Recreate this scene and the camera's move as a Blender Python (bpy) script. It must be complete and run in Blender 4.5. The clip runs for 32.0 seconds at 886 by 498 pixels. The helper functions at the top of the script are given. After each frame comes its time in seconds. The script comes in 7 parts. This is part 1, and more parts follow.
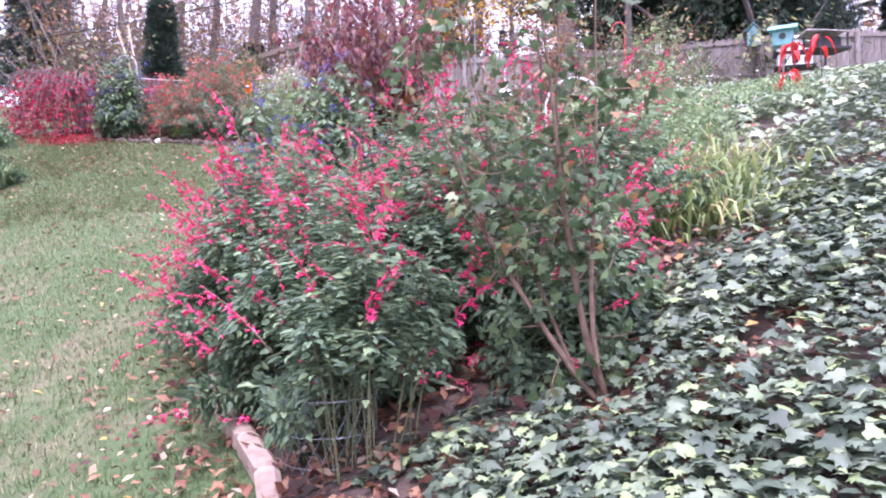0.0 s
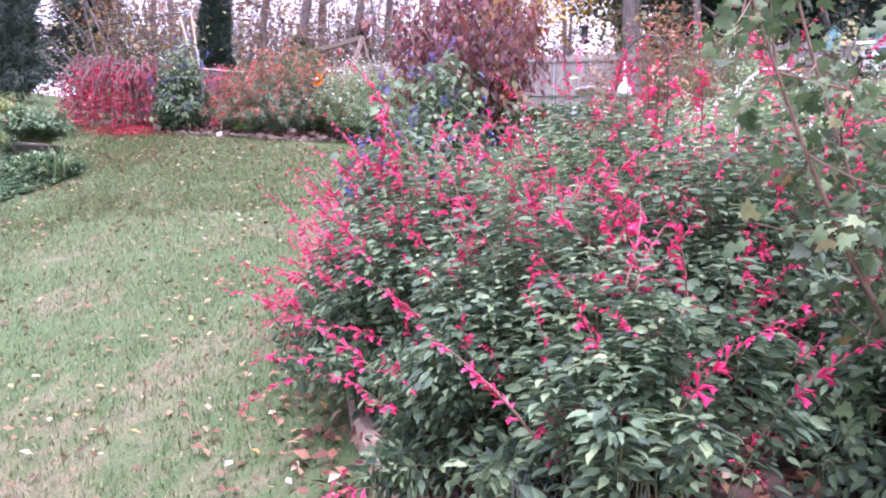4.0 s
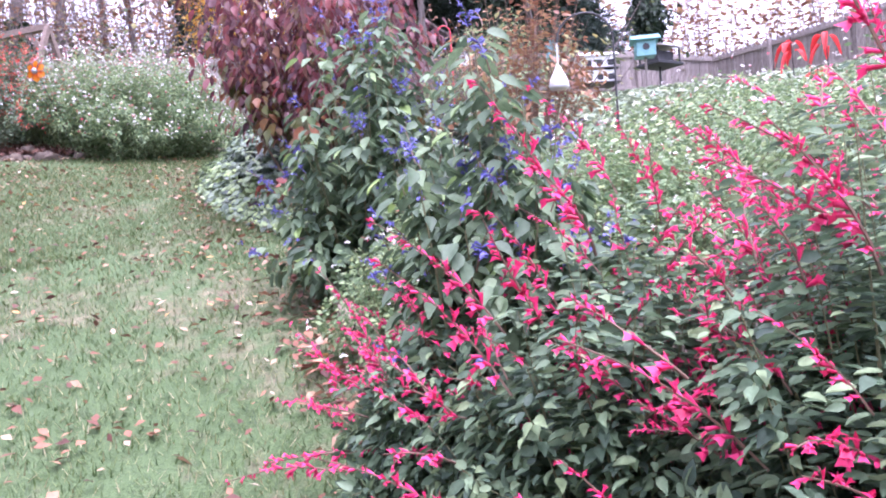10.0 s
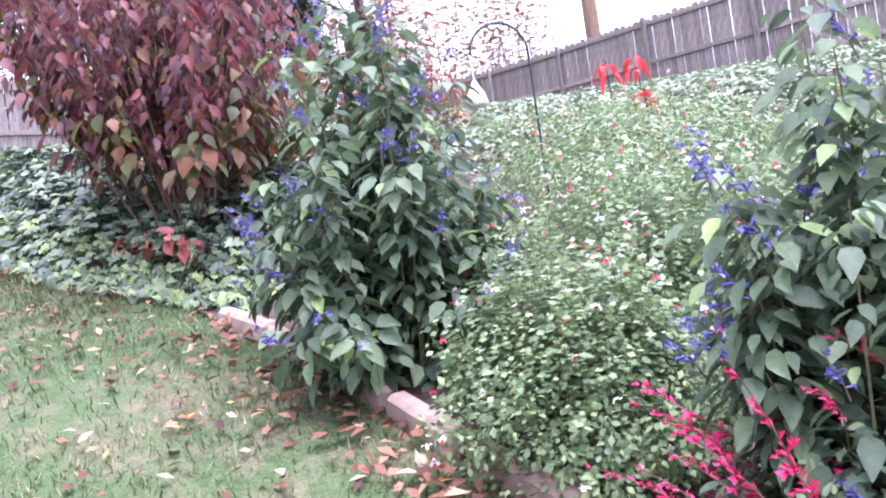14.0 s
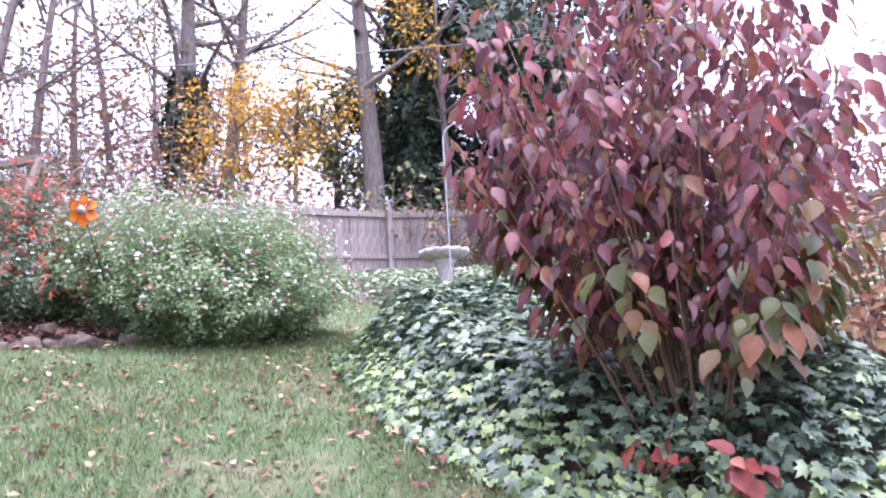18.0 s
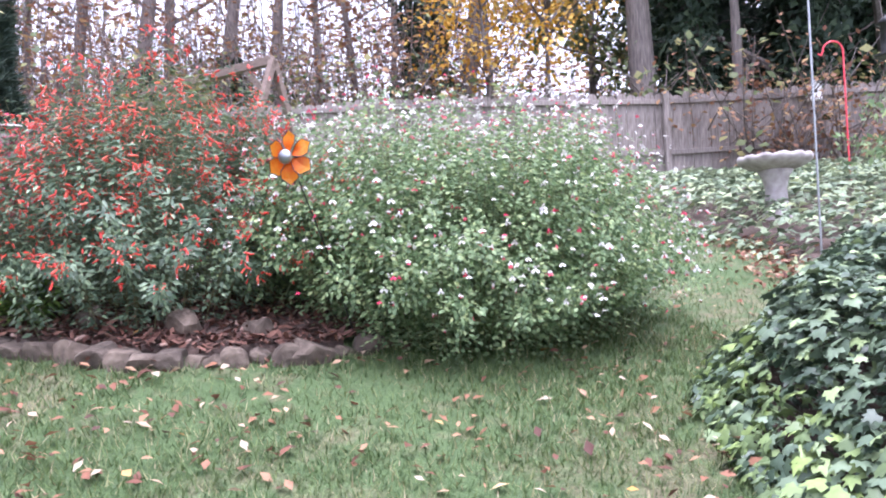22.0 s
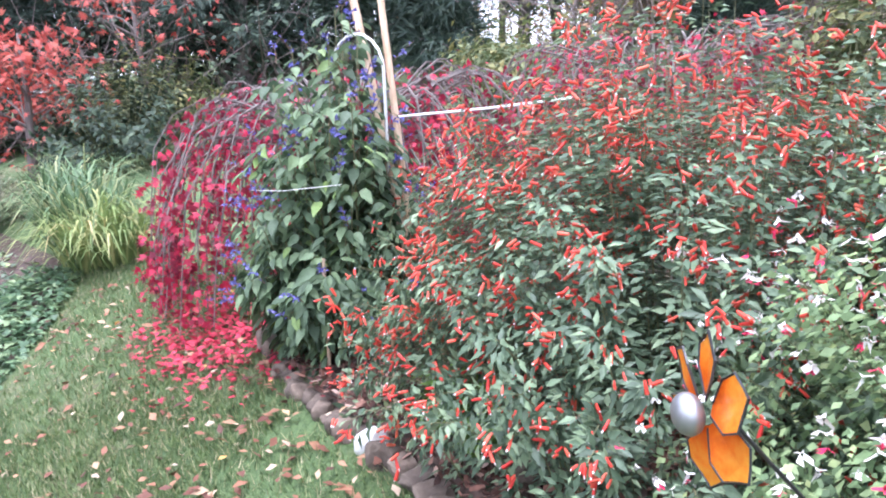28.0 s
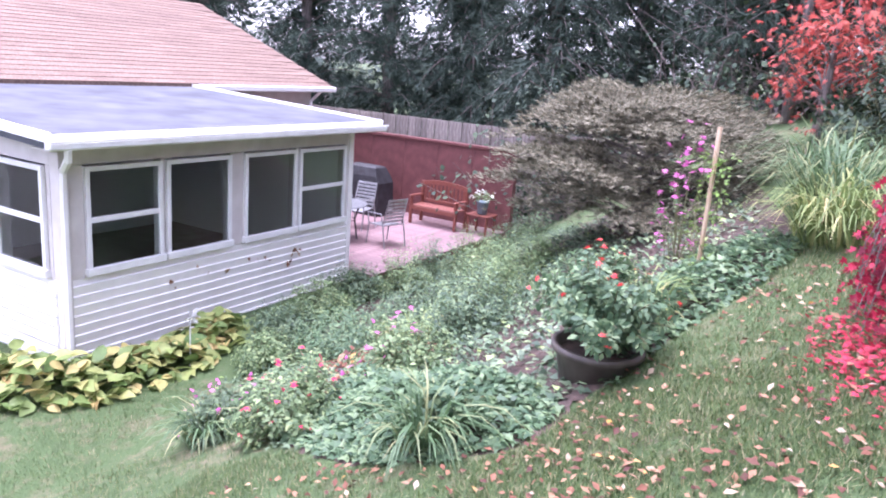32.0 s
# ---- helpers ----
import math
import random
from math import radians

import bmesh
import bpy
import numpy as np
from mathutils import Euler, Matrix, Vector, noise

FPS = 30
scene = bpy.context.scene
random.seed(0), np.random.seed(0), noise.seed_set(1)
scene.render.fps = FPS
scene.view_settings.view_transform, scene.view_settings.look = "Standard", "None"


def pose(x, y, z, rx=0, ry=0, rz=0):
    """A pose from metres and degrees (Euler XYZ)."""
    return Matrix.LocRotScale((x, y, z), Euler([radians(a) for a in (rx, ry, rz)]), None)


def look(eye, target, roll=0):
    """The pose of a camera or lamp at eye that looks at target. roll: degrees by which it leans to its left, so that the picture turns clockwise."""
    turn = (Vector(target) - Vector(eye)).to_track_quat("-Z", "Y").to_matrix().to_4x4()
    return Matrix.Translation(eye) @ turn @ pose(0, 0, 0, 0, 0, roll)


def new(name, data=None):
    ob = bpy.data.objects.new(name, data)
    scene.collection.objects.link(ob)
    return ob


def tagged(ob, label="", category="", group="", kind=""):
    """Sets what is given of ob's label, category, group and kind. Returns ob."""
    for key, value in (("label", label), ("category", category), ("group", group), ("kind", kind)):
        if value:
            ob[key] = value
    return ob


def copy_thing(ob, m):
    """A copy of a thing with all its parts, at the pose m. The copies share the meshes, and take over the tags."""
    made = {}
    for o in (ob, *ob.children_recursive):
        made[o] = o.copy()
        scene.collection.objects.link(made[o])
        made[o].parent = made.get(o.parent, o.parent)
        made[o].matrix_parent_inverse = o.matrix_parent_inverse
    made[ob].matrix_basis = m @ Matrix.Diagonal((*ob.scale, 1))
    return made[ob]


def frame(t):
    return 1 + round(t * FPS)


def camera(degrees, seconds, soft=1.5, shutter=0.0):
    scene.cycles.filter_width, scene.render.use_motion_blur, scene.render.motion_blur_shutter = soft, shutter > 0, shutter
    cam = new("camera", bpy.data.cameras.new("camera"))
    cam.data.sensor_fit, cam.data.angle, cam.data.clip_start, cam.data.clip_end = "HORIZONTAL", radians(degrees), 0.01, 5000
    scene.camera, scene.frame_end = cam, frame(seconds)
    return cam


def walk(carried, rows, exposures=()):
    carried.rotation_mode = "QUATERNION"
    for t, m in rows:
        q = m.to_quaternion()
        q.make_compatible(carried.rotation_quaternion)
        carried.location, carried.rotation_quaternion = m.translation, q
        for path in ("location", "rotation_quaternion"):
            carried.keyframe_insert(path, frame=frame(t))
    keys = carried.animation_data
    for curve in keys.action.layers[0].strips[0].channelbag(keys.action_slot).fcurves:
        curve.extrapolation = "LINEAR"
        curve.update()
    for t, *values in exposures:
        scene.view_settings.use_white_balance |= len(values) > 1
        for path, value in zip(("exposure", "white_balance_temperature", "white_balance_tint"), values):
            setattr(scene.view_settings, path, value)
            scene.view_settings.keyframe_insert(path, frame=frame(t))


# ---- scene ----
cam = camera(61.2, 32.0, soft=2.0)
PATH = [
    (0, (-0.000, 0.000, -0.833), (-0.000, 2.000, -0.866), -1.0),
    (0.5, (-0.079, 0.052, -0.820), (-0.180, 2.049, -0.850), -0.0),
    (1, (-0.150, 0.067, -0.807), (-0.237, 2.065, -0.780), 0.4),
    (1.5, (-0.200, 0.110, -0.808), (-0.314, 2.106, -0.738), 0.9),
    (2, (-0.236, 0.218, -0.801), (-0.436, 2.206, -0.719), 1.8),
    (2.5, (-0.304, 0.347, -0.771), (-0.608, 2.323, -0.721), 2.4),
    (4.5, (-0.879, 0.938, -0.753), (-0.824, 2.936, -0.814), -0.9),
    (5, (-0.962, 1.123, -0.751), (-0.816, 3.115, -0.851), -2.0),
    (5.5, (-1.036, 1.345, -0.731), (-0.842, 3.332, -0.845), -0.4),
    (6, (-1.222, 1.549, -0.709), (-0.833, 3.507, -0.835), -2.0),
    (6.5, (-1.335, 1.765, -0.696), (-0.842, 3.700, -0.815), -3.1),
    (7, (-1.446, 1.962, -0.662), (-0.862, 3.874, -0.711), -4.0),
    (7.5, (-1.654, 2.089, -0.665), (-0.913, 3.947, -0.677), -4.8),
    (8, (-1.747, 2.246, -0.632), (-1.060, 4.124, -0.658), -4.1),
    (8.5, (-1.840, 2.409, -0.585), (-1.253, 4.320, -0.649), -1.9),
    (9, (-2.027, 2.658, -0.581), (-1.409, 4.559, -0.654), -1.8),
    (9.5, (-2.166, 2.909, -0.580), (-1.461, 4.780, -0.646), -3.0),
    (10, (-2.268, 3.159, -0.475), (-1.494, 5.003, -0.489), -3.8),
    (10.5, (-2.424, 3.382, -0.468), (-1.417, 5.109, -0.466), -5.8),
    (11, (-2.548, 3.598, -0.443), (-1.494, 5.298, -0.440), -5.8),
    (11.5, (-2.619, 3.831, -0.373), (-1.595, 5.549, -0.363), -4.9),
    (12, (-2.724, 4.039, -0.362), (-1.641, 5.720, -0.374), -5.0),
    (12.5, (-2.820, 4.248, -0.354), (-1.636, 5.859, -0.418), -7.4),
    (13, (-2.814, 4.456, -0.270), (-1.559, 6.012, -0.347), -6.2),
    (13.5, (-2.892, 4.613, -0.246), (-1.529, 6.076, -0.285), -6.8),
    (14, (-3.022, 4.730, -0.221), (-1.582, 6.118, -0.245), -8.5),
    (14.5, (-3.000, 4.868, -0.194), (-1.712, 6.396, -0.130), -8.0),
    (15, (-2.978, 4.984, -0.128), (-1.802, 6.593, 0.047), -6.6),
    (15.5, (-3.035, 5.108, -0.113), (-1.924, 6.747, 0.170), -6.3),
    (17.5, (-3.239, 6.181, 0.209), (-2.261, 7.880, 0.602), -4.1),
    (18, (-3.229, 6.498, 0.255), (-2.294, 8.226, 0.630), -3.4),
    (18.5, (-3.215, 6.773, 0.394), (-2.315, 8.524, 0.744), -3.7),
    (19, (-3.244, 7.082, 0.494), (-2.349, 8.837, 0.833), -5.0),
    (19.5, (-3.219, 7.366, 0.581), (-2.365, 9.149, 0.885), -4.1),
    (20, (-3.153, 7.626, 0.699), (-2.378, 9.453, 0.949), -2.4),
    (20.5, (-3.167, 7.955, 0.790), (-2.456, 9.813, 0.996), -3.8),
    (21, (-3.131, 8.218, 0.889), (-2.543, 10.123, 1.048), -3.5),
    (21.5, (-3.013, 8.436, 1.009), (-2.569, 10.382, 1.134), -2.2),
    (22, (-2.947, 8.715, 1.046), (-2.598, 10.682, 1.130), -1.9),
    (22.5, (-2.933, 8.913, 1.180), (-2.601, 10.885, 1.189), -1.2),
    (23, (-2.834, 9.131, 1.264), (-2.641, 11.121, 1.236), -0.8),
    (23.5, (-2.790, 9.316, 1.344), (-2.792, 11.314, 1.262), -0.2),
    (24, (-2.813, 9.532, 1.425), (-2.976, 11.523, 1.336), 0.5),
    (24.5, (-2.768, 9.701, 1.503), (-3.141, 11.665, 1.440), 0.3),
    (25, (-2.633, 9.863, 1.585), (-3.254, 11.762, 1.515), 1.5),
    (25.5, (-2.596, 10.073, 1.611), (-3.402, 11.901, 1.523), 1.4),
    (27.5, (-2.578, 10.799, 1.943), (-3.882, 12.282, 1.625), -3.0),
    (28, (-2.518, 10.950, 1.985), (-4.003, 12.248, 1.653), -2.2),
    (28.5, (-2.511, 11.044, 2.030), (-4.117, 12.173, 1.647), -1.6),
    (29, (-2.597, 11.119, 2.071), (-4.279, 12.128, 1.679), -0.7),
    (29.5, (-2.582, 11.224, 2.111), (-4.414, 11.937, 1.744), 0.5),
    (30, (-2.496, 11.248, 2.127), (-4.416, 11.666, 1.757), 2.0),
    (30.5, (-2.392, 11.264, 2.141), (-4.347, 11.441, 1.757), 2.0),
    (31, (-2.372, 11.317, 2.160), (-4.329, 11.229, 1.758), 3.7),
    (31.5, (-2.276, 11.269, 2.147), (-4.207, 10.982, 1.712), 4.3),
    (32, (-2.181, 11.194, 2.150), (-4.064, 10.722, 1.671), 4.4),
]
walk(cam, [(t, look(eye, target, roll)) for t, eye, target, roll in PATH], [(0, 2.38, 5650, 42), (8, 2.53, 5600, 43), (12, 2.58, 5550, 38), (16, 2.58, 5550, 36), (20, 2.4, 5600, 33), (25, 2.25, 5650, 22), (28, 2.43, 5600, 22), (32, 2.4, 5600, 35)])


SKY_STRENGTH, SUN_STRENGTH = 0.15, 1.5
# ---- light: a bright overcast sky ----
world = bpy.data.worlds.new("overcast_sky")
scene.world = world
world.use_nodes = True
wn = world.node_tree.nodes
sky = wn.new("ShaderNodeTexSky")
sky.sky_type = "NISHITA"
sky.sun_disc = False
sky.sun_elevation, sky.sun_rotation = radians(80), radians(170)
sky.air_density, sky.dust_density, sky.ozone_density = 1.0, 2.0, 1.0
pale = wn.new("ShaderNodeHueSaturation")
pale.inputs["Saturation"].default_value = 0.25
world.node_tree.links.new(sky.outputs["Color"], pale.inputs["Color"])
world.node_tree.links.new(pale.outputs["Color"], wn["Background"].inputs["Color"])
wn["Background"].inputs["Strength"].default_value = SKY_STRENGTH
sun_data = bpy.data.lights.new("sun", "SUN")
sun_data.energy, sun_data.angle, sun_data.color = SUN_STRENGTH, radians(50), (1.0, 0.96, 0.92)
sun = new("sun", sun_data)
sun.matrix_world = look((0, 0, 30), (-0.7, 4.4, 4))


# ---- materials ----
def shader(name):
    m = bpy.data.materials.new(name)
    m.use_nodes = True
    return m, m.node_tree.nodes, m.node_tree.links, m.node_tree.nodes["Principled BSDF"]


def ramp(nodes, stops):
    r = nodes.new("ShaderNodeValToRGB")
    while len(r.color_ramp.elements) < len(stops):
        r.color_ramp.elements.new(0.5)
    for e, (p, c) in zip(r.color_ramp.elements, stops):
        e.position, e.color = p, (*c, 1)
    return r


def noise_node(nodes, links, scale, detail=4, where="Object", rough=0.6):
    tc = nodes.new("ShaderNodeTexCoord")
    n = nodes.new("ShaderNodeTexNoise")
    n.inputs["Scale"].default_value, n.inputs["Detail"].default_value, n.inputs["Roughness"].default_value = scale, detail, rough
    links.new(tc.outputs[where], n.inputs["Vector"])
    return n


def bump(nodes, links, bsdf, height, strength=0.4, distance=0.01):
    b = nodes.new("ShaderNodeBump")
    b.inputs["Strength"].default_value, b.inputs["Distance"].default_value = strength, distance
    links.new(height, b.inputs["Height"])
    links.new(b.outputs["Normal"], bsdf.inputs["Normal"])


def leaf_mat(name, stops, rough=0.45, through_light=0.35, fleck=60.0):
    """Leaves: each leaf takes its own tone from the stops; fine mottling; some light passes through."""
    m, n, l, p = shader(name)
    geo = n.new("ShaderNodeNewGeometry")
    r = ramp(n, stops)
    l.new(geo.outputs["Random Per Island"], r.inputs["Fac"])
    ns = noise_node(n, l, fleck, 3)
    mix = n.new("ShaderNodeMix")
    mix.data_type, mix.blend_type = "RGBA", "MULTIPLY"
    mix.inputs["Factor"].default_value = 0.55
    tone = ramp(n, [(0.25, (0.55, 0.55, 0.55)), (0.75, (1.25, 1.25, 1.25))])
    l.new(ns.outputs["Fac"], tone.inputs["Fac"])
    l.new(r.outputs["Color"], mix.inputs["A"])
    l.new(tone.outputs["Color"], mix.inputs["B"])
    l.new(mix.outputs["Result"], p.inputs["Base Color"])
    p.inputs["Roughness"].default_value, p.inputs["Specular IOR Level"].default_value = rough, 0.32
    tr = n.new("ShaderNodeBsdfTranslucent")
    l.new(mix.outputs["Result"], tr.inputs["Color"])
    ms = n.new("ShaderNodeMixShader")
    ms.inputs["Fac"].default_value = through_light
    l.new(p.outputs["BSDF"], ms.inputs[1])
    l.new(tr.outputs["BSDF"], ms.inputs[2])
    l.new(ms.outputs["Shader"], n["Material Output"].inputs["Surface"])
    bump(n, l, p, ns.outputs["Fac"], 0.25, 0.004)
    return m


def solid_mat(name, stops, scale=8.0, rough=0.7, metal=0.0, bump_by=0.4, depth=0.01, own=0.0, stretch=None, detail=6):
    """Wood, stone, paint and soil: tones by noise, relief by the same noise; own adds a tone for each object."""
    m, n, l, p = shader(name)
    tc = n.new("ShaderNodeTexCoord")
    ns = n.new("ShaderNodeTexNoise")
    ns.inputs["Scale"].default_value, ns.inputs["Detail"].default_value = scale, detail
    mp = n.new("ShaderNodeMapping")
    if stretch:
        mp.inputs["Scale"].default_value = stretch
    l.new(tc.outputs["Object"], mp.inputs["Vector"])
    l.new(mp.outputs["Vector"], ns.inputs["Vector"])
    r = ramp(n, stops)
    l.new(ns.outputs["Fac"], r.inputs["Fac"])
    col = r.outputs["Color"]
    if own:
        info = n.new("ShaderNodeObjectInfo")
        v = n.new("ShaderNodeMapRange")
        v.inputs["To Min"].default_value, v.inputs["To Max"].default_value = 1 - own, 1 + own
        l.new(info.outputs["Random"], v.inputs["Value"])
        hs = n.new("ShaderNodeHueSaturation")
        l.new(v.outputs["Result"], hs.inputs["Value"])
        l.new(col, hs.inputs["Color"])
        col = hs.outputs["Color"]
    l.new(col, p.inputs["Base Color"])
    p.inputs["Roughness"].default_value, p.inputs["Metallic"].default_value = rough, metal
    if bump_by:
        bump(n, l, p, ns.outputs["Fac"], bump_by, depth)
    return m


# foliage
M_SALVIA = leaf_mat("salvia_leaf", [(0.0, (0.055, 0.09, 0.062)), (0.45, (0.112, 0.178, 0.098)), (0.8, (0.18, 0.262, 0.145)), (1.0, (0.27, 0.36, 0.18))], 0.55, 0.36)
M_SALVIA_BLUE = leaf_mat("blue_salvia_leaf", [(0.0, (0.06, 0.095, 0.055)), (0.5, (0.115, 0.175, 0.095)), (0.93, (0.18, 0.255, 0.13)), (1.0, (0.23, 0.34, 0.1))], 0.55, 0.36)
M_MAGENTA = leaf_mat("magenta_petal", [(0.0, (0.5, 0.025, 0.09)), (0.5, (0.76, 0.045, 0.17)), (1.0, (0.88, 0.09, 0.27))], 0.5, 0.3)
M_BLUE = leaf_mat("blue_petal", [(0.0, (0.07, 0.07, 0.22)), (0.6, (0.15, 0.145, 0.43)), (1.0, (0.27, 0.26, 0.6))], 0.5, 0.3)
M_HOTLIPS = leaf_mat("small_pale_leaf", [(0.0, (0.09, 0.145, 0.068)), (0.5, (0.17, 0.255, 0.115)), (0.85, (0.275, 0.37, 0.175)), (1.0, (0.4, 0.48, 0.21))], 0.5)
M_WHITE = leaf_mat("white_petal", [(0.0, (0.7, 0.66, 0.62)), (1.0, (0.85, 0.83, 0.8))], 0.5, 0.3)
M_LIPRED = leaf_mat("red_lip_petal", [(0.0, (0.6, 0.03, 0.1)), (1.0, (0.75, 0.06, 0.14))], 0.5, 0.3)
M_CUPHEA = leaf_mat("cuphea_leaf", [(0.0, (0.055, 0.088, 0.053)), (0.6, (0.12, 0.18, 0.105)), (1.0, (0.23, 0.31, 0.175))], 0.45, 0.3)
M_CUPRED = leaf_mat("orange_red_tube", [(0.0, (0.55, 0.045, 0.035)), (0.6, (0.72, 0.085, 0.055)), (1.0, (0.78, 0.17, 0.1))], 0.4, 0.25)
M_VIBURNUM = leaf_mat("purple_red_leaf", [(0.0, (0.075, 0.04, 0.05)), (0.3, (0.16, 0.055, 0.065)), (0.55, (0.27, 0.07, 0.065)), (0.75, (0.25, 0.15, 0.165)), (0.9, (0.24, 0.1, 0.05)), (1.0, (0.19, 0.13, 0.07))], 0.45, 0.5, 30)
M_VIBGREEN = leaf_mat("olive_turning_leaf", [(0.0, (0.06, 0.07, 0.025)), (0.5, (0.12, 0.13, 0.04)), (0.8, (0.22, 0.08, 0.03)), (1.0, (0.2, 0.21, 0.12))], 0.4, 0.35, 30)
M_IVY = leaf_mat("ivy_leaf", [(0.0, (0.05, 0.08, 0.05)), (0.35, (0.1, 0.148, 0.088)), (0.7, (0.175, 0.24, 0.14)), (0.9, (0.26, 0.34, 0.175)), (1.0, (0.33, 0.42, 0.14))], 0.36, 0.15, 25)
M_VINCA = leaf_mat("pale_slope_leaf", [(0.0, (0.09, 0.13, 0.08)), (0.4, (0.17, 0.225, 0.14)), (0.8, (0.28, 0.345, 0.21)), (1.0, (0.38, 0.43, 0.22))], 0.5, 0.2, 25)
M_IVYPALE = leaf_mat("sunlit_ivy_leaf", [(0.0, (0.12, 0.17, 0.08)), (0.6, (0.2, 0.28, 0.12)), (1.0, (0.3, 0.4, 0.13))], 0.38, 0.25, 25)
M_JMAPLE = leaf_mat("crimson_maple_leaf", [(0.0, (0.12, 0.015, 0.03)), (0.5, (0.31, 0.02, 0.05)), (1.0, (0.55, 0.035, 0.08))], 0.5, 0.35)
M_REDTREE = leaf_mat("scarlet_tree_leaf", [(0.0, (0.3, 0.05, 0.04)), (0.6, (0.5, 0.1, 0.08)), (1.0, (0.6, 0.19, 0.14))], 0.5, 0.4)
M_YELLOW = leaf_mat("yellow_leaf", [(0.0, (0.42, 0.2, 0.02)), (0.5, (0.6, 0.34, 0.04)), (1.0, (0.62, 0.45, 0.1))], 0.5, 0.4)
M_RUSSET = leaf_mat("russet_leaf", [(0.0, (0.17, 0.075, 0.05)), (0.6, (0.29, 0.155, 0.085)), (1.0, (0.38, 0.26, 0.12))], 0.6, 0.3)
M_OLIVE = leaf_mat("woodland_leaf", [(0.0, (0.05, 0.07, 0.03)), (0.6, (0.12, 0.15, 0.06)), (1.0, (0.28, 0.25, 0.09))], 0.6, 0.3)
M_CONIFER = leaf_mat("conifer_needle", [(0.0, (0.03, 0.05, 0.04)), (0.6, (0.05, 0.078, 0.058)), (1.0, (0.09, 0.12, 0.085))], 0.7, 0.1)
M_BROWNFIR = leaf_mat("bronzed_needle", [(0.0, (0.07, 0.07, 0.045)), (0.5, (0.17, 0.16, 0.105)), (0.85, (0.27, 0.25, 0.17)), (1.0, (0.36, 0.33, 0.24))], 0.7, 0.1)
M_DARKIVY = leaf_mat("tree_ivy_leaf", [(0.0, (0.018, 0.034, 0.02)), (0.7, (0.035, 0.06, 0.034)), (1.0, (0.07, 0.105, 0.055))], 0.65, 0.1)
M_STRAP = leaf_mat("strap_leaf", [(0.0, (0.10, 0.15, 0.05)), (0.5, (0.2, 0.27, 0.09)), (0.85, (0.36, 0.38, 0.15)), (1.0, (0.45, 0.36, 0.17))], 0.5, 0.3, 15)
M_GREENSTRAP = leaf_mat("green_strap_leaf", [(0.0, (0.06, 0.11, 0.05)), (0.6, (0.12, 0.2, 0.09)), (1.0, (0.35, 0.35, 0.17))], 0.5, 0.3, 15)
M_GRASS = leaf_mat("lawn_blade", [(0.0, (0.038, 0.076, 0.022)), (0.45, (0.084, 0.13, 0.043)), (0.78, (0.146, 0.196, 0.068)), (0.9, (0.23, 0.225, 0.105)), (1.0, (0.38, 0.33, 0.2))], 0.5, 0.3, 10)
M_GERAN = leaf_mat("bluish_groundcover_leaf", [(0.0, (0.06, 0.115, 0.062)), (0.6, (0.13, 0.215, 0.11)), (1.0, (0.25, 0.34, 0.17))])
M_HOSTA = leaf_mat("yellowing_hosta_leaf", [(0.0, (0.12, 0.2, 0.06)), (0.5, (0.27, 0.34, 0.11)), (0.8, (0.42, 0.42, 0.15)), (1.0, (0.5, 0.36, 0.15))], 0.5, 0.3, 12)
M_SEDUM = leaf_mat("lime_leaf", [(0.0, (0.14, 0.25, 0.05)), (1.0, (0.25, 0.4, 0.09))])
M_FALLEN = leaf_mat("fallen_leaf", [(0.0, (0.07, 0.03, 0.025)), (0.35, (0.17, 0.07, 0.045)), (0.6, (0.28, 0.13, 0.075)), (0.8, (0.36, 0.22, 0.13)), (0.93, (0.45, 0.36, 0.27)), (1.0, (0.5, 0.27, 0.06))], 0.7, 0.2, 40)
M_FALLENRED = leaf_mat("fallen_crimson_leaf", [(0.0, (0.3, 0.02, 0.04)), (1.0, (0.55, 0.05, 0.09))], 0.6, 0.25)
M_CHIP = leaf_mat("bark_chip", [(0.0, (0.035, 0.018, 0.014)), (0.5, (0.11, 0.05, 0.035)), (0.85, (0.2, 0.10, 0.07)), (1.0, (0.34, 0.24, 0.19))], 0.85, 0.0, 40)
M_PINK = leaf_mat("pink_petal", [(0.0, (0.55, 0.1, 0.35)), (1.0, (0.72, 0.2, 0.5))], 0.5, 0.3)
M_STEM = solid_mat("green_stem", [(0.3, (0.09, 0.10, 0.04)), (0.7, (0.17, 0.16, 0.08))], 30, 0.7)
M_TWIG = solid_mat("brown_twig", [(0.3, (0.10, 0.06, 0.04)), (0.7, (0.2, 0.125, 0.085))], 30, 0.8)
M_BARK = solid_mat("grey_bark", [(0.3, (0.075, 0.062, 0.057)), (0.7, (0.2, 0.17, 0.155))], 6, 0.9, 0, 0.8, 0.04, stretch=(4, 4, 0.6))
M_FARBARK = solid_mat("woodland_bark", [(0.3, (0.09, 0.072, 0.066)), (0.7, (0.22, 0.18, 0.165))], 6, 0.9, 0, 0.6, 0.04, stretch=(4, 4, 0.6))
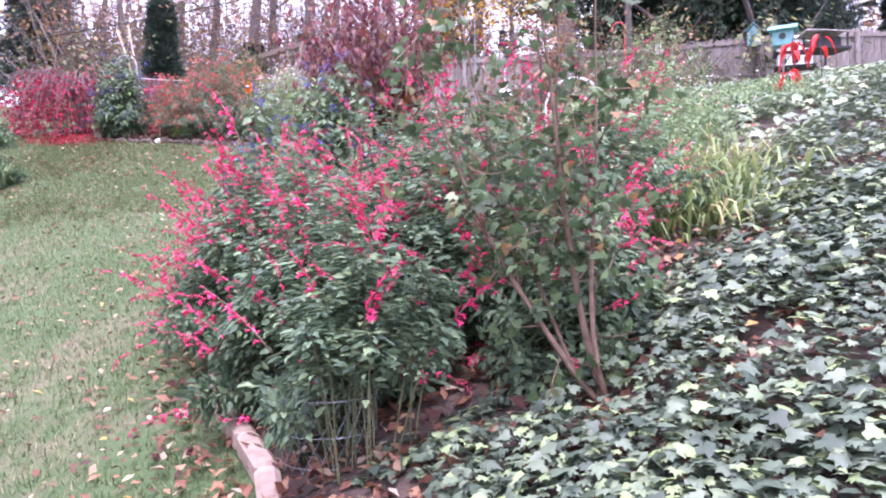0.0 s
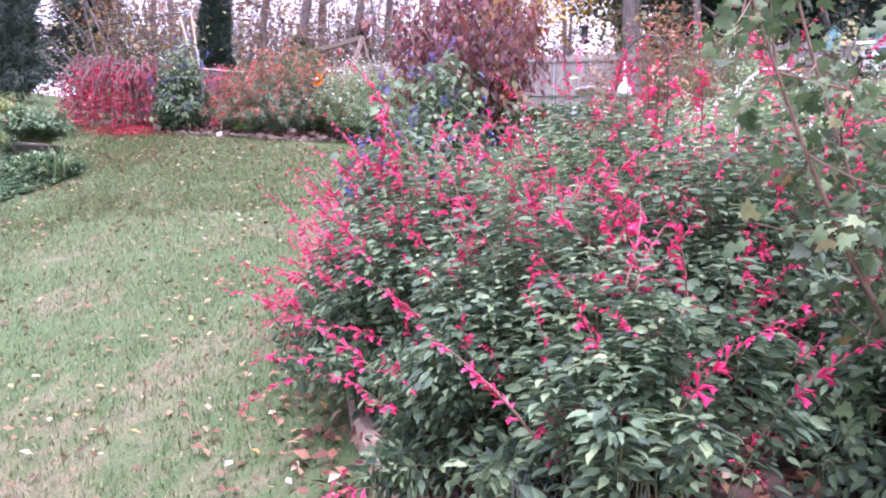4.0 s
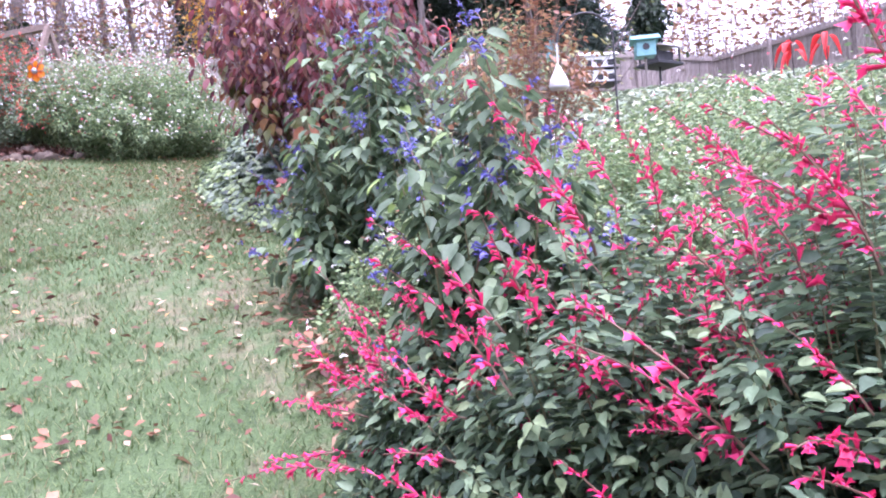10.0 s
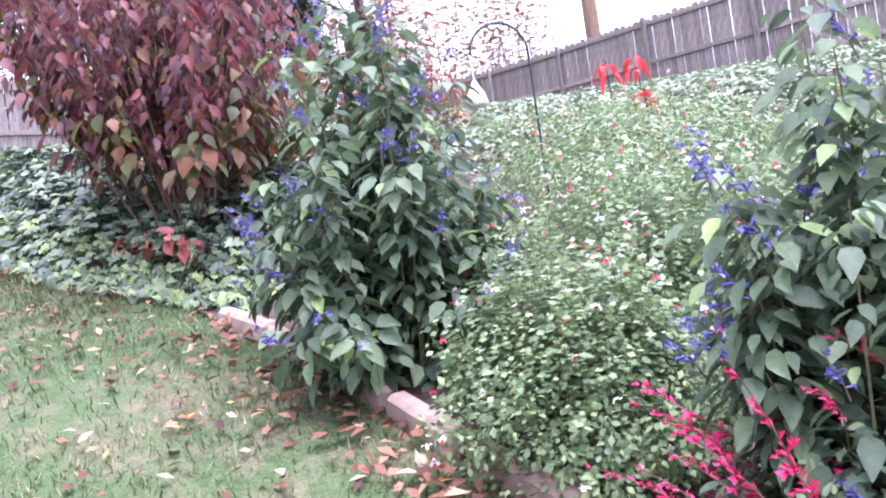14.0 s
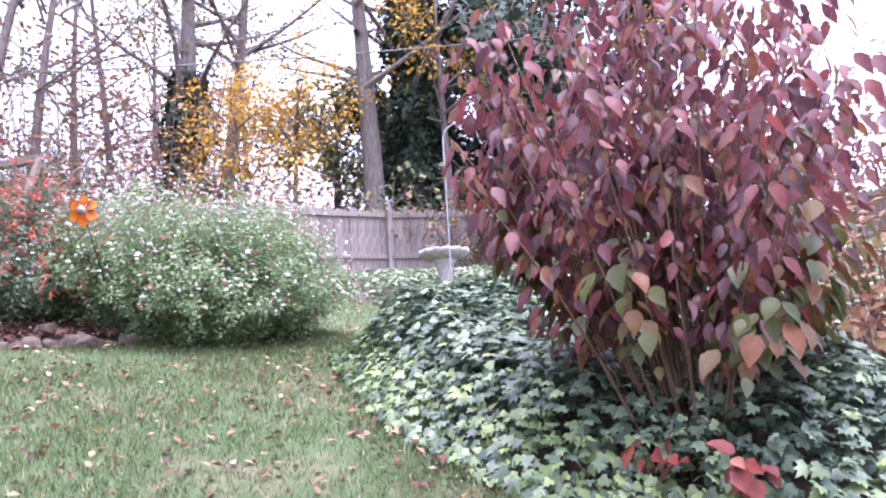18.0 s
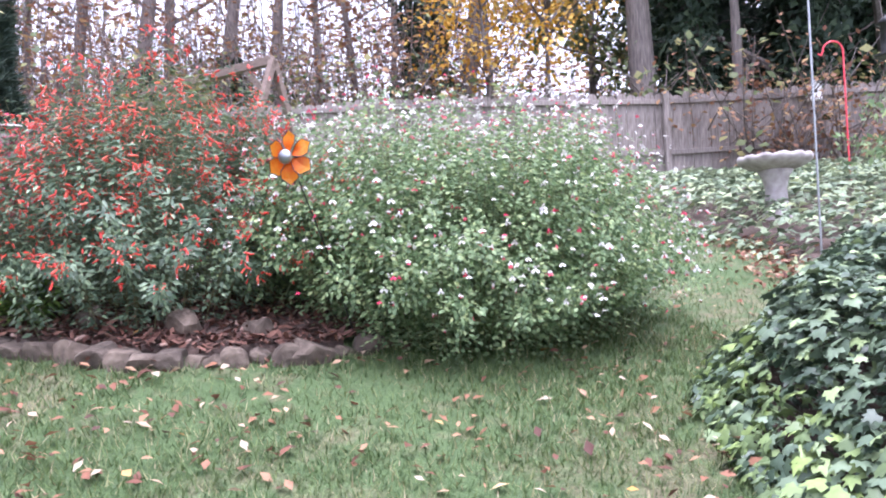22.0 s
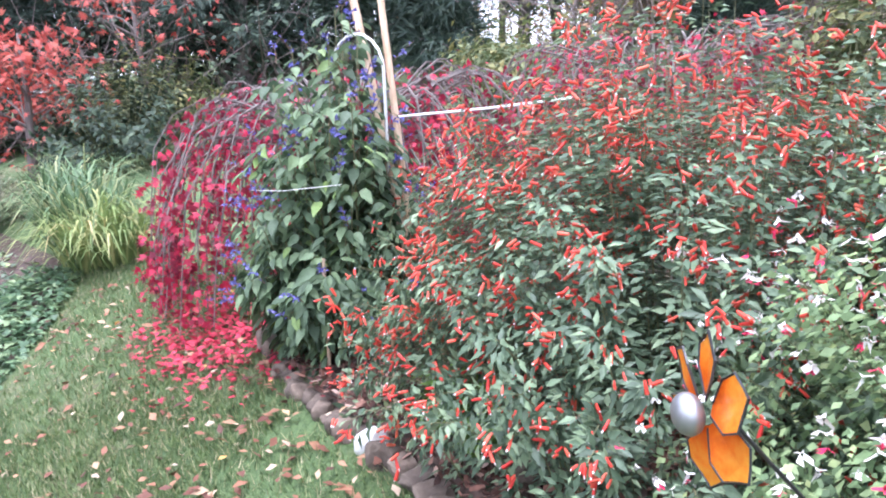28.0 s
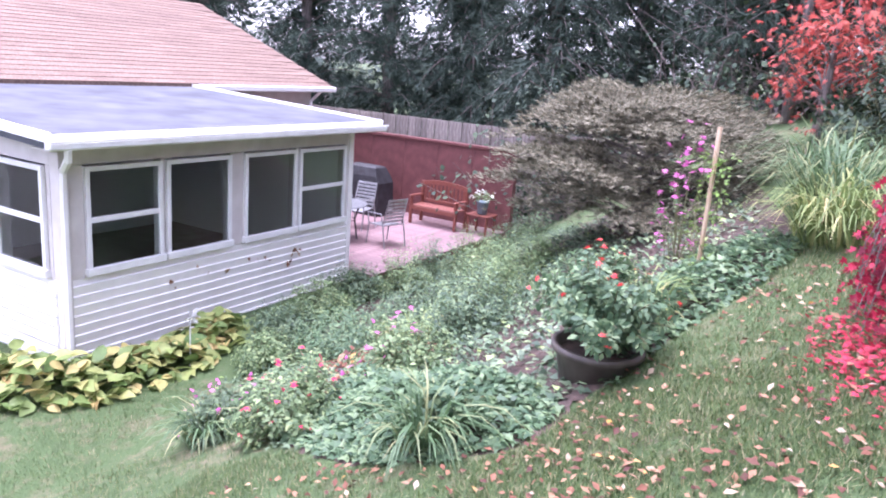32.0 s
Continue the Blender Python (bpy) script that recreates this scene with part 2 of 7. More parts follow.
# ground and stone
M_SOIL = solid_mat("dark_soil", [(0.3, (0.035, 0.025, 0.02)), (0.7, (0.10, 0.065, 0.05))], 14, 0.95, 0, 0.8, 0.03)
M_ROCK = solid_mat("field_stone", [(0.25, (0.035, 0.026, 0.019)), (0.5, (0.095, 0.071, 0.053)), (0.8, (0.185, 0.145, 0.11))], 14, 0.9, 0, 0.8, 0.03, own=0.4)
M_WHITEROCK = solid_mat("white_quartz", [(0.3, (0.6, 0.58, 0.55)), (0.7, (0.82, 0.8, 0.78))], 9, 0.6, 0, 0.5, 0.02)
M_CONCRETE = solid_mat("weathered_concrete", [(0.3, (0.25, 0.22, 0.21)), (0.7, (0.46, 0.42, 0.40))], 12, 0.9, 0, 0.5, 0.01)
M_TIMBER = solid_mat("weathered_edging_block", [(0.25, (0.18, 0.12, 0.09)), (0.5, (0.33, 0.24, 0.19)), (0.8, (0.46, 0.36, 0.29))], 10, 0.9, 0, 0.6, 0.01, own=0.15)
# wood and paint
M_FENCE = solid_mat("silvered_fence_wood", [(0.25, (0.10, 0.082, 0.072)), (0.5, (0.215, 0.182, 0.165)), (0.8, (0.345, 0.3, 0.275))], 9, 0.9, 0, 0.5, 0.006, own=0.22, stretch=(5, 5, 0.5))
M_SWING = solid_mat("raw_play_frame_wood", [(0.3, (0.12, 0.085, 0.065)), (0.7, (0.22, 0.165, 0.135))], 9, 0.85, 0, 0.4, 0.005, stretch=(1, 5, 5))
M_BAMBOO = solid_mat("pale_wood_stake", [(0.3, (0.42, 0.28, 0.17)), (0.7, (0.6, 0.46, 0.33))], 12, 0.7, 0, 0.3, 0.004, stretch=(5, 5, 0.4))
M_WHITEPAINT = solid_mat("white_trim_paint", [(0.3, (0.74, 0.74, 0.73)), (0.7, (0.84, 0.84, 0.83))], 5, 0.45, 0, 0.1, 0.002)
M_SIDING = solid_mat("off_white_siding", [(0.3, (0.8, 0.78, 0.76)), (0.7, (0.88, 0.86, 0.84))], 4, 0.55, 0, 0.15, 0.002)
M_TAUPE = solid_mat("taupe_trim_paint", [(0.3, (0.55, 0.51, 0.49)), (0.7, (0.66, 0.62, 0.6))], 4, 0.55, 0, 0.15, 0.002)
M_FLATROOF = solid_mat("grey_membrane_roof", [(0.3, (0.07, 0.074, 0.088)), (0.7, (0.13, 0.135, 0.158))], 1.5, 0.8, 0, 0.3, 0.01)
M_FLATROOF.node_tree.nodes["Principled BSDF"].inputs["Specular IOR Level"].default_value = 0.15
M_SHINGLE = solid_mat("tan_roof_shingle", [(0.3, (0.13, 0.085, 0.066)), (0.7, (0.24, 0.165, 0.13))], 25, 0.95, 0, 0.6, 0.006, own=0.12)
M_DECKRED = solid_mat("barn_red_stain", [(0.3, (0.095, 0.03, 0.029)), (0.7, (0.15, 0.05, 0.047))], 5, 0.75, 0, 0.2, 0.004, own=0.08)
M_DECKFLOOR = solid_mat("faded_red_deck_board", [(0.3, (0.16, 0.095, 0.098)), (0.7, (0.26, 0.17, 0.175))], 5, 0.75, 0, 0.3, 0.004, own=0.12)
M_BENCH = solid_mat("oiled_teak", [(0.3, (0.14, 0.04, 0.028)), (0.7, (0.22, 0.068, 0.045))], 8, 0.5, 0, 0.2, 0.003, stretch=(1, 4, 4))
# small things
M_DARKMETAL = solid_mat("dark_metal", [(0.3, (0.03, 0.03, 0.03)), (0.7, (0.08, 0.08, 0.08))], 20, 0.5, 0.7, 0.1, 0.002)
M_GREYMETAL = solid_mat("grey_metal", [(0.3, (0.25, 0.26, 0.27)), (0.7, (0.4, 0.41, 0.42))], 15, 0.4, 0.8, 0.1, 0.002)
M_WHITEPIPE = solid_mat("white_plastic_pipe", [(0.3, (0.52, 0.52, 0.5)), (0.7, (0.66, 0.66, 0.64))], 10, 0.4, 0, 0.05, 0.001)
M_BLACK = solid_mat("black_cover", [(0.3, (0.012, 0.012, 0.014)), (0.7, (0.035, 0.035, 0.04))], 8, 0.6, 0, 0.3, 0.01)
M_POT = solid_mat("dark_brown_pot", [(0.3, (0.045, 0.036, 0.03)), (0.7, (0.1, 0.082, 0.068))], 8, 0.55, 0, 0.2, 0.004)
M_BLUEPOT = solid_mat("blue_grey_bucket", [(0.3, (0.15, 0.23, 0.27)), (0.7, (0.22, 0.31, 0.35))], 8, 0.5, 0, 0.1, 0.002)
M_TEAL = solid_mat("teal_paint", [(0.3, (0.10, 0.26, 0.27)), (0.7, (0.17, 0.36, 0.36))], 8, 0.5, 0, 0.1, 0.002)
M_REDMETAL = solid_mat("red_enamel", [(0.3, (0.55, 0.03, 0.05)), (0.7, (0.7, 0.06, 0.08))], 8, 0.4, 0, 0.05, 0.001)
M_TREELEAF = leaf_mat("young_tree_leaf", [(0.0, (0.05, 0.08, 0.035)), (0.6, (0.1, 0.16, 0.07)), (0.93, (0.19, 0.26, 0.12)), (1.0, (0.35, 0.16, 0.06))], 0.4)
M_IVYDARK = leaf_mat("shaded_ivy_leaf", [(0.0, (0.035, 0.06, 0.037)), (0.4, (0.085, 0.125, 0.08)), (0.8, (0.165, 0.225, 0.14)), (1.0, (0.31, 0.4, 0.18))], 0.36, 0.15, 25)
M_IVYMID = leaf_mat("slope_ivy_leaf", [(0.0, (0.038, 0.06, 0.038)), (0.35, (0.085, 0.118, 0.075)), (0.75, (0.155, 0.2, 0.125)), (1.0, (0.26, 0.34, 0.14))], 0.48, 0.18, 25)
M_DULLRED = leaf_mat("dull_red_leaf", [(0.0, (0.12, 0.03, 0.025)), (0.6, (0.26, 0.06, 0.045)), (1.0, (0.32, 0.13, 0.08))], 0.5, 0.35)
M_REDCLOTH = leaf_mat("red_ribbon_petal", [(0.0, (0.6, 0.04, 0.045)), (1.0, (0.75, 0.08, 0.07))], 0.5, 0.35)
M_UTILITY = solid_mat("tan_utility_pole", [(0.3, (0.3, 0.17, 0.12)), (0.7, (0.45, 0.29, 0.22))], 6, 0.9, 0, 0.5, 0.01, stretch=(5, 5, 0.4))


def petal_mat():
    """Enamel that runs from deep orange at the hub to amber at the tip, with a mottled glaze."""
    m, n, l, p = shader("orange_enamel_petal")
    tc, sep, add = n.new("ShaderNodeTexCoord"), n.new("ShaderNodeSeparateXYZ"), n.new("ShaderNodeMath")
    l.new(tc.outputs["Object"], sep.inputs["Vector"])
    ns = noise_node(n, l, 45, 3)
    add.operation, add.inputs[1].default_value = "MULTIPLY_ADD", 9.0
    l.new(sep.outputs["X"], add.inputs[0])
    l.new(ns.outputs["Fac"], add.inputs[2])
    half = n.new("ShaderNodeMath")
    half.operation, half.inputs[1].default_value = "MULTIPLY", 0.6
    l.new(add.outputs["Value"], half.inputs[0])
    r = ramp(n, [(0.35, (0.55, 0.085, 0.008)), (0.6, (0.75, 0.19, 0.012)), (0.9, (0.78, 0.38, 0.04))])
    l.new(half.outputs["Value"], r.inputs["Fac"])
    l.new(r.outputs["Color"], p.inputs["Base Color"])
    p.inputs["Roughness"].default_value = 0.25
    return m


M_ORANGE = petal_mat()


def glass_mat():
    m, n, l, p = shader("window_glass")
    p.inputs["Base Color"].default_value = (0.6, 0.66, 0.64, 1)
    p.inputs["Roughness"].default_value = 0.0
    p.inputs["Transmission Weight"].default_value = 1.0
    p.inputs["IOR"].default_value = 1.45
    return m


M_GLASS = glass_mat()


def ground_mat():
    """Thin lawn over soil: green, straw and bare patches at several sizes."""
    m, n, l, p = shader("lawn_ground")
    big = noise_node(n, l, 0.9, 5)
    mid = noise_node(n, l, 7, 6)
    fine = noise_node(n, l, 90, 4)
    grass = ramp(n, [(0.3, (0.03, 0.055, 0.017)), (0.55, (0.065, 0.11, 0.034)), (0.75, (0.1, 0.14, 0.05))])
    straw = ramp(n, [(0.3, (0.1, 0.088, 0.05)), (0.7, (0.22, 0.18, 0.11))])
    l.new(fine.outputs["Fac"], grass.inputs["Fac"])
    l.new(fine.outputs["Fac"], straw.inputs["Fac"])
    add = n.new("ShaderNodeMath")
    add.operation = "ADD"
    l.new(big.outputs["Fac"], add.inputs[0])
    l.new(mid.outputs["Fac"], add.inputs[1])
    sel = ramp(n, [(0.5, (0, 0, 0)), (0.66, (1, 1, 1))])
    half = n.new("ShaderNodeMath")
    half.operation, half.inputs[1].default_value = "MULTIPLY", 0.5
    l.new(add.outputs["Value"], half.inputs[0])
    l.new(half.outputs["Value"], sel.inputs["Fac"])
    mix = n.new("ShaderNodeMix")
    mix.data_type = "RGBA"
    l.new(sel.outputs["Color"], mix.inputs["Factor"])
    l.new(grass.outputs["Color"], mix.inputs["A"])
    l.new(straw.outputs["Color"], mix.inputs["B"])
    l.new(mix.outputs["Result"], p.inputs["Base Color"])
    p.inputs["Roughness"].default_value = 0.9
    bump(n, l, p, fine.outputs["Fac"], 0.8, 0.02)
    return m


M_GROUND = ground_mat()
# ---- terrain ----
def smooth(a, b, v):
    u = min(1.0, max(0.0, (v - a) / (b - a)))
    return u * u * (3 - 2 * u)


def gz(x, y):
    """Height of the sloping yard: it climbs with y, levels out round the house, and rises to the plank fence."""
    u, v = min(9.0, max(-22.0, x)), min(24.0, max(-4.0, y))
    if v > 12.8:
        v = 12.8 + (v - 12.8) * (0.35 + 0.25 * smooth(-6, -2, u) + 0.4 * smooth(-2, 2.5, u))
    h = -2.237 + 0.3354 * u + 0.2412 * v - 0.0236 * (v / 5 - 1) ** 2 - 0.02846 * u * v
    h += 0.3 * smooth(13, 20, v) * smooth(-2, 3, u)
    low = max(h, -1.5)
    k = smooth(-4.5, -7.0, x)
    h = h * (1 - k) + low * k
    u, v = min(15.5, max(-8.0, x)), min(23.0, max(-4.0, y))
    ivy_slope = -2.018 + 0.2463 * u + 0.2277 * v - 0.0096 * u * v - 0.0006 * v * v
    w = smooth(0.1, 1.3, x + 1.2 * smooth(9, 13, y) + 5.0 * smooth(15.5, 20, y))
    return h * (1 - w) + ivy_slope * w


def inside(poly, x, y):
    hit = False
    for (x0, y0), (x1, y1) in zip(poly, poly[1:] + poly[:1]):
        if (y0 > y) != (y1 > y) and x < (x1 - x0) * (y - y0) / (y1 - y0) + x0:
            hit = not hit
    return hit


def edge_distance(poly, x, y):
    best = 1e9
    for (x0, y0), (x1, y1) in zip(poly, poly[1:] + poly[:1]):
        dx, dy = x1 - x0, y1 - y0
        t = max(0, min(1, ((x - x0) * dx + (y - y0) * dy) / (dx * dx + dy * dy)))
        best = min(best, math.hypot(x - x0 - t * dx, y - y0 - t * dy))
    return best


def spots(poly, n, rng):
    """n random places inside a polygon."""
    xs, ys = [p[0] for p in poly], [p[1] for p in poly]
    out = []
    while len(out) < n:
        x, y = rng.uniform(min(xs), max(xs)), rng.uniform(min(ys), max(ys))
        if inside(poly, x, y):
            out.append((x, y))
    return out


# ---- mesh helpers ----
def mesh_from(name, verts, faces, mat):
    me = bpy.data.meshes.new(name)
    me.from_pydata([tuple(v) for v in verts], [], [tuple(f) for f in faces])
    me.materials.append(mat)
    return me


def hang(ob, parent):
    if parent is not None:
        ob.parent = parent
    return ob


def thing(name, label, category, at=(0, 0, 0), group="", kind="", rz=0.0):
    ob = new(name)
    ob.empty_display_size = 0.1
    ob.matrix_basis = pose(*at, 0, 0, rz)
    return tagged(ob, label, category, group, kind)


def part(name, bm, material, parent=None, label="", smooth_shade=False, kind=""):
    """Links a bmesh as one mesh object under a thing or a part."""
    me = bpy.data.meshes.new(name)
    bmesh.ops.recalc_face_normals(bm, faces=bm.faces)
    bm.to_mesh(me)
    bm.free()
    me.materials.append(material)
    if smooth_shade:
        me.polygons.foreach_set("use_smooth", [True] * len(me.polygons))
    return tagged(hang(new(name, me), parent), label, kind=kind)


def shared(name, me, m, parent, label=""):
    ob = hang(new(name, me), parent)
    ob.matrix_basis = m
    return tagged(ob, label)


def box(sx, sy, sz, at=(0, 0, 0), bev=0.0, rz=0.0, bm=None, rx=0.0, ry=0.0):
    """A bevelled box, centred on at."""
    out = bm or bmesh.new()
    m = Matrix.Translation(at) @ Euler((radians(rx), radians(ry), radians(rz))).to_matrix().to_4x4() @ Matrix.Diagonal((sx, sy, sz, 1))
    made = bmesh.ops.create_cube(out, size=1, matrix=m)
    if bev:
        edges = list({e for v in made["verts"] for e in v.link_edges})
        bmesh.ops.bevel(out, geom=edges, offset=bev, segments=1, affect="EDGES")
    return out


def tube(points, radii, sides=8, bm=None, cap=True):
    """A tube along points; radii is one number or one for each point."""
    out = bm or bmesh.new()
    pts = [Vector(p) for p in points]
    rs = [radii] * len(pts) if isinstance(radii, (int, float)) else list(radii)
    rings = []
    side = None
    for i, p in enumerate(pts):
        d = (pts[min(i + 1, len(pts) - 1)] - pts[max(i - 1, 0)]).normalized()
        if side is None:
            side = d.orthogonal().normalized()
        side = (side - d * side.dot(d)).normalized()
        up = d.cross(side)
        rings.append([out.verts.new(p + rs[i] * (math.cos(a) * side + math.sin(a) * up)) for a in (2 * math.pi * k / sides for k in range(sides))])
    for a, b in zip(rings, rings[1:]):
        for k in range(sides):
            out.faces.new((a[k], a[(k + 1) % sides], b[(k + 1) % sides], b[k]))
    if cap:
        out.faces.new(rings[0][::-1])
        out.faces.new(rings[-1])
    return out


def lathe(profile, sides=24, at=(0, 0, 0), bm=None):
    """A turned body from (radius, height) pairs."""
    out = bm or bmesh.new()
    rings = []
    for r, h in profile:
        rings.append([out.verts.new((at[0] + r * math.cos(2 * math.pi * k / sides), at[1] + r * math.sin(2 * math.pi * k / sides), at[2] + h)) for k in range(sides)])
    for a, b in zip(rings, rings[1:]):
        for k in range(sides):
            out.faces.new((a[k], a[(k + 1) % sides], b[(k + 1) % sides], b[k]))
    out.faces.new(rings[0][::-1])
    out.faces.new(rings[-1])
    return out


def stone(r, seed, flat=0.7, blocky=1.0):
    """A rough stone: a lump cut back by many flat breaks; blocky ones are squarer."""
    bm = bmesh.new()
    bmesh.ops.create_icosphere(bm, subdivisions=3, radius=r * 1.25)
    rng = random.Random(seed * 7 + 1)
    cuts = []
    for ax in ((1, 0, 0), (-1, 0, 0), (0, 1, 0), (0, -1, 0), (0, 0, 1), (0, 0, -1)):
        d = (Vector(ax) + Vector([rng.gauss(0, 0.16) for _ in range(3)])).normalized()
        cuts.append((d, r * (rng.uniform(0.62, 0.92) if blocky > 0.5 else rng.uniform(0.8, 1.0))))
    for _ in range(5):
        cuts.append((Vector([rng.gauss(0, 1) for _ in range(3)]).normalized(), r * rng.uniform(0.85, 1.02)))
    s = Vector((seed * 3.1, seed * 1.7, seed * 0.9))
    for v in bm.verts:
        for d, k in cuts:
            over = v.co.dot(d) - k
            if over > 0:
                v.co -= d * over * 0.96
        v.co *= 1 + 0.05 * noise.noise(v.co / r * 2.2 + s) + 0.03 * noise.noise(v.co / r * 6 + s)
        v.co.z *= flat
    return bm


# ---- leaves and flowers: small shapes laid out many times ----
def arr(*rows):
    return np.array(rows, float)


OVATE = (arr((0, 0, 0), (0.42, 0.27, 0.06), (0.45, 0, -0.02), (0.42, -0.27, 0.06), (1, 0, -0.12)), [(0, 2, 1), (0, 3, 2), (1, 2, 4), (2, 3, 4)])
BROAD = (arr((0, 0, 0), (0.12, 0.26, 0.05), (0.45, 0.35, 0.06), (0.45, 0, -0.02), (0.12, -0.26, 0.05), (0.45, -0.35, 0.06), (0.8, 0.17, 0.0), (0.8, -0.17, 0.0), (1, 0, -0.16)),
         [(0, 3, 2, 1), (0, 4, 5, 3), (2, 3, 8, 6), (3, 5, 7, 8)])
IVYFAR = (arr((0, 0, 0), (0.2, 0.48, -0.03), (0.5, 0.2, 0.03), (1, 0, -0.08), (0.5, -0.2, 0.03), (0.2, -0.48, -0.03)), [(0, 2, 1), (0, 4, 3, 2), (0, 5, 4)])
ROUNDED = (arr((0, 0, 0), (0.14, 0.2, 0.04), (0.4, 0.33, 0.06), (0.42, 0, -0.02), (0.14, -0.2, 0.04), (0.4, -0.33, 0.06), (0.74, 0.2, 0.0), (0.74, -0.2, 0.0), (0.72, 0, -0.07), (1, 0, -0.18)),
           [(0, 3, 2, 1), (0, 4, 5, 3), (2, 3, 8, 6), (3, 5, 7, 8), (6, 8, 9), (8, 7, 9)])
TUFT = (arr((0, 0.5, 0), (0, -0.5, 0), (1, 0, 0.15)), [(0, 1, 2)])
SMALL = (arr((0, 0, 0), (0.5, 0.28, 0.05), (0.5, -0.28, 0.05), (1, 0, -0.05)), [(0, 2, 1), (1, 2, 3)])
IVYLEAF = (arr((0.1, 0, 0), (0, 0.3, 0.02), (0.28, 0.5, -0.05), (0.45, 0.27, 0.03), (0.75, 0.33, -0.04), (0.7, 0.14, 0.03), (1.05, 0, -0.08),
               (0.7, -0.14, 0.03), (0.75, -0.33, -0.04), (0.45, -0.27, 0.03), (0.28, -0.5, -0.05), (0, -0.3, 0.02), (0.45, 0, 0.05)),
           [(12, 0, 1), (12, 1, 2, 3), (12, 3, 4, 5), (12, 5, 6, 7), (12, 7, 8, 9), (12, 9, 10, 11), (12, 11, 0)])
LOBED = (arr((0, 0, 0), (0.25, 0.55, -0.05), (0.38, 0.16, 0.03), (0.8, 0.5, -0.08), (0.55, 0.1, 0.03), (1.05, 0, -0.1), (0.55, -0.1, 0.03), (0.8, -0.5, -0.08), (0.38, -0.16, 0.03), (0.25, -0.55, -0.05)),
         [(0, 2, 1), (2, 4, 3), (4, 6, 5), (6, 8, 7), (8, 0, 9), (0, 8, 6, 4, 2)])
STRAP = (arr((0, 0.5, 0), (0, -0.5, 0), (0.3, 0.45, 0.30), (0.3, -0.45, 0.30), (0.6, 0.38, 0.45), (0.6, -0.38, 0.45), (0.85, 0.25, 0.40), (0.85, -0.25, 0.40), (1.05, 0, 0.22)),
         [(0, 1, 3, 2), (2, 3, 5, 4), (4, 5, 7, 6), (6, 7, 8)])
ARCHING = (arr((0, 0.5, 0), (0, -0.5, 0), (0.22, 0.5, 0.34), (0.22, -0.5, 0.34), (0.5, 0.42, 0.55), (0.5, -0.42, 0.55), (0.82, 0.3, 0.5), (0.82, -0.3, 0.5), (1.1, 0, 0.2)),
           [(0, 1, 3, 2), (2, 3, 5, 4), (4, 5, 7, 6), (6, 7, 8)])
BLADE = (arr((0, 0.5, 0), (0, -0.5, 0), (0.55, 0.3, 0.05), (0.55, -0.3, 0.05), (1, 0, 0.2)), [(0, 1, 3, 2), (2, 3, 4)])
NEEDLES = (arr((0, 0.06, 0), (0, -0.06, 0), (1, 0, -0.12), (0.1, 0.05, 0.05), (0.15, -0.03, -0.05), (0.8, 0.45, 0.05), (0.15, 0.03, -0.05), (0.1, -0.05, 0.05), (0.8, -0.45, 0.05),
                (0.25, 0, 0.06), (0.3, 0.05, 0), (0.85, 0.15, 0.3)), [(0, 1, 2), (3, 4, 5), (6, 7, 8), (9, 10, 11)])


def _tube_shape(stations, sides=5):
    v, f = [], []
    for x, r, dz in stations:
        v += [(x, r * math.cos(2 * math.pi * k / sides), dz + r * math.sin(2 * math.pi * k / sides)) for k in range(sides)]
    for s in range(len(stations) - 1):
        f += [(s * sides + k, s * sides + (k + 1) % sides, (s + 1) * sides + (k + 1) % sides, (s + 1) * sides + k) for k in range(sides)]
    return v, f


def _lipped():
    v, f = _tube_shape([(0, 0.05, 0), (0.35, 0.10, 0.02), (0.65, 0.13, 0.0)], 4)
    n = len(v)
    v += [(0.62, 0.1, 0.1), (0.62, -0.1, 0.1), (0.95, 0, 0.14), (0.62, 0.14, -0.06), (0.62, -0.14, -0.06), (0.9, 0.28, -0.26), (0.95, -0.28, -0.26), (0.88, 0, -0.2)]
    f += [(n, n + 1, n + 2), (n + 3, n + 5, n + 7), (n + 4, n + 7, n + 6), (n + 3, n + 7, n + 4)]
    return np.array(v, float), f


TRUMPET = _lipped()
_v, _f = _tube_shape([(0, 0.1, 0), (0.35, 0.15, -0.03), (1.0, 0.17, -0.08)], 5)
CIGAR = (np.array(_v, float), _f)
LIPS = (arr((0, 0.1, 0.05), (0, -0.1, 0.05), (0.4, 0.12, 0.1), (0.4, -0.12, 0.1), (0.55, 0.5, -0.2), (0.8, 0.28, -0.4), (0.55, -0.5, -0.2), (0.8, -0.28, -0.4), (0.45, 0, -0.12), (0.5, 0, 0.3)),
        [(0, 1, 3, 2), (2, 8, 5, 4), (8, 3, 6, 7), (2, 3, 9)])


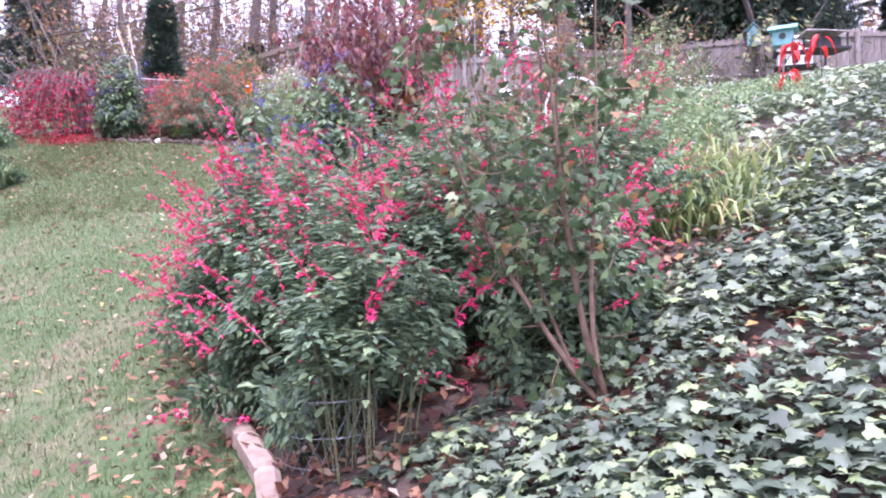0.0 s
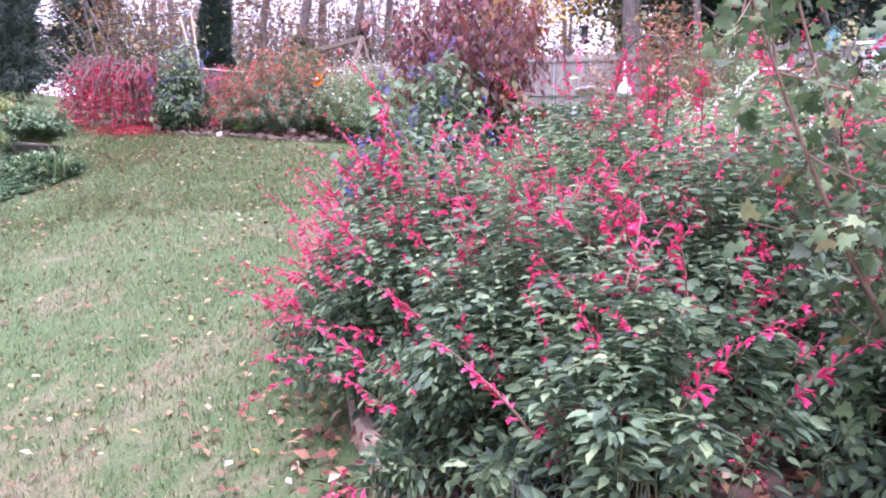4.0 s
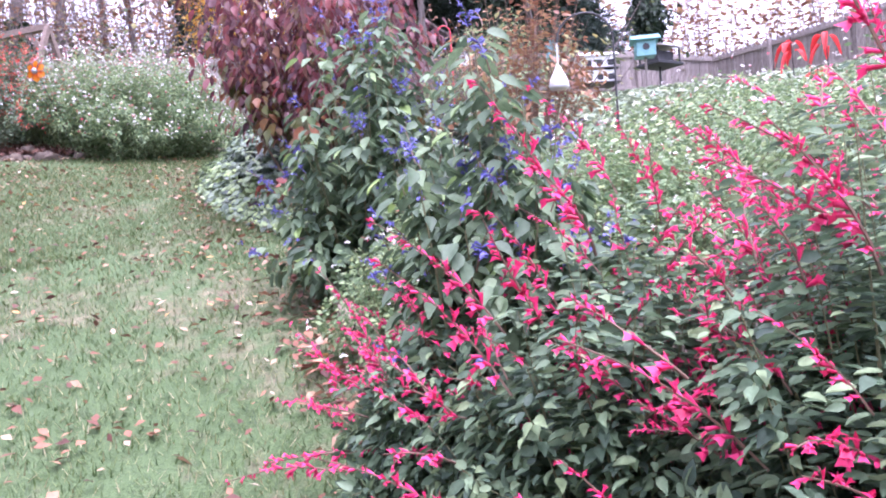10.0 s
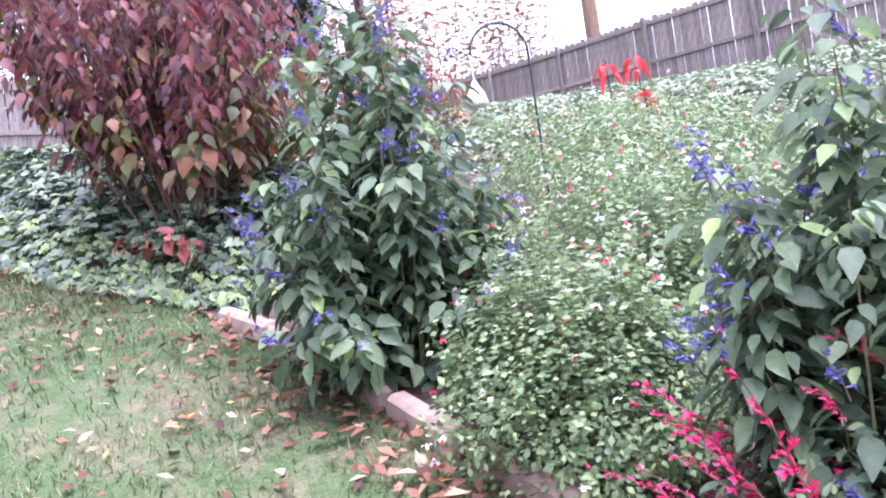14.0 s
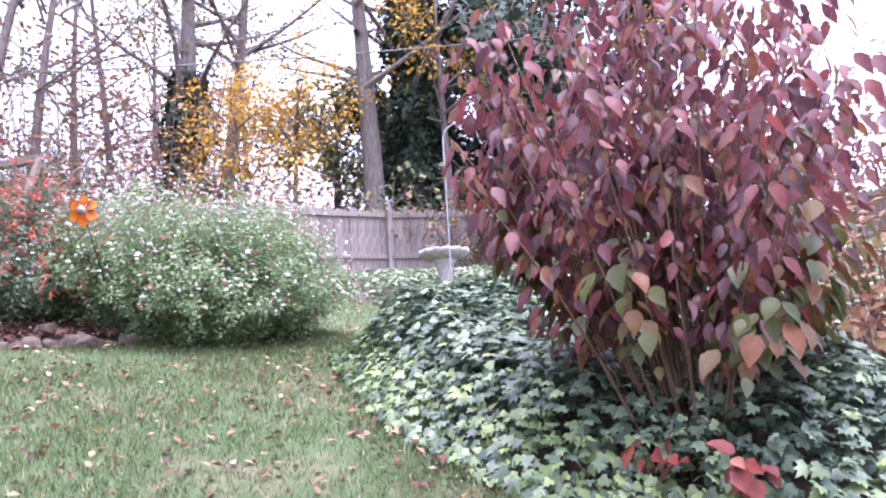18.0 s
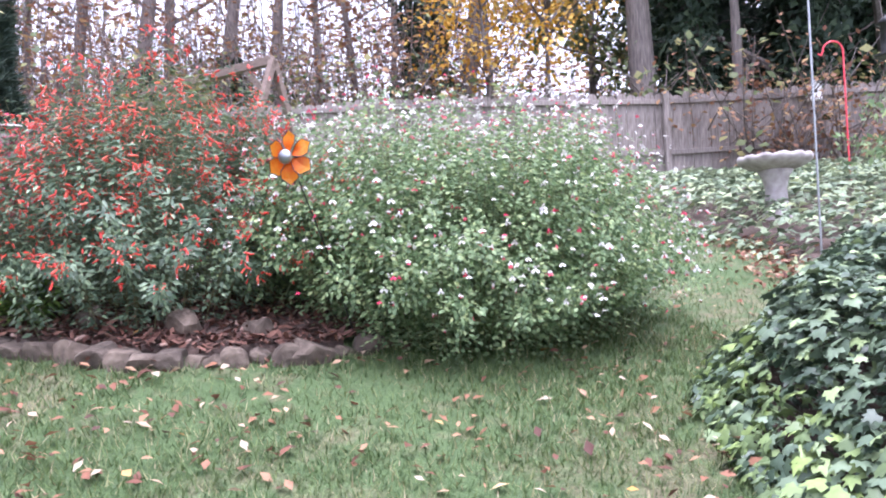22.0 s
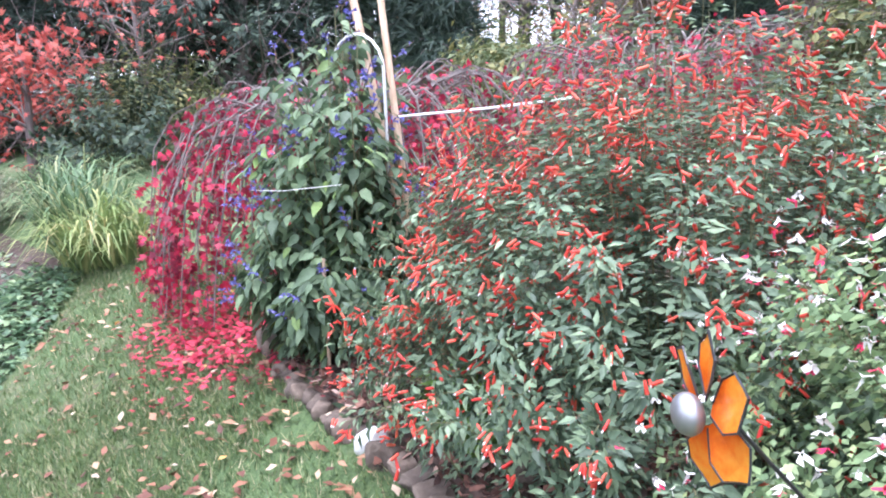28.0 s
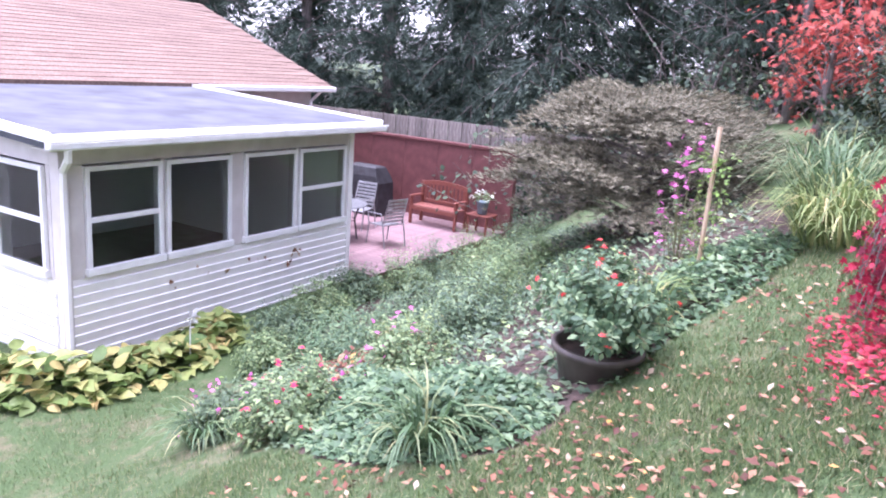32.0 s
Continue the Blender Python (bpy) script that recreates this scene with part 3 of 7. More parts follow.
def lay(name, shape, pos, ahead, up, size, mat, parent=None, label="", kind="stuff", wide=None):
    """One mesh with the shape laid at every pos: x along ahead, z near up, scaled by size (and wide across)."""
    v, f = shape
    pos, ahead, up, size = (np.asarray(a, float) for a in (pos, ahead, up, size))
    n, k = len(pos), len(v)
    if n == 0:
        return None
    x = ahead / (np.linalg.norm(ahead, axis=1, keepdims=True) + 1e-9)
    y = np.cross(up, x)
    y /= np.linalg.norm(y, axis=1, keepdims=True) + 1e-9
    z = np.cross(x, y)
    w = size if wide is None else np.asarray(wide, float)
    co = pos[:, None] + v[None, :, :1] * (x * size[:, None])[:, None] + v[None, :, 1:2] * (y * w[:, None])[:, None] + v[None, :, 2:] * (z * size[:, None])[:, None]
    me = bpy.data.meshes.new(name)
    lens = np.array([len(q) for q in f])
    flat = np.concatenate([np.array(q) for q in f])
    loops = (flat[None] + (np.arange(n) * k)[:, None]).ravel()
    starts = np.concatenate([[0], np.cumsum(np.tile(lens, n))[:-1]])
    me.vertices.add(n * k)
    me.loops.add(len(loops))
    me.polygons.add(n * len(f))
    me.vertices.foreach_set("co", co.ravel())
    me.loops.foreach_set("vertex_index", loops.astype(np.int32))
    me.polygons.foreach_set("loop_start", starts.astype(np.int32))
    me.update(calc_edges=True)
    me.materials.append(mat)
    ob = hang(new(name, me), parent)
    return tagged(ob, label, kind=kind)


def strands(name, curves, r0, r1, mat, parent=None, sides=4, label=""):
    """Many thin stems, each a row of points, in one mesh."""
    verts, faces = [], []
    for pts in curves:
        pts = np.asarray(pts, float)
        m = len(pts)
        d = np.gradient(pts, axis=0)
        d /= np.linalg.norm(d, axis=1, keepdims=True) + 1e-9
        a = np.cross(d, (0.31, 0.77, 0.55))
        a /= np.linalg.norm(a, axis=1, keepdims=True) + 1e-9
        b = np.cross(d, a)
        base = len(verts)
        for i in range(m):
            r = r0 + (r1 - r0) * i / (m - 1)
            verts += [pts[i] + r * (math.cos(2 * math.pi * k / sides) * a[i] + math.sin(2 * math.pi * k / sides) * b[i]) for k in range(sides)]
        faces += [(base + i * sides + k, base + i * sides + (k + 1) % sides, base + (i + 1) * sides + (k + 1) % sides, base + (i + 1) * sides + k) for i in range(m - 1) for k in range(sides)]
    ob = hang(new(name, mesh_from(name, verts, faces, mat)), parent)
    return tagged(ob, label, kind="stuff" if len(curves) > 1 else "")


def unit(v):
    return v / (np.linalg.norm(v, axis=-1, keepdims=True) + 1e-9)


def stems_of(rng, n, rx, ry, h, low=0.15, root=0.35, arch=0.25, dome=2.6):
    """Stems of a shrub in its own space: they rise from near the middle and arch outwards to a domed, uneven crown."""
    out = []
    for _ in range(n):
        a, r = rng.uniform(0, 2 * math.pi), math.sqrt(rng.uniform(0, 1))
        top = h * (low + (1 - low) * (1 - r ** dome)) * rng.uniform(0.72, 1.06)
        tip = np.array([rx * r * math.cos(a), ry * r * math.sin(a), top]) * rng.uniform(0.86, 1.08)
        foot = np.array([tip[0] * root + rng.normal(0, 0.03), tip[1] * root + rng.normal(0, 0.03), 0.0])
        mid = foot * 0.5 + tip * 0.5 + np.array([0, 0, arch * h * r])
        s = np.linspace(0, 1, 7)[:, None]
        out.append((1 - s) ** 2 * foot + 2 * s * (1 - s) * mid + s ** 2 * tip)
    return out


def dress(rng, curves, per, start, reach, size, droop=0.25, bunch=1.0, tumble=0.3):
    """Leaves along stems: places, directions, ups and sizes."""
    pos, ahead, up = [], [], []
    for c in curves:
        s = start + (1 - start) * rng.uniform(0, 1, per) ** bunch
        i = np.minimum((s * (len(c) - 1)).astype(int), len(c) - 2)
        f = (s * (len(c) - 1) - i)[:, None]
        p = c[i] * (1 - f) + c[i + 1] * f
        t = unit(c[i + 1] - c[i])
        rad = unit(np.cross(t, unit(rng.normal(0, 1, (per, 3)))))
        d = unit(rad * 0.9 + t * 0.45 + np.array([0, 0, -droop]))
        pos.append(p + rad * reach * rng.uniform(0, 1, (per, 1)))
        ahead.append(d)
        up.append(unit(t + np.array([0, 0, 0.7]) + rng.normal(0, tumble, (per, 3))))
    n = sum(len(p) for p in pos)
    return np.concatenate(pos), np.concatenate(ahead), np.concatenate(up), size * rng.uniform(0.55, 1.25, n)


def shrub(name, label, at, rx, ry, h, seed, stems=90, per=45, leaf=OVATE, mat=None, size=0.06, start=0.3, reach=0.05,
          droop=0.25, low=0.15, root=0.35, arch=0.25, stem_mat=None, stem_r=0.006, z=None, category="shrub", group="", bunch=1.0, wide=None, dome=2.6, tumble=0.3):
    """A leafy shrub: Empty at its foot, with stems and foliage as parts. Returns it, its stems and its random source."""
    rng = np.random.default_rng(seed)
    ob = thing(name, label, category, (at[0], at[1], gz(*at) if z is None else z), group)
    curves = stems_of(rng, stems, rx, ry, h, low, root, arch, dome)
    for c in curves:
        rise = np.array([gz(at[0] + q[0], at[1] + q[1]) - ob.location[2] for q in c])
        if z is None:
            c[:, 2] += rise * np.linspace(1, 0.6, len(c))
    tagged(strands("stem_tangle", curves, stem_r, stem_r * 0.35, stem_mat or M_STEM, ob), kind="stuff")
    p, a, u, s = dress(rng, curves, per, start, reach, size, droop, bunch, tumble)
    lay("foliage", leaf, p, a, u, s, mat, ob, wide=None if wide is None else s * wide)
    return ob, curves, rng
# ---- ground ----
BED = [(-0.5, 1.9), (-0.6, 2.6), (-0.86, 3.12), (-1.15, 3.65), (-1.32, 4.4), (-1.4, 5.4), (-1.4, 6.1), (-1.27, 6.95), (-1.2, 7.9), (-1.3, 8.5), (-1.52, 9.1),
       (-1.62, 10.1), (-1.5, 11.0), (-1.4, 11.6), (-1.0, 12.1), (-0.34, 12.75), (0.46, 13.5), (0.85, 14.5), (0.5, 16.5), (1.0, 20.6), (14.0, 20.4), (13.6, 2.0), (9.6, -1.5), (0.4, -1.5)]
LEFT_BED = [(-7.0, 8.7), (-6.3, 9.35), (-5.93, 9.85), (-5.76, 10.35), (-5.86, 10.8), (-6.25, 11.0), (-6.9, 11.4), (-7.9, 12.15), (-8.6, 12.5), (-9.4, 12.7),
            (-12.5, 12.6), (-14.5, 11.0), (-16.0, 9.2), (-13.6, 7.6), (-11.6, 7.3), (-9.9, 7.2), (-8.2, 7.9)]
ROCK_BED = [(-0.7, 13.9), (-1.5, 13.5), (-2.2, 13.0), (-2.6, 12.44), (-2.9, 12.27), (-3.4, 12.24), (-3.8, 12.29), (-4.2, 12.41), (-4.6, 12.47), (-5.0, 12.51), (-5.45, 12.56),
            (-5.8, 12.75), (-6.3, 13.0), (-7.4, 13.4), (-8.0, 14.6), (-6.0, 16.0), (-3.0, 15.6), (-0.8, 15.4)]


def build_ground():
    def ticks(lo, hi, near_lo, near_hi, fine):
        t = list(np.arange(near_lo, near_hi + 1e-6, fine))
        s, x = fine, near_lo
        while x > lo:
            s *= 1.35
            x -= s
            t.insert(0, x)
        s, x = fine, near_hi
        while x < hi:
            s *= 1.35
            x += s
            t.append(x)
        return t

    xs, ys = ticks(-400, 400, -14, 8, 0.17), ticks(-400, 400, -1, 21, 0.17)
    verts = [(x, y, gz(x, y) + 0.012 * noise.noise((x * 2.3, y * 2.3, 0)) + 0.03 * noise.noise((x * 0.6, y * 0.6, 3))) for y in ys for x in xs]
    w = len(xs)
    faces = [(j * w + i, j * w + i + 1, (j + 1) * w + i + 1, (j + 1) * w + i) for j in range(len(ys) - 1) for i in range(w - 1)]
    ob = new("ground", mesh_from("ground", verts, faces, M_GROUND))
    ob.data.polygons.foreach_set("use_smooth", [True] * len(ob.data.polygons))
    return tagged(ob, "sloping autumn lawn with thin patchy green and straw grass", "lawn", kind="structure")


build_ground()


def soil_sheet(name, label, poly, mat, step=0.2, lift=0.02):
    """A bed's soil: a low sheet with a ragged, sunken edge."""
    xs, ys = [p[0] for p in poly], [p[1] for p in poly]
    verts, faces, at = [], [], {}

    def corner(i, j):
        if (i, j) not in at:
            x, y = min(xs) + i * step, min(ys) + j * step
            d = edge_distance(poly, x, y) * (1 if inside(poly, x, y) else -1)
            at[i, j] = len(verts)
            verts.append((x, y, gz(x, y) + lift * min(1, d / 0.15) + 0.025 * noise.noise((x * 3, y * 3, 5)) * (1 if d > 0.1 else 0)))
        return at[i, j]

    for i in range(int((max(xs) - min(xs)) / step) + 1):
        for j in range(int((max(ys) - min(ys)) / step) + 1):
            if inside(poly, min(xs) + (i + 0.5) * step, min(ys) + (j + 0.5) * step):
                faces.append((corner(i, j), corner(i + 1, j), corner(i + 1, j + 1), corner(i, j + 1)))
    ob = new(name, mesh_from(name, verts, faces, mat))
    ob.data.polygons.foreach_set("use_smooth", [True] * len(faces))
    return tagged(ob, label, "garden bed", kind="structure")


soil_sheet("garden_bed", "dark soil of the long planted bed under ivy", BED, M_SOIL, lift=0.05)
soil_sheet("garden_bed", "soil of the downhill bed beside the house", LEFT_BED, M_SOIL, lift=0.04)
soil_sheet("garden_bed", "mulched bed edged with field stones", ROCK_BED, M_SOIL, lift=0.06)


def on_lawn(x, y):
    return not (inside(BED, x, y) or inside(LEFT_BED, x, y) or inside(ROCK_BED, x, y))


def build_grass():
    rng = np.random.default_rng(11)
    pts = []
    for x0, x1, y0, y1, n in ((-5.6, 0.3, 0.2, 9.5, 150000), (-6.5, -0.8, 8.5, 12.8, 150000), (-1.3, 1.2, 12, 16, 14000), (-9.5, -5.2, 10.5, 13.2, 64000), (-9, -5, 3, 8.7, 44000), (-8, 0, -1.5, 0.2, 6000)):
        x, y = rng.uniform(x0, x1, n), rng.uniform(y0, y1, n)
        pts += [(a, b) for a, b in zip(x, y) if noise.noise((a * 1.3, b * 1.3, 9)) + 0.6 * noise.noise((a * 5, b * 5, 2)) > rng.uniform(-0.95, 0.0)]
    pts = [p for p in pts if on_lawn(*p)]
    n = len(pts)
    pos = np.array([(x, y, gz(x, y) + 0.004) for x, y in pts])
    a = rng.uniform(0, 2 * math.pi, n)
    lean = rng.uniform(0.4, 2.2, n)
    ahead = np.stack([np.cos(a) * lean, np.sin(a) * lean, np.ones(n)], 1)
    up = np.stack([-np.cos(a), -np.sin(a), np.full(n, 0.4)], 1)
    size = rng.uniform(0.022, 0.062, n)
    ob = lay("grass", TUFT, pos, ahead, up, size, M_GRASS, wide=rng.uniform(0.003, 0.0075, n))
    tagged(ob, "short lawn grass, uneven and partly yellowed", "grass")


build_grass()


def scatter_flat(name, label, category, where, shape, mat, lo, hi, seed, lift=0.012, tilt=0.35):
    rng = np.random.default_rng(seed)
    n = len(where)
    pos = np.array([(x, y, gz(x, y) + lift + rng.uniform(0, 0.02)) for x, y in where])
    a = rng.uniform(0, 2 * math.pi, n)
    ahead = np.stack([np.cos(a), np.sin(a), rng.normal(0, tilt, n)], 1)
    up = np.stack([rng.normal(0, tilt, n), rng.normal(0, tilt, n), np.ones(n)], 1)
    ob = lay(name, shape, pos, ahead, up, rng.uniform(lo, hi, n), mat)
    return tagged(ob, label, category)


def lawn_leaves():
    rng = np.random.default_rng(5)
    where = []
    for x0, x1, y0, y1, n in ((-5.6, 0, 0.5, 9, 1900), (-6, -0.9, 8, 12.6, 1100), (-8, -4.5, 10.5, 13, 700), (-1, 1, 12, 15.5, 160), (-1.9, -0.4, 2.2, 5.5, 420), (-1.9, -1.1, 6, 11.6, 420), (-6.6, -5.2, 9.5, 11.4, 240), (-4.5, -1.4, 9.5, 12.3, 300), (-5.5, -3, 10.6, 12.3, 250), (-3.2, -1.2, 4.5, 8.5, 250)):
        where += [(rng.uniform(x0, x1), rng.uniform(y0, y1)) for _ in range(n)]
    where = [p for p in where if on_lawn(*p)]
    scatter_flat("fallen_leaves", "dry brown and tan fallen leaves strewn on the lawn", "fallen leaves", where[::2], OVATE, M_FALLEN, 0.035, 0.075, 6, 0.025)
    scatter_flat("fallen_leaves", "small curled fallen leaves on the grass", "fallen leaves", where[1::2], SMALL, M_FALLEN, 0.03, 0.065, 7, 0.03)
    red = [(rng.normal(-6.25, 0.36), rng.normal(12.6, 0.2)) for _ in range(1100)]
    scatter_flat("fallen_leaves", "crimson maple leaves fallen round the weeping maple", "fallen leaves", red, LOBED, M_FALLENRED, 0.025, 0.05, 8, 0.03)


lawn_leaves()


CHIP = (arr((0, -0.14, 0), (0, 0.16, 0.02), (0.55, 0.2, 0.05), (0.95, 0.08, 0.0), (1.0, -0.12, 0.02), (0.5, -0.2, -0.02)), [(0, 5, 2, 1), (5, 4, 3, 2)])


def mulch():
    rng = np.random.default_rng(15)
    near = [p for p in spots(ROCK_BED, 52000, rng) if p[1] < 13.2]
    ob = scatter_flat("bark_mulch", "reddish brown bark chips covering the stone-edged bed", "mulch", near, CHIP, M_CHIP, 0.02, 0.06, 16, 0.06, 0.45)
    scatter_flat("leaf_litter", "curled tan leaves caught on the bark mulch", "leaf litter", near[::90], OVATE, M_FALLEN, 0.04, 0.08, 18, 0.085, 0.5)
    front = [(rng.uniform(-1.3, 0.9), rng.uniform(1.9, 4.4)) for _ in range(3500)]
    front = [p for p in front if inside(BED, *p)]
    scatter_flat("leaf_litter", "brown leaf litter on the soil under the salvias", "leaf litter", front, OVATE, M_FALLEN, 0.04, 0.09, 17, 0.06, 0.5)
    verge = [(x + rng.normal(-0.17, 0.09), y) for x, y in ((np.interp(v, (2.0, 2.6, 3.65, 4.4, 6.1, 7.9), (-0.5, -0.58, -1.13, -1.3, -1.39, -1.2)), v) for v in rng.uniform(2.0, 7.9, 420))]
    scatter_flat("leaf_litter", "brown leaves gathered along the edging blocks", "leaf litter", verge, OVATE, M_FALLEN, 0.04, 0.09, 20, 0.04, 0.4)
    right = [(rng.uniform(0.7, 4.2), rng.uniform(1.3, 5.0)) for _ in range(3600)]
    scatter_flat("leaf_litter", "brown leaf litter and bark between the ivy", "leaf litter", right, OVATE, M_FALLEN, 0.03, 0.07, 19, 0.1, 0.5)


mulch()


# ---- bed edging ----
def timber_edging():
    ob = thing("edging_blocks", "row of weathered tan edging blocks along the lawn side of the bed", "edging", kind="structure")
    line = [(-0.5, 2.0), (-0.58, 2.6), (-0.84, 3.12), (-1.13, 3.65), (-1.3, 4.4), (-1.38, 5.4), (-1.39, 6.1), (-1.33, 6.5), (-1.26, 7.0), (-1.22, 7.4), (-1.2, 7.95)]
    d = [0.0]
    for a, b in zip(line, line[1:]):
        d.append(d[-1] + math.dist(a, b))

    def along(s):
        x = np.interp(s, d, [p[0] for p in line])
        y = np.interp(s, d, [p[1] for p in line])
        return x, y

    rng = random.Random(3)
    s = 0.0
    while s < d[-1] - 0.2:
        ln = rng.uniform(0.34, 0.46)
        a, b = along(s), along(s + ln)
        m = ((a[0] + b[0]) / 2, (a[1] + b[1]) / 2)
        bm = box(ln - 0.01, 0.09, 0.11, bev=0.02)
        for v in bm.verts:
            v.co += Vector((0, 0.006, 0.008)) * noise.noise(v.co * 9 + Vector((s, 0, 0)))
        o = part("block", bm, M_TIMBER, ob)
        slope = math.degrees(math.atan2(gz(*b) - gz(*a), ln))
        o.matrix_basis = pose(m[0], m[1], gz(*m) + 0.03, rng.uniform(-4, 4), -slope + rng.uniform(-1, 1), math.degrees(math.atan2(b[1] - a[1], b[0] - a[0])) + rng.uniform(-2, 2))
        s += ln


timber_edging()


def stone_edging():
    rng = random.Random(8)
    line = [(-2.6, 12.36), (-2.85, 12.25), (-3.3, 12.21), (-3.7, 12.25), (-4.14, 12.38), (-4.67, 12.46), (-4.9, 12.48), (-5.2, 12.51), (-5.5, 12.56), (-5.75, 12.74), (-5.95, 12.95)]
    d = [0.0]
    for a, b in zip(line, line[1:]):
        d.append(d[-1] + math.dist(a, b))
    s, k, white_done = 0.0, 0, False
    while s < d[-1]:
        x, y = np.interp(s, d, [p[0] for p in line]), np.interp(s, d, [p[1] for p in line])
        x1, y1 = np.interp(s + 0.1, d, [p[0] for p in line]), np.interp(s + 0.1, d, [p[1] for p in line])
        near = s < 2.05
        r = rng.uniform(0.05, 0.095) if near else rng.uniform(0.036, 0.056)
        white = not white_done and s > 2.1
        if white:
            r, white_done = 0.06, True
        bm = stone(r, k + 1, 0.9 if white else rng.uniform(0.65, 1.0), 1.0 if near else 0.0)
        o = part("edging_stone", bm, M_WHITEROCK if white else M_ROCK, None, smooth_shade=not near)
        o.matrix_basis = pose(x + rng.uniform(-0.02, 0.02), y + rng.uniform(-0.03, 0.03), gz(x, y) + r * rng.uniform(0.05, 0.25), rng.uniform(-20, 20), rng.uniform(-20, 20), math.degrees(math.atan2(y1 - y, x1 - x)) + rng.uniform(-25, 25))
        tagged(o, "white quartz stone in the edging of the mulched bed" if white else "angular grey-brown field stone edging the mulched bed" if near else "small rounded brown stone edging the mulched bed", "stone", "stones edging the bed")
        s += r * 1.5
        k += 1
    for x, y, r in ((-4.0, 12.6, 0.08), (-4.4, 12.62, 0.095), (-3.55, 12.48, 0.09), (-5.75, 12.66, 0.085), (-3.2, 12.44, 0.08)):
        o = part("edging_stone", stone(r, k, 1.0), M_ROCK)
        k += 1
        o.matrix_basis = pose(x, y, gz(x, y) + r * 0.6, 10, 15, 40 * k)
        tagged(o, "brown field stone lying on the bark mulch", "stone", "stones edging the bed")


stone_edging()
# ---- the long bed: salvias, viburnum, ivy ----
def spike_mesh(name, shape, mat, length, count, size, seed, droop):
    """A flowering spike: a thin arching axis with whorls of flowers."""
    rng = np.random.default_rng(seed)
    s = np.linspace(0, 1, 6)
    axis = np.stack([s * length, 0.05 * length * np.sin(s * 3 + seed), -0.25 * length * s ** 2], 1)
    me = strands("axis", [axis], 0.003, 0.0012, M_TWIG)
    t = rng.uniform(0.12, 1, count)
    p = np.stack([np.interp(t, s, axis[:, k]) for k in range(3)], 1)
    d = unit(np.stack([rng.uniform(0.2, 1, count), rng.normal(0, 0.7, count), rng.normal(-droop, 0.5, count)], 1))
    ob = lay(name, shape, p, d, np.tile((0.2, 0.1, 1.0), (count, 1)), size * rng.uniform(0.5, 1.15, count) * (1.15 - 0.5 * t), mat)
    bm = bmesh.new()
    bm.from_mesh(ob.data)
    n = len(bm.faces)
    bm.from_mesh(me.data)
    bm.faces.ensure_lookup_table()
    for f in bm.faces[n:]:
        f.material_index = 1
    out = bpy.data.meshes.new(name)
    bm.to_mesh(out)
    bm.free()
    out.materials.append(mat)
    out.materials.append(M_TWIG)
    for o in (me, ob):
        bpy.data.objects.remove(o)
    return out


MAGENTA_SPIKES = [spike_mesh("flower_spike", TRUMPET, M_MAGENTA, L, c, 0.039, k, 0.35) for k, (L, c) in enumerate(((0.22, 14), (0.28, 20), (0.16, 10), (0.34, 24)))]
BLUE_SPIKES = [spike_mesh("flower_spike", TRUMPET, M_BLUE, L, c, 0.045, k + 7, 0.1) for k, (L, c) in enumerate(((0.16, 12), (0.22, 16), (0.12, 8)))]


def face_along(p, d, roll=0.0):
    x = Vector(d).normalized()
    y = Vector((0, 0, 1)).cross(x)
    if y.length < 1e-3:
        y = Vector((0, 1, 0))
    y.normalize()
    z = x.cross(y)
    m = Matrix((x, y, z)).transposed().to_4x4()
    return Matrix.Translation(p) @ m @ Matrix.Rotation(roll, 4, "X")


def spikes(ob, curves, rng, meshes, count, rise, lo=0.8, hi=1.2):
    """Flower spikes on the outermost stem tips, each one a part."""
    order = rng.permutation(len(curves))
    for k in range(count):
        c = curves[order[k % len(curves)]]
        d = unit(c[-1] - c[-3]) + np.array([0, 0, rise]) + rng.normal(0, 0.35, 3) + unit(np.array([c[-1][0], c[-1][1], 0.01])) * 0.45
        p = c[-1] if k < len(curves) else c[-2] * 0.5 + c[-1] * 0.5
        if k % 3 == 2:
            p = c[-3] + unit(np.array([c[-1][0], c[-1][1], 0.01])) * 0.12
        m = face_along(p + rng.normal(0, 0.03, 3), d, rng.uniform(-0.6, 0.6)) @ Matrix.Scale(rng.uniform(lo, hi), 4)
        shared("flower_spike", meshes[int(rng.integers(len(meshes)))], m, ob)


def magenta_salvia(at, rx, ry, h, seed, stems, per, nspikes, size=0.046, low=0.1, start=0.12):
    ob, curves, rng = shrub("magenta_salvia", "magenta-flowered salvia with dark green pointed leaves spilling over the lawn", at, rx, ry, h, seed, stems, per, BROAD, M_SALVIA, size, start, 0.08, 0.4, low, 0.5, 0.2, stem_r=0.0035, group="magenta salvias in the bed", bunch=0.75, wide=0.7, tumble=0.7)
    spikes(ob, curves, rng, MAGENTA_SPIKES, nspikes, 0.25, 0.65, 1.3)
    return ob


magenta_salvia((-0.3, 2.68), 0.44, 0.36, 0.9, 21, 22, 130, 15, 0.045, 0.5, 0.5)
magenta_salvia((-0.48, 3.38), 0.66, 0.56, 1.02, 22, 150, 105, 64)
magenta_salvia((-0.86, 4.1), 0.7, 0.62, 1.16, 23, 160, 105, 130)
magenta_salvia((0.18, 3.6), 0.75, 0.65, 1.08, 24, 150, 95, 105)
magenta_salvia((0.8, 4.2), 0.8, 0.7, 0.88, 25, 120, 85, 100)
magenta_salvia((-1.12, 4.72), 0.66, 0.5, 0.95, 26, 110, 90, 85)
magenta_salvia((-1.34, 5.2), 0.48, 0.42, 0.55, 29, 100, 80, 60)
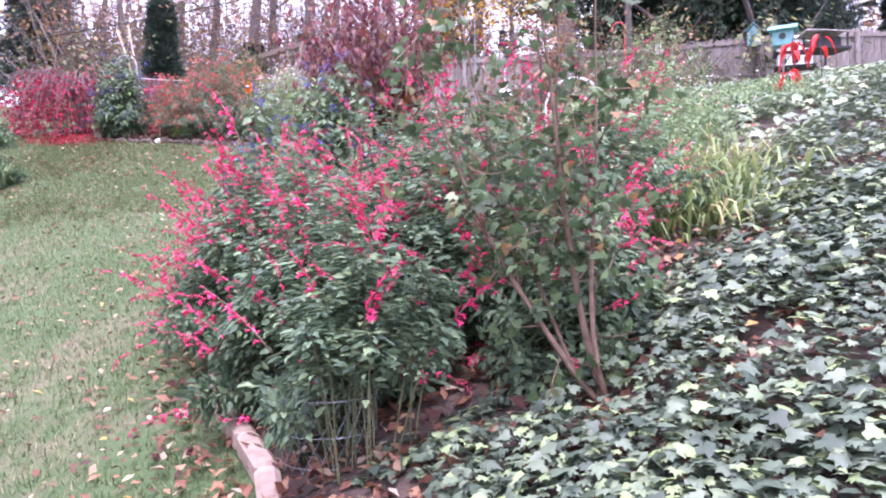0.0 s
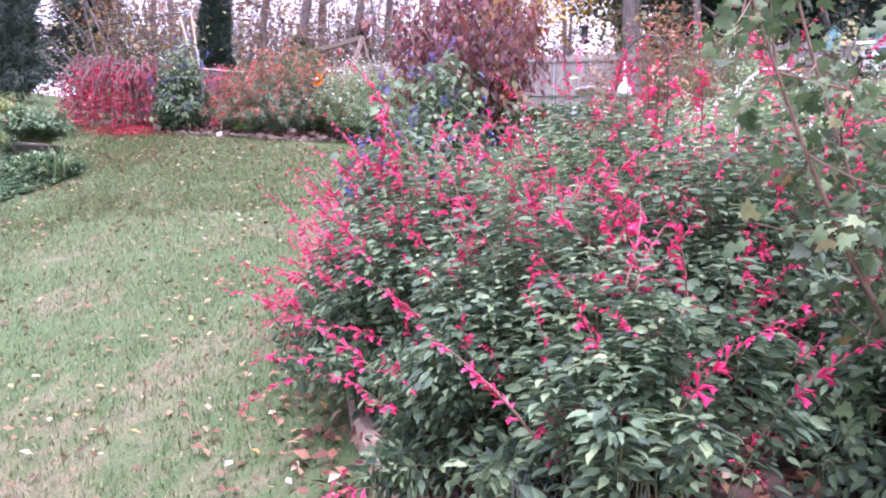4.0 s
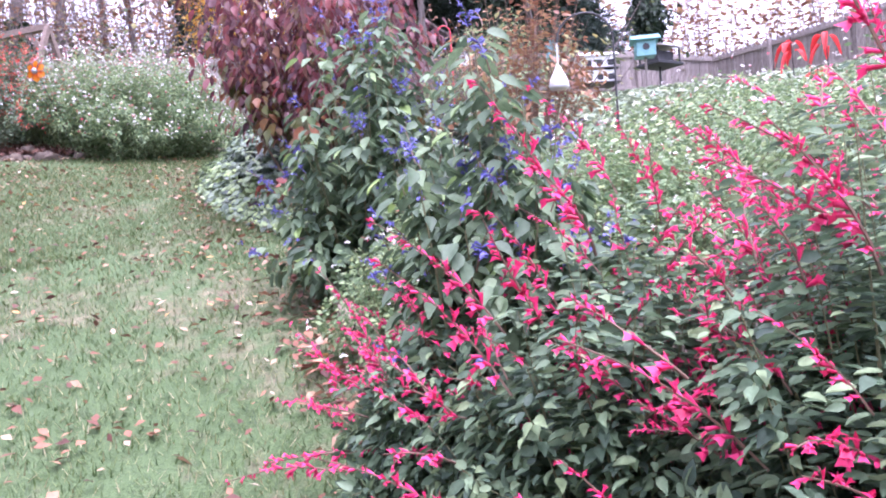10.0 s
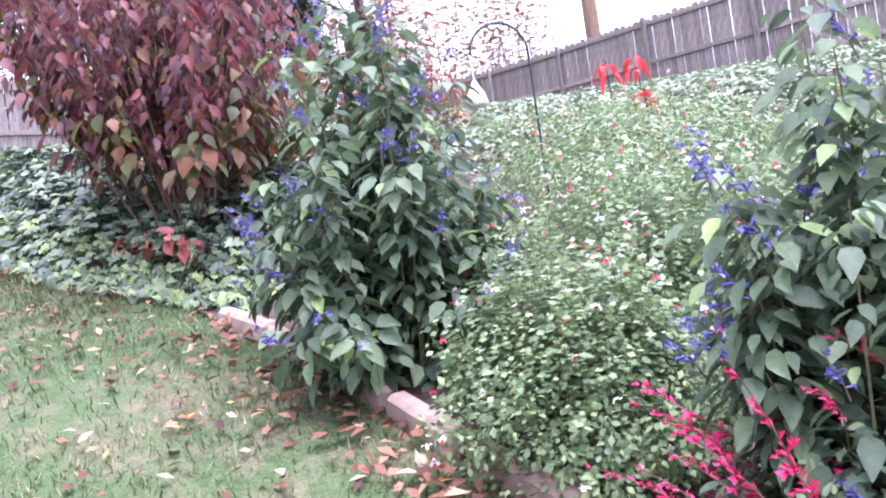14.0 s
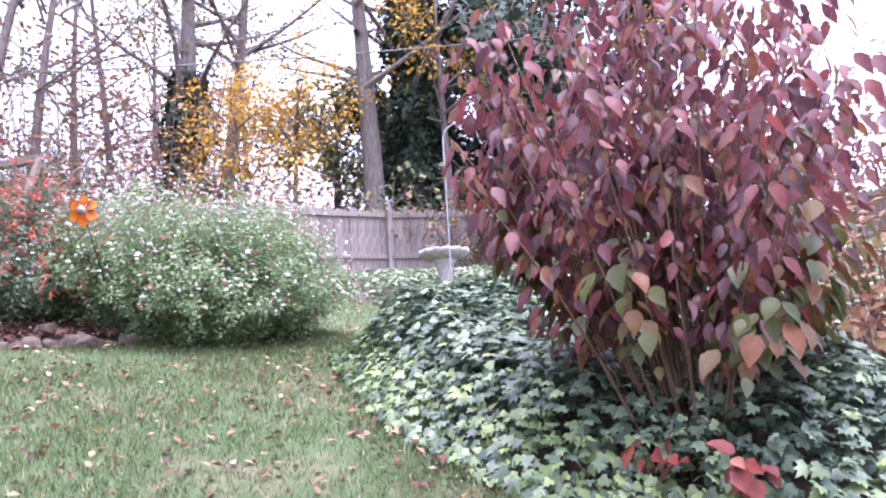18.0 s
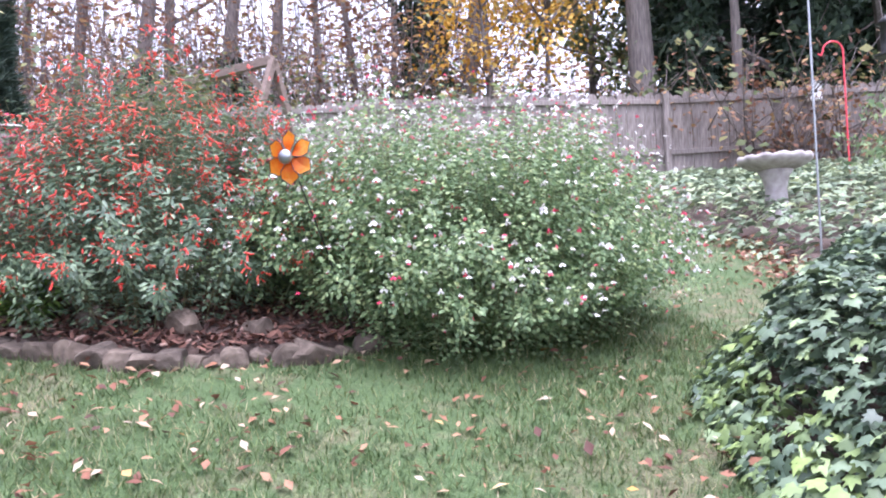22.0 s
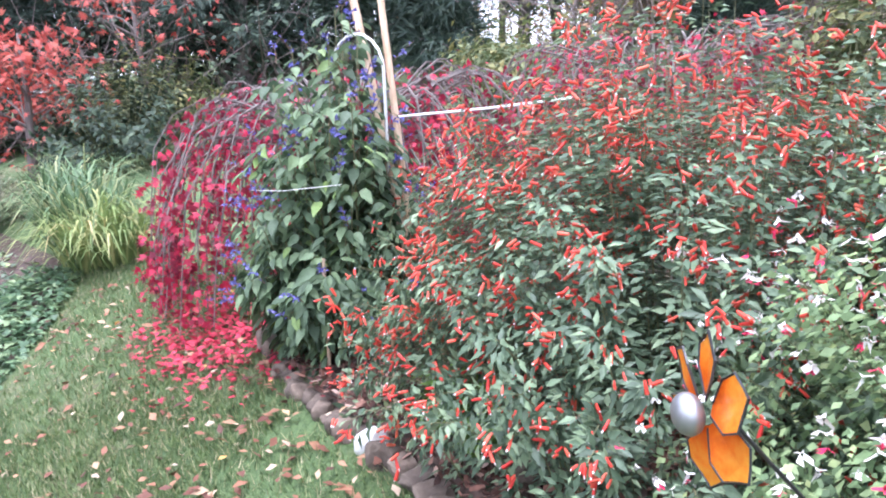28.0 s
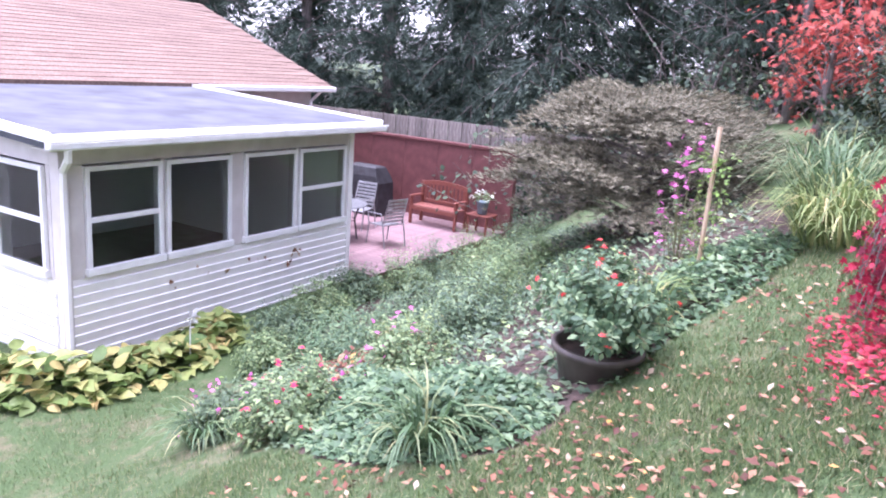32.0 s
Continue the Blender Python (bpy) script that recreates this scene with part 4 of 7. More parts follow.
magenta_salvia((0.5, 3.0), 0.42, 0.38, 0.62, 27, 60, 75, 14)
magenta_salvia((-0.15, 4.5), 0.85, 0.65, 1.2, 28, 140, 80, 140)


def blue_salvia(at, rx, ry, h, seed, stems, per, nspikes, size=0.11, low=0.18, start=0.06):
    ob, curves, rng = shrub("blue_salvia", "tall blue-flowered salvia with large drooping heart-shaped green leaves", at, rx, ry, h, seed, stems, per, BROAD, M_SALVIA_BLUE, size, start, 0.1, 0.95, low, 0.45, 0.12, stem_r=0.006, group="blue salvias", wide=0.76, tumble=0.55)
    spikes(ob, curves, rng, BLUE_SPIKES, nspikes, 0.6, 0.55, 0.95)
    return ob


blue_salvia((-1.2, 5.22), 0.36, 0.34, 1.28, 31, 56, 46, 70, 0.076, 0.5, 0.46)
blue_salvia((-1.04, 6.98), 0.56, 0.52, 1.55, 32, 90, 58, 105, 0.086, 0.1)
blue_salvia((-5.46, 12.88), 0.55, 0.46, 1.5, 33, 95, 62, 95, 0.078)


def white_lip_salvia(at, rx, ry, h, seed, stems, per, flowers, label, size=0.03, low=0.2, dome=2.6):
    ob, curves, rng = shrub("white_lipped_salvia", label, at, rx, ry, h, seed, stems, per, SMALL, M_HOTLIPS, size, 0.0, 0.08, 0.4, low, 0.66, 0.2, stem_r=0.002, wide=1.15, dome=dome, tumble=1.0)
    tips = np.array([c[-1] for c in curves])
    pick = rng.integers(0, len(tips), flowers)
    p = tips[pick] + rng.normal(0, 0.06, (flowers, 3)) + unit(tips[pick]) * 0.04
    d = unit(rng.normal(0, 1, (flowers, 3)) + unit(tips[pick]) * 0.8)
    up = np.tile((0.0, 0.1, 1.0), (flowers, 1))
    k = int(flowers * 0.8)
    lay("white_bloom_mass", LIPS, p[:k], d[:k], up[:k], rng.uniform(0.022, 0.04, k), M_WHITE, ob, "small white two-lobed flowers")
    lay("red_bloom_mass", LIPS, p[k:], d[k:], up[k:], rng.uniform(0.02, 0.034, flowers - k), M_LIPRED, ob, "small red-lipped flowers")
    j = k // 3
    lay("lip_mass", LIPS, p[:j] + d[:j] * 0.008 - np.array([0, 0, 0.011]), d[:j], up[:j], rng.uniform(0.015, 0.024, j), M_LIPRED, ob, "red lower lips of the white flowers")
    return ob


white_lip_salvia((-2.12, 13.0), 1.4, 1.3, 1.17, 41, 760, 190, 2400, "broad pale green salvia bush dotted with white and red flowers", 0.029, 0.2, 5.5)
white_lip_salvia((-0.1, 6.4), 1.0, 0.85, 0.8, 42, 300, 85, 220, "low white-and-red flowered salvia between the blue salvias", 0.034, 0.3)
white_lip_salvia((-1.08, 6.12), 0.5, 0.5, 0.68, 46, 240, 80, 110, "low small-leaved salvia spilling over the edging blocks", 0.03, 0.2)
white_lip_salvia((-0.75, 6.6), 0.4, 0.35, 0.5, 47, 130, 60, 30, "low small-leaved salvia in the shade of the blue salvia", 0.03, 0.2)
white_lip_salvia((1.6, 7.2), 1.2, 1.3, 0.72, 43, 280, 55, 190, "loose pale salvia thicket towards the fence", 0.036, 0.35)
white_lip_salvia((1.3, 5.6), 1.0, 0.9, 0.95, 44, 200, 55, 110, "pale salvia behind the magenta salvias", 0.036, 0.35)
white_lip_salvia((3.3, 8.6), 1.3, 1.4, 0.5, 45, 240, 45, 130, "pale green salvia near the plank fence", 0.04, 0.35)


def cuphea():
    ob, curves, rng = shrub("cuphea_bush", "wide bush of dark narrow leaves covered in orange-red tube flowers", (-3.85, 13.22), 1.42, 1.1, 1.38, 51, 460, 125, OVATE, M_CUPHEA, 0.044, 0.0, 0.06, 0.5, 0.2, 0.66, 0.22, stem_r=0.003, wide=0.75, tumble=0.6)
    pos, d = [], []
    for c in curves:
        for _ in range(int(rng.integers(3, 6))):
            s = 1 - 0.6 * rng.uniform(0, 1) ** 1.7
            i = s * (len(c) - 1)
            k = min(int(i), len(c) - 2)
            tuft = c[k] * (1 - i + k) + c[k + 1] * (i - k) + rng.normal(0, 0.03, 3)
            for _ in range(int(rng.integers(2, 6))):
                pos.append(tuft + rng.normal(0, 0.014, 3))
                d.append(unit(rng.normal(0, 0.6, 3) + np.array([0, 0, -0.45]) + unit(np.array([tuft[0], tuft[1], 0.2])) * 0.5))
    n = len(pos)
    pos, d, sz = np.array(pos), np.array(d), rng.uniform(0.02, 0.035, n)
    pos = pos + unit(pos - np.array([0, 0, 0.5])) * 0.03
    one = mesh_from("tube_flower", CIGAR[0], CIGAR[1], M_CUPRED)
    for i in range(240):
        shared("tube_flower", one, face_along(pos[i], d[i]) @ Matrix.Scale(sz[i], 4), ob)
    lay("bloom_mass", CIGAR, pos[240:], d[240:], np.tile((0.1, 0.2, 1.0), (n - 240, 1)), sz[240:], M_CUPRED, ob, "orange-red tube flowers", wide=sz[240:] * 0.95)
    lay("pale_tip_mass", SMALL, pos + d * sz[:, None] * 0.95, d, np.tile((0.1, 0.2, 1.0), (n, 1)), sz * 0.38, M_WHITE, ob, "tiny pale tips of the tube flowers", wide=sz * 0.3)


cuphea()
shrub("lime_perennial", "small lime-leaved perennial at the foot of the cuphea", (-4.3, 12.58), 0.24, 0.15, 0.34, 52, 26, 16, OVATE, M_SEDUM, 0.075, 0.2, 0.03)
shrub("low_sprig", "low grey-green sprig on the mulch", (-4.75, 12.62), 0.16, 0.1, 0.12, 53, 16, 22, SMALL, M_HOTLIPS, 0.03, 0.1, 0.03)
shrub("leafy_perennial", "bright green pointed perennial under the salvia", (-0.44, 2.82), 0.17, 0.15, 0.3, 54, 16, 14, OVATE, M_SALVIA_BLUE, 0.08, 0.1, 0.03)


def viburnum():
    at = (-0.82, 8.85)
    ob, curves, rng = shrub("viburnum", "tall viburnum with drooping purple-red autumn leaves", at, 1.05, 1.0, 2.6, 61, 90, 48, ROUNDED, M_VIBURNUM, 0.096, 0.34, 0.13, 1.5, 0.66, 0.12, 0.12, stem_mat=M_TWIG, stem_r=0.006, wide=0.74, tumble=0.8)
    low = [c * np.array([0.85, 0.85, 0.6]) for c in curves[:34]]
    p, a, u, s = dress(rng, low, 24, 0.5, 0.12, 0.105, 1.4)
    lay("lower_foliage", ROUNDED, p, a, u, s, M_VIBGREEN, ob, "olive lower leaves turning red")
    sprig = [np.linspace((-0.35, -0.3, 0.12), (-0.55, -0.25, 0.22), 7), np.linspace((-0.2, -0.55, 0.1), (-0.5, -0.6, 0.18), 7)]
    p, a, u, s = dress(rng, sprig, 14, 0.2, 0.05, 0.085, 0.8)
    lay("low_sprig_foliage", BROAD, p, a, u, s, M_DULLRED, ob, "low sprigs of red leaves over the ivy")


viburnum()


def young_tree():
    """The open multi-stemmed young tree at the start of the bed."""
    at = (0.56, 2.5)
    rng = np.random.default_rng(71)
    ob = thing("young_tree", "slender multi-stemmed young tree with sparse green lobed leaves", "tree", (*at, gz(*at)))
    limbs, twigs = [], []
    for k, (bend, tip, thick) in enumerate((((-0.3, 0.02, 0.42), (-0.66, 0.1, 1.3), 0.014), ((-0.1, 0.04, 0.44), (-0.3, 0.12, 1.9), 0.018), ((-0.07, 0.0, 0.55), (0.02, 0.16, 1.55), 0.011),
                                            ((-0.26, 0.12, 0.5), (-0.5, 0.34, 1.7), 0.01), ((-0.12, 0.1, 0.6), (-0.12, 0.3, 1.75), 0.009))):
        s = np.linspace(0, 1, 11)[:, None]
        b, e = np.array([bend]), np.array([tip])
        c = 2 * s * (1 - s) * (b * 2.0 - 0.5 * e) + s * s * e
        c += np.sin(s * 7 + k * 1.7) * s * np.array([[0.035, 0.03, 0]])
        limbs.append((c, thick))
        for j in range(22):
            i = int(rng.integers(5, 11))
            tip_ = c[i] + unit(rng.normal(0, 1, 3) + np.array([0, 0, 0.2])) * rng.uniform(0.14, 0.38)
            twigs.append(np.linspace(c[i], tip_, 7) + np.sin(np.linspace(0, 3, 7))[:, None] * rng.normal(0, 0.025, 3))
        for j in range(4):
            i = int(rng.integers(3, 7))
            tip_ = c[i] + unit(rng.normal(0, 1, 3)) * rng.uniform(0.1, 0.24)
            twigs.append(np.linspace(c[i], tip_, 7) + np.sin(np.linspace(0, 3, 7))[:, None] * rng.normal(0, 0.02, 3))
    for c, thick in limbs:
        strands("limb", [c], thick, 0.003, M_TWIG, ob, 7)
    strands("twig_tangle", twigs, 0.0035, 0.0015, M_TWIG, ob)
    p, a, u, s = dress(rng, twigs + [c[6:] for c, _ in limbs], 11, 0.25, 0.05, 0.045, 0.3, 1.0, 0.7)
    lay("foliage", IVYLEAF, p, a, u, s, M_TREELEAF, ob)


young_tree()


def ivy(name, label, poly, count, seed, mound, lo, hi, singles=0, mat=None, edge_mat=None, bare=9.0):
    """Ivy: an uneven mat of overlapping leaves, paler where it meets the lawn."""
    rng = np.random.default_rng(seed)
    ob = thing(name, label, "ivy", kind="stuff" if not singles else "")
    pts = spots(poly, count, rng)
    pos, dist = [], []
    for x, y in pts:
        if noise.noise((x * 1.1 + seed, y * 1.1, 4)) + 0.4 * noise.noise((x * 4, y * 4, 1)) > bare:
            continue
        d = edge_distance(poly, x, y)
        top = mound * smooth(0, 0.55, d) * (1 + 0.35 * noise.noise((x * 1.7, y * 1.7, seed))) + 0.05
        pos.append((x, y, gz(x, y) + top * (1 - 0.5 * rng.uniform(0, 1) ** 2)))
        dist.append(d)
    pos, dist = np.array(pos), np.array(dist)
    n = len(pos)
    a = rng.uniform(0, 2 * math.pi, n)
    ahead = np.stack([np.cos(a), np.sin(a), rng.normal(-0.15, 0.2, n)], 1)
    up = np.stack([rng.normal(-0.12, 0.4, n), rng.normal(-0.15, 0.4, n), np.ones(n)], 1)
    mid = np.mean(np.array(poly), axis=0)
    out = pos[:, :2] - mid
    out /= np.linalg.norm(out, axis=1, keepdims=True) + 1e-9
    tip = np.clip(1 - dist / 0.75, 0, 1) * min(1.0, mound * 2.4)
    up[:, :2] += out * (1.1 * tip)[:, None]
    ahead[:, 2] -= 0.5 * tip
    size = rng.uniform(lo, hi, n)
    pale = (dist < 0.28) & (rng.uniform(0, 1, n) < 0.55) if edge_mat else np.zeros(n, bool)
    keep = np.ones(n, bool)
    if singles:
        near = np.where((dist > 0.02) & (pos[:, 0] < -0.55) & ~pale)[0][:singles]
        me = mesh_from("leaf", IVYLEAF[0], IVYLEAF[1], mat)
        for i in near:
            x = Vector(ahead[i]).normalized()
            y = Vector(up[i]).cross(x).normalized()
            m = Matrix((x, y, x.cross(y))).transposed().to_4x4()
            shared("leaf", me, Matrix.Translation(pos[i]) @ m @ Matrix.Scale(size[i], 4), ob)
        keep[near] = False
    far = IVYFAR if lo > 0.075 else IVYLEAF
    lay("leaf_mat", far, pos[keep & ~pale], ahead[keep & ~pale], up[keep & ~pale], size[keep & ~pale], mat, ob)
    if pale.any():
        lay("pale_edge_leaves", IVYLEAF, pos[pale], ahead[pale], up[pale], size[pale], edge_mat, ob, "pale lime ivy leaves along the lawn")
    return ob


IVY_MOUND = [(-1.12, 7.95), (-1.32, 8.5), (-1.58, 9.1), (-1.68, 10.1), (-1.56, 11.0), (-1.45, 11.6), (-1.1, 12.0), (-0.55, 12.5), (0.1, 13.2), (0.9, 13.3), (1.6, 12.0), (1.7, 10.0), (0.6, 8.4), (-0.3, 7.9)]
ivy("ivy_mound", "mounded dark green ivy with pale lime leaves beside the lawn", IVY_MOUND, 25000, 81, 0.46, 0.046, 0.082, 260, M_IVYDARK, M_IVYPALE)
IVY_FRONT = [(-0.45, 1.4), (-0.4, 2.3), (0.2, 2.6), (0.9, 3.3), (1.4, 4.6), (2.6, 6.0), (4.6, 8.6), (7.6, 9.0), (7.6, 2.0), (3.0, -0.6), (0.6, 0.2)]
ivy("ivy_ground_cover", "dark glossy ivy covering the slope up to the fence", IVY_FRONT, 38000, 82, 0.14, 0.042, 0.072, 0, M_IVYMID, None, 0.24)
IVY_NEAR = [(-0.42, 1.5), (-0.45, 2.6), (0.1, 2.95), (0.8, 3.2), (1.6, 4.2), (2.6, 4.6), (3.0, 3.0), (2.0, 1.6), (0.6, 1.0)]
ivy("ivy_ground_cover", "small-leaved ivy carpet at the foot of the young tree", IVY_NEAR, 15000, 84, 0.13, 0.03, 0.056, 0, M_IVYMID, None, 0.26)
slope_litter = np.random.default_rng(85)
scatter_flat("leaf_litter", "red-brown dead leaves caught among the ivy stems", "leaf litter", spots(IVY_NEAR, 2600, slope_litter), OVATE, M_FALLEN, 0.03, 0.07, 86, 0.03, 0.6)
scatter_flat("leaf_litter", "brown leaves along the edge of the grass path", "leaf litter", [(0.25 + 0.6 * t + slope_litter.normal(0, 0.16), 13.2 + 1.5 * t + slope_litter.normal(0, 0.14)) for t in slope_litter.uniform(0, 1, 420)], OVATE, M_FALLEN, 0.04, 0.08, 87, 0.03, 0.5)
IVY_SLOPE = [(2.4, 5.8), (1.7, 8.4), (1.6, 12.0), (0.85, 13.0), (0.5, 13.9), (0.6, 15.5), (1.2, 20.6), (13.9, 20.4), (13.6, 5.0), (7.4, 2.2), (7.2, 7.5), (4.8, 7.6)]
ivy("ivy_ground_cover", "pale ivy and vinca rising to the fence", IVY_SLOPE, 46000, 83, 0.22, 0.076, 0.125, 0, M_VINCA, None)


def strap_clump(name, label, at, r, h, n, seed, mat=None, wide=0.016, category="perennial", group="", shape=STRAP):
    rng = np.random.default_rng(seed)
    ob = thing(name, label, category, (*at, gz(*at)), group)
    a = rng.uniform(0, 2 * math.pi, n)
    rr = np.sqrt(rng.uniform(0, 1, n)) * r * 0.35
    pos = np.stack([rr * np.cos(a), rr * np.sin(a), np.zeros(n)], 1)
    pos[:, 2] = [gz(at[0] + p[0], at[1] + p[1]) - ob.location[2] for p in pos]
    b = a + rng.normal(0, 0.7, n)
    lean = rng.uniform(0.35, 1.5, n)
    ahead = np.stack([np.cos(b) * lean, np.sin(b) * lean, rng.uniform(0.5, 0.6, n) if shape is STRAP else rng.uniform(0.0, 0.5, n)], 1)
    up = np.stack([-np.cos(b) * 0.5, -np.sin(b) * 0.5, np.full(n, 1.0)], 1)
    lay("leaves", shape, pos, ahead, up, h * rng.uniform(0.6, 1.25, n), mat or M_STRAP, ob, wide=np.full(n, wide) * rng.uniform(0.7, 1.3, n))
    return ob


for k, (x, y, r, h) in enumerate(((0.95, 3.95, 0.5, 0.42), (1.25, 4.6, 0.6, 0.48), (1.1, 4.25, 0.5, 0.42), (1.5, 5.2, 0.6, 0.48), (1.25, 3.9, 0.5, 0.38), (1.7, 5.8, 0.6, 0.48), (1.43, 4.6, 0.55, 0.46), (1.85, 5.0, 0.6, 0.46), (1.5, 3.75, 0.5, 0.42), (1.8, 4.3, 0.55, 0.44))):
    strap_clump("daylily", "arching yellow-green daylily clump above the ivy", (x, y), r * 1.3, h * 0.82, 80, 90 + k, group="daylilies", shape=ARCHING)
# ---- plank fence ----
# each post: x, y and the height of the boards' tops
FENCE = [(13.4, 2.8, 4.0), (13.5, 5.4, 4.1), (13.6, 8.0, 4.2), (13.7, 10.6, 4.25), (13.8, 13.2, 4.3), (13.95, 15.8, 4.35), (14.1, 18.3, 4.45), (14.2, 20.6, 4.6), (11.45, 20.7, 4.65), (8.8, 20.75, 4.55),
         (6.05, 20.85, 4.35), (3.3, 21.0, 4.22), (0.7, 21.15, 4.2), (-1.8, 21.55, 4.2), (-4.3, 22.3, 4.2), (-6.8, 24.0, 4.2), (-9.2, 25.8, 4.2)]
BOARD = 1.85


def picket_mesh(w, h):
    """A dog-eared board with its foot at the origin."""
    t, e = 0.018, 0.045
    out = [(-w / 2, 0), (w / 2, 0), (w / 2, h - e), (w / 2 - e, h), (-w / 2 + e, h), (-w / 2, h - e)]
    v = [(x, -t / 2, z) for x, z in out] + [(x, t / 2, z) for x, z in out]
    f = [tuple(range(6)), tuple(range(11, 5, -1))] + [(i, i + 6, (i + 1) % 6 + 6, (i + 1) % 6) for i in range(6)]
    return mesh_from("picket", v, f, M_FENCE)


def build_fence():
    rng = random.Random(2)
    pick = [picket_mesh(0.165, h) for h in (BOARD, BOARD + 0.02, BOARD - 0.015)]
    for k, ((x0, y0, t0), (x1, y1, t1)) in enumerate(zip(FENCE, FENCE[1:])):
        ob = thing("fence_section", "weathered grey plank fence section with dog-eared boards", "fence", (x0, y0, t0 - BOARD), "fence sections", "structure")
        ln, yaw = math.dist((x0, y0), (x1, y1)), math.degrees(math.atan2(y1 - y0, x1 - x0))
        dz = t1 - t0
        pitch = math.degrees(math.atan2(dz, ln))
        n = round(ln / 0.172)
        for i in range(n):
            s = (i + 0.5) / n
            off = 0.006 * (i % 2)
            m = pose((x1 - x0) * s + off * (y1 - y0) / ln, (y1 - y0) * s - off * (x1 - x0) / ln, dz * s + rng.uniform(-0.015, 0.015), 0, rng.uniform(-0.4, 0.4), yaw)
            shared("picket", pick[i % 3], m, ob)
        side = Vector((-(y1 - y0), x1 - x0, 0)).normalized() * (0.035)
        mid = Vector(((x0 + x1) / 2, (y0 + y1) / 2, 0))
        toward = Vector((-2.5, 8, 0)) - mid
        if side.dot(toward) < 0:
            side = -side
        for h in (0.12, 0.8, BOARD - 0.14):
            o = part("rail", box(math.hypot(ln, dz), 0.04, 0.09, bev=0.006), M_FENCE, ob)
            o.matrix_basis = pose((x1 - x0) / 2 + side.x, (y1 - y0) / 2 + side.y, dz / 2 + h, 0, -pitch, yaw)
        o = part("post", box(0.1, 0.1, BOARD + 0.2, (0, 0, BOARD / 2 - 0.07), 0.01), M_FENCE, ob)
        o.matrix_basis = pose(side.x * 2.2, side.y * 2.2, 0, 0, 0, yaw)


build_fence()


# ---- house with sunroom ----
H0 = Vector((-8.76, 5.28, 0.0))
DX = Vector((-0.9603, 0.279, 0.0))
NX = Vector((0.279, 0.9603, 0.0))
HYAW = math.degrees(math.atan2(DX.y, DX.x))
WALL_L, BASE_Z, EAVE_Z = 5.05, -1.6, 1.05


def hp(a, b, z):
    """A place by metres along the sunroom's front wall, metres out from it, and height."""
    p = H0 + DX * a + NX * b
    return (p.x, p.y, z)


def hbox(name, a0, a1, b0, b1, z0, z1, mat, parent, bev=0.004, label=""):
    bm = box(a1 - a0, b1 - b0, z1 - z0, bev=bev)
    o = part(name, bm, mat, parent, label)
    o.matrix_basis = pose(*hp((a0 + a1) / 2, (b0 + b1) / 2, (z0 + z1) / 2), 0, 0, HYAW)
    return o


def window(parent, a0, a1, z0, z1, b, sashed, turn=0):
    """A white-framed window in the front wall (turn 0) or the side wall (turn 1)."""
    ob = hang(new("window"), parent)
    t = 0.055
    mid = (z0 + z1) / 2

    def piece(nm, u0, u1, w0, w1, c0, c1, mat):
        bev = 0.003 if mat is not M_GLASS else 0
        o = hbox(nm, u0, u1, b + c0, b + c1, w0, w1, mat, ob, bev) if turn == 0 else hbox(nm, b - c1, b - c0, -u1, -u0, w0, w1, mat, ob, bev)
        o.visible_shadow = mat is not M_GLASS
        return o

    piece("window_frame", a0, a0 + t, z0, z1, 0.0, 0.05, M_WHITEPAINT)
    piece("window_frame", a1 - t, a1, z0, z1, 0.0, 0.05, M_WHITEPAINT)
    piece("window_frame", a0 + t, a1 - t, z1 - t, z1, 0.0, 0.05, M_WHITEPAINT)
    piece("window_sill", a0 - 0.02, a1 + 0.02, z0 - 0.03, z0 + t, 0.0, 0.075, M_WHITEPAINT)
    if sashed:
        piece("sash_bar", a0 + t, a1 - t, mid - 0.03, mid + 0.03, 0.0, 0.045, M_WHITEPAINT)
        piece("pane", a0 + t, a1 - t, z0 + t, mid - 0.03, 0.012, 0.02, M_GLASS)
        piece("pane", a0 + t, a1 - t, mid + 0.03, z1 - t, 0.012, 0.02, M_GLASS)
    else:
        piece("pane", a0 + t, a1 - t, z0 + t, z1 - t, 0.012, 0.02, M_GLASS)


